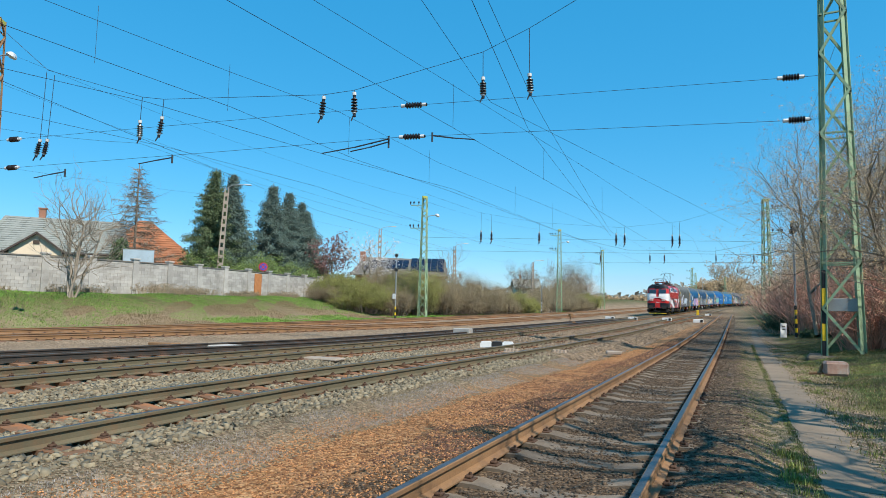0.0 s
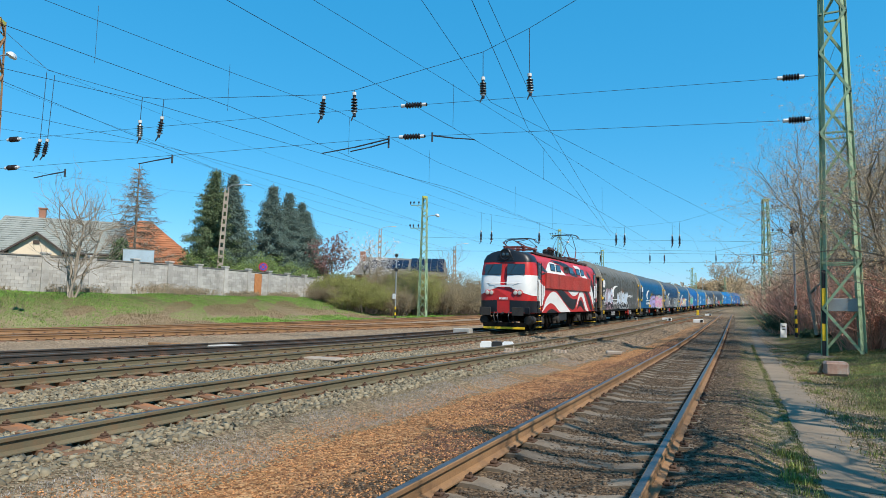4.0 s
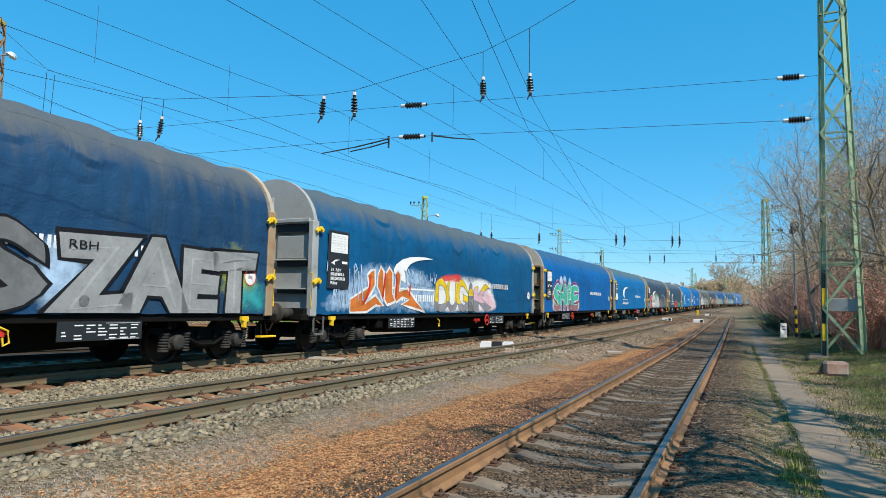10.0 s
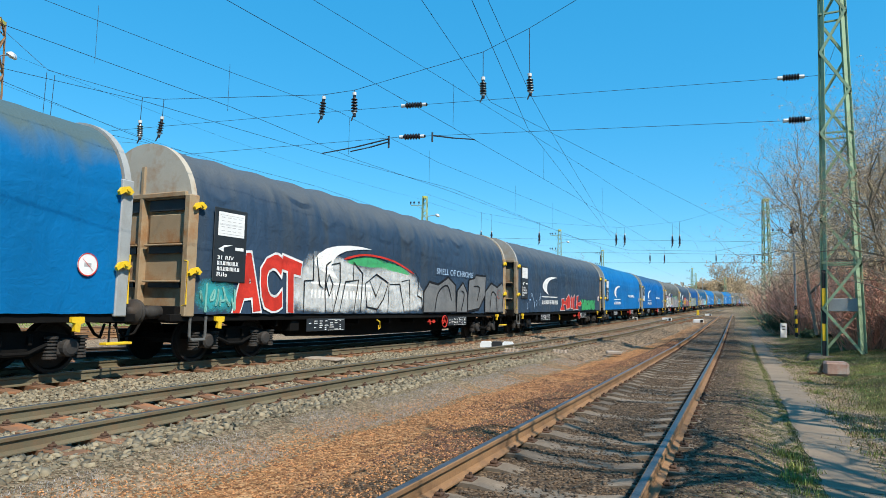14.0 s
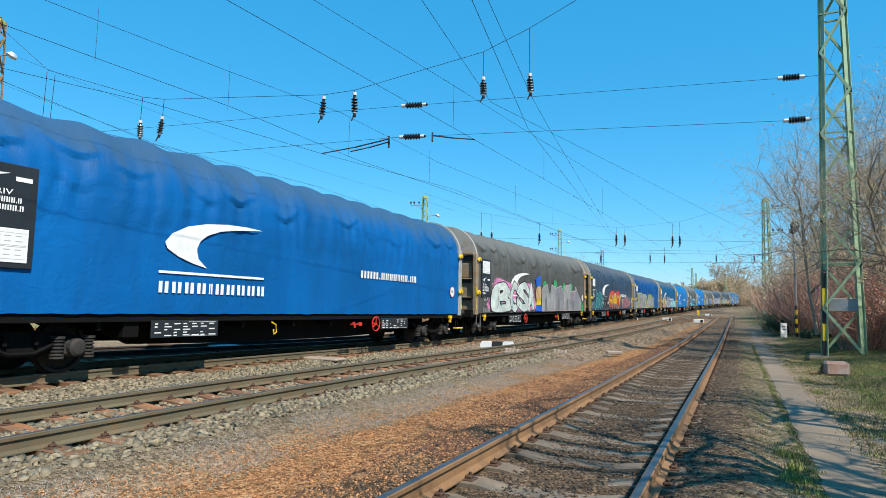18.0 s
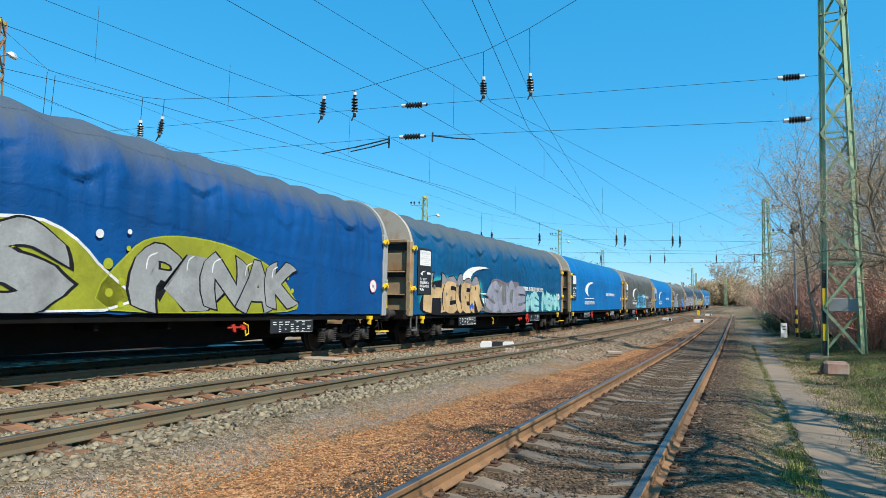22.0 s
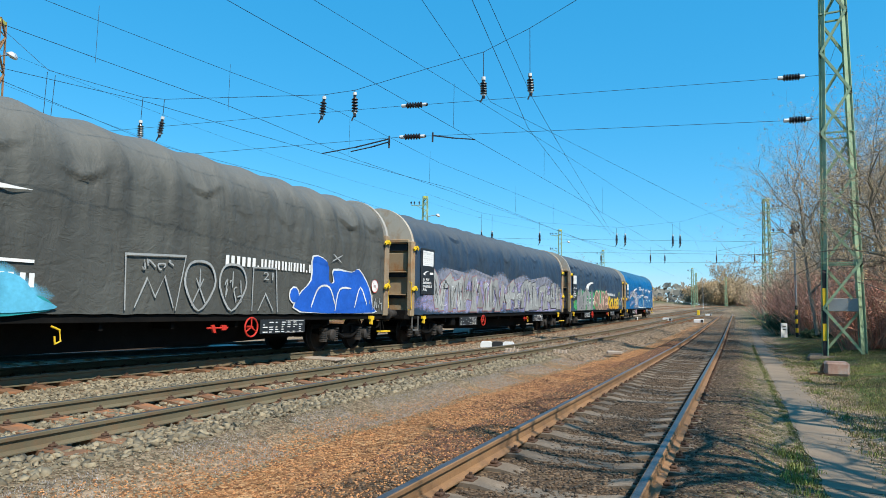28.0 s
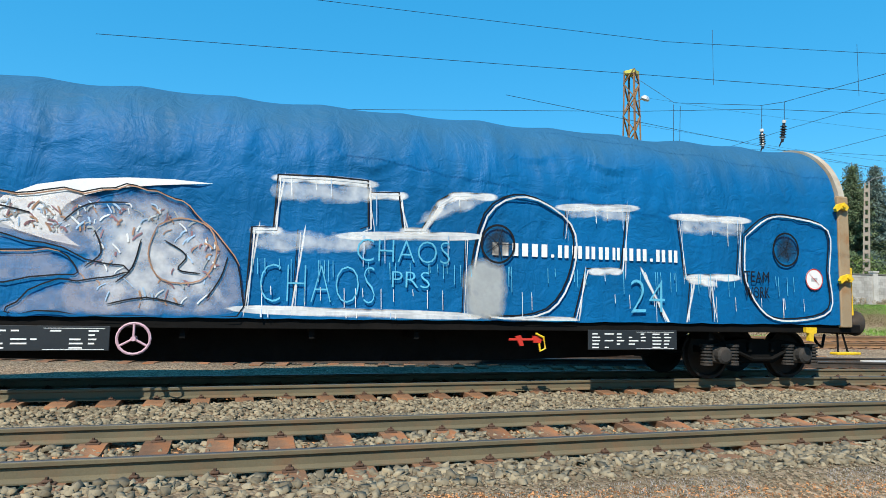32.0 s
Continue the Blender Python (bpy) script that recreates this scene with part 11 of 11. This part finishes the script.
rod(bm, (0, 0.05, -0.3), (0, 0.05, 2.2), 0.05)
rod(bm, (1.1, 0.05, -0.3), (1.1, 0.05, 1.5), 0.05)
part("post", bm, metal_grey, pb)
# no-stopping sign behind the wall
ns = thing("road_sign", "round blue road sign with a red rim behind the wall", "road sign", "", pose(-17.0, 61.5, 1.6, 0, 0, 14))
bm = bmesh.new()
rod(bm, (0, 0.05, 0), (0, 0.05, 3.3), 0.04)
part("post", bm, metal_grey, ns)
for rr, yy, mt in ((0.42, 0, red_paint), (0.33, -0.03, sign_blue)):
    bm = bmesh.new()
    lathe(bm, [(rr, 0), (rr, 0.03), (0.0, 0.031)], Matrix.Translation((0, yy, 3.2)) @ Matrix.Rotation(math.pi / 2, 4, "X"), 24)
    part("disc", bm, mt, ns)
bm = bmesh.new()
for a in (0.78, -0.78):
    box(bm, 0, -0.07, 3.2, 0.62, 0.01, 0.07, Matrix.Rotation(a, 4, "Y"))
part("cross_bar", bm, red_paint, ns)



# ---- loose stones, weeds, grass: too many to count ----
stone_grey = surf("ballast_stone", (0.228, 0.188, 0.122), 0.9, 0.2, 40, 6, 0.3, 0, (0.11, 0.095, 0.07), 0.4, 6, island=0.45)
stone_rust = surf("ballast_stone_rusty", (0.46, 0.22, 0.09), 0.9, 0.25, 40, 6, 0.3, 0, (0.18, 0.09, 0.045), 0.5, 6, island=0.7)
stone_dull = surf("ballast_stone_dull", (0.22, 0.16, 0.105), 0.9, 0.2, 40, 6, 0.3, island=0.45)
stone_mud = surf("grit_muddy", (0.115, 0.08, 0.052), 0.95, 0.2, 40, 6, 0.3, island=0.5)
grass_green = leafy("grass_blades", (0.21, 0.235, 0.05), 0.5)
grass_fresh = leafy("grass_fresh", (0.16, 0.30, 0.04), 0.5)
grass_dry = leafy("grass_dry", (0.42, 0.32, 0.16), 0.4)

PEBBLE_F = [(0, 2, 4), (2, 1, 4), (1, 3, 4), (3, 0, 4), (2, 0, 5), (1, 2, 5), (3, 1, 5), (0, 3, 5)]


BLOCK_F = [(0, 1, 3), (0, 3, 2), (4, 6, 7), (4, 7, 5), (0, 4, 5), (0, 5, 1), (2, 3, 7), (2, 7, 6), (1, 5, 7), (1, 7, 3)]


def stones(name, label, material, x, y, size, seed, lift=0.3):
    """Angular stones, eight faces each, strewn over the ground."""
    r = np.random.RandomState(seed)
    n = len(x)
    z = land(x, y)[0]
    s = size * r.uniform(0.55, 1.35, n)
    blocky = size > 0.024
    if blocky:
        base, faces = np.array([(i, j, k) for i in (-1, 1) for j in (-1, 1) for k in (-1, 1)], float) * 0.68, np.array(BLOCK_F)
    else:
        base, faces = np.array([(1, 0, 0), (-1, 0, 0), (0, 1, 0), (0, -1, 0), (0, 0, 1), (0, 0, -1)], float), np.array(PEBBLE_F)
    c = len(base)
    v = base[None] * (s[:, None, None] * r.uniform(0.6, 1.2, (n, c, 1))) + r.normal(0, 0.24, (n, c, 3)) * s[:, None, None]
    a, b = r.uniform(0, 6.28, n), r.uniform(-0.6, 0.6, n)
    ca, sa, cb, sb = np.cos(a), np.sin(a), np.cos(b), np.sin(b)
    v[:, :, 2] *= 0.6
    v[:, :, 0] *= r.uniform(0.8, 1.35, n)[:, None]
    x1, z1 = v[:, :, 0] * cb[:, None] + v[:, :, 2] * sb[:, None], -v[:, :, 0] * sb[:, None] + v[:, :, 2] * cb[:, None]
    px, py = x1 * ca[:, None] - v[:, :, 1] * sa[:, None], x1 * sa[:, None] + v[:, :, 1] * ca[:, None]
    co = np.stack([px + x[:, None], py + y[:, None], z1 + (z + s * lift)[:, None]], -1).reshape(-1, 3)
    f = (faces[None] + (np.arange(n) * c)[:, None, None]).reshape(-1, 3)
    me = bpy.data.meshes.new(name)
    me.vertices.add(len(co))
    me.vertices.foreach_set("co", co.ravel())
    me.loops.add(f.size)
    me.loops.foreach_set("vertex_index", f.ravel())
    me.polygons.add(len(f))
    me.polygons.foreach_set("loop_start", np.arange(0, f.size, 3))
    me.update(calc_edges=True)
    me.materials.append(material)
    tagged(new(name, me), label, "gravel", kind="stuff")


def strew(n, seed, s0, s1, u0, u1, power=1.6):
    """Places along the running track between s0 and s1 and u0 and u1, denser near s0."""
    r = np.random.RandomState(seed)
    s = s0 + (s1 - s0) * r.uniform(0, 1, n) ** power
    u = r.uniform(u0, u1, n)
    h = np.interp(s, LINE_S, LINE_H)
    return np.interp(s, LINE_S, LINE_X) + u * np.cos(h), np.interp(s, LINE_S, LINE_Y) - u * np.sin(h)


def keep_off_rails(x, y):
    u, s = lateral(x, y)
    d = (x - (0.452 * y - 1.545)) * 0.9112
    ok = np.ones(len(x), bool)
    for c in (u, u - 4.55, d):
        ok &= (np.abs(np.abs(c) - 0.7535) > 0.11)
    ok &= ~((u > 0.7) & (u < 1.22) & (np.random.RandomState(len(x)).uniform(0, 1, len(x)) < 0.85))
    return x[ok], y[ok]


x, y = keep_off_rails(*strew(36000, 1, -26, 14, 1.0, 6.25, 1.0))
stones("ballast", "grey angular ballast stones about the tracks", stone_grey, x, y, 0.040, 1)
x, y = keep_off_rails(*strew(26000, 2, -26, 40, -2.4, 3.6, 1.0))
stones("ballast", "grey and brown ballast about the main track", stone_grey, x, y, 0.032, 2)
x, y = keep_off_rails(*strew(30000, 3, 8, 48, 1.0, 7.0, 1.2))
stones("ballast", "dull ballast farther along the tracks", stone_dull, x, y, 0.05, 3)
x, y = keep_off_rails(*strew(42000, 4, -12, 24, 5.7, 7.3, 1.0))
stones("grit", "fine pale grey gravel beside the second track", stone_grey, x, y, 0.013, 8)
for off_, sd_ in ((0.0, 9), (4.55, 10)):
    x, y = strew(9000, sd_, -26, 34, off_ - 0.66, off_ + 0.66, 1.0)
    stones("ballast", "rust-stained ballast between the rails", stone_rust, x, y, 0.026, sd_, 0.15)
rr = np.random.RandomState(5)
yy = 3.0 + 27 * rr.uniform(0, 1, 46000) ** 1.7
dd = rr.uniform(-3.5, -0.85, 46000)
xx = 0.452 * yy - 1.545 + dd * 1.0975
stones("grit", "rust-stained grit between siding and track", stone_rust, *keep_off_rails(xx, yy), 0.0115, 4)
yy = 3.0 + 30 * rr.uniform(0, 1, 26000) ** 1.6
dd = rr.uniform(-1.6, 1.25, 26000) + rr.normal(0, 0.28, 26000)
xx = 0.452 * yy - 1.545 + dd * 1.0975
stones("grit", "dull brown gravel about the siding", stone_mud, *keep_off_rails(xx, yy), 0.014, 6)


stone_crust = surf("slag_crust_red_brown", (0.17, 0.078, 0.044), 0.9, 0.3, 40, 6, 0.4, 0, (0.05, 0.028, 0.02), 0.5, 6, island=0.6)
yy = 3.0 + 27 * rr.uniform(0, 1, 26000) ** 1.15
dd = -0.9 - 0.75 * rr.uniform(0, 1, 26000) ** 1.7 * (1 + 1.5 * np.exp(-((yy - 14) / 6.5) ** 2))
xx = 0.452 * yy - 1.545 + dd * 1.0975
keep = wave(xx, yy, 2.6, 41) + 0.6 * wave(xx, yy, 0.9, 42) > -0.3
stones("slag_crust", "dark red-brown crusty slag beside the siding", stone_crust, *keep_off_rails(xx[keep], yy[keep]), 0.019, 14, 0.0)
yy = 3.0 + 20 * rr.uniform(0, 1, 3500) ** 1.4
dd = rr.uniform(-0.62, 0.62, 3500)
xx = 0.452 * yy - 1.545 + dd * 1.0975
stones("slag_crust", "dark clods and stones between the siding's rails", stone_mud, xx, yy, 0.022, 15, 0.2)


def blades(name, label, material, x, y, h, seed, width=0.006):
    """Grass blades, two bent faces each."""
    r = np.random.RandomState(seed)
    n = len(x)
    z = land(x, y)[0]
    hh = h * r.uniform(0.4, 1.3, n)
    a = r.uniform(0, 6.28, n)
    lean = r.uniform(0.1, 0.7, n) * hh
    w = width * r.uniform(0.7, 1.5, n)
    dx, dy = np.cos(a), np.sin(a)
    ox, oy = -dy * w, dx * w
    rows = []
    for k, q, ww in ((0, 0.0, 1.0), (0.55, 0.35, 0.8), (1.0, 1.0, 0.1)):
        for sgn in (-1, 1):
            rows.append(np.stack([x + dx * lean * q + sgn * ox * ww, y + dy * lean * q + sgn * oy * ww, z - 0.01 + hh * k], -1))
    co = np.stack(rows, 1).reshape(-1, 3)
    f = (np.array([(0, 1, 3, 2), (2, 3, 5, 4)])[None] + (np.arange(n) * 6)[:, None, None]).reshape(-1, 4)
    me = bpy.data.meshes.new(name)
    me.vertices.add(len(co))
    me.vertices.foreach_set("co", co.ravel())
    me.loops.add(f.size)
    me.loops.foreach_set("vertex_index", f.ravel())
    me.polygons.add(len(f))
    me.polygons.foreach_set("loop_start", np.arange(0, f.size, 4))
    me.update(calc_edges=True)
    me.materials.append(material)
    tagged(new(name, me), label, "grass", kind="stuff")


def tufts(n, per, seed, y0, y1, d0, d1, spread=0.10, power=1.5):
    r = np.random.RandomState(seed)
    yy = y0 + (y1 - y0) * r.uniform(0, 1, n) ** power
    dd = r.uniform(d0, d1, n)
    cx, cy = 0.452 * yy - 1.545 + dd * 1.0975, yy
    return np.repeat(cx, per) + r.normal(0, spread, n * per), np.repeat(cy, per) + r.normal(0, spread, n * per)


hx, hy = strew(90000, 17, -13, 22, 6.35, 7.15, 1.0)
thin = wave(hx, hy, 1.8, 51) > -0.35
blades("grass", "short withered grey grass along the ballast's foot", leafy("grass_withered_grey", (0.34, 0.31, 0.285), 0.35), hx[thin], hy[thin], 0.028, 18, 0.0028)
grass_olive = leafy("grass_olive", (0.165, 0.17, 0.05), 0.5)
grass_brown = leafy("grass_thatch_brown", (0.21, 0.15, 0.07), 0.5)
blades("grass", "low olive grass beside the footpath", grass_olive, *tufts(1500, 45, 1, 3, 30, 2.7, 6.0, 0.14), 0.045, 1, 0.004)
blades("grass", "fresh green grass tufts beside the footpath", grass_green, *tufts(170, 45, 21, 3, 24, 2.7, 5.0, 0.10), 0.06, 21, 0.004)
blades("grass", "tall green grass on the path's near edge", grass_green, *tufts(70, 46, 2, 3.2, 7, 1.80, 2.04, 0.05), 0.075, 2, 0.004)
blades("grass", "dry pale grass on the slope beside the path", grass_dry, *tufts(800, 40, 3, 3, 34, 2.8, 7.5, 0.18), 0.035, 3, 0.004)
blades("grass", "brown thatch on the slope beside the path", grass_brown, *tufts(1200, 40, 23, 3, 34, 2.7, 7.5, 0.18), 0.04, 23, 0.005)
blades("grass", "low weeds between siding and path", grass_olive, *tufts(700, 26, 4, 3, 26, 1.55, 2.02, 0.07), 0.022, 4, 0.004)
blades("grass", "fringe of weeds along the path", grass_olive, *tufts(900, 16, 26, 3, 30, 1.97, 2.05, 0.022), 0.028, 26, 0.004)
blades("grass", "sparse low weeds beside the siding", grass_olive, *tufts(120, 20, 24, 3, 20, 1.1, 1.6, 0.06), 0.02, 24, 0.004)
bx, by = strew(170000, 7, -6, 85, -27, -18.2, 1.0)
lush = wave(bx, by, 0.55, 61) + 0.5 * wave(bx, by, 1.7, 62) > -0.38
blades("grass", "bright green grass in patches on the bank below the wall", grass_fresh, bx[lush], by[lush], 0.06, 5, 0.015)
blades("grass", "brown thatch on the bank below the wall", grass_brown, bx[~lush], by[~lush], 0.07, 6, 0.014)
bx, by = strew(60000, 8, 18, 110, -21.0, -16.4, 1.0)
lush = wave(bx, by, 0.5, 63) > -0.1
blades("grass", "green grass strip at the foot of the bank", grass_fresh, bx[lush], by[lush], 0.12, 9, 0.022)


# ---- motion ----
def front_at(t):
    """Where the first wagon's hood begins along the line, in metres, at t seconds."""
    return 98.5592 - 15.3878 * t - 0.023629 * t * t


def riding(c, half):
    """The pose of a vehicle whose middle is at c along the line, on two pivots."""
    a, b = on_line(c - half), on_line(c + half)
    p = Vector(a[:3])
    q = Vector(b[:3])
    d = (p - q).normalized()
    m = (p + q) / 2
    return pose(m.x, m.y, m.z, 0, -math.degrees(math.asin(d.z)), math.degrees(math.atan2(d.y, d.x)))


def rolling(radius, ax, z):
    """Rows for a wheelset that rolls on the rails, one for every thirtieth of a second."""
    return [(i / 30, Matrix.Translation((ax, 0, z)) @ Matrix.Rotation((front_at(0) - front_at(i / 30)) / radius, 4, "Y")) for i in range(961)]


def motions():
    times = [i * 0.5 for i in range(65)]
    walk(locomotive, [(t, riding(front_at(t) - 0.963 - 8.22, 4.1)) for t in times])
    for k, w in enumerate(wagons):
        walk(w, [(t, riding(front_at(t) + 19.9 * k - 0.963 + 9.95, 7.43)) for t in times])
    rows = {}
    for v in (locomotive, *wagons):
        for o in v.children_recursive:
            if o.name.startswith("wheelset"):
                key = (round(o.location.x, 2), round(o.location.z, 3))
                if key not in rows:
                    rows[key] = rolling(o.location.z, *key)
                walk(o, rows[key])


motions()
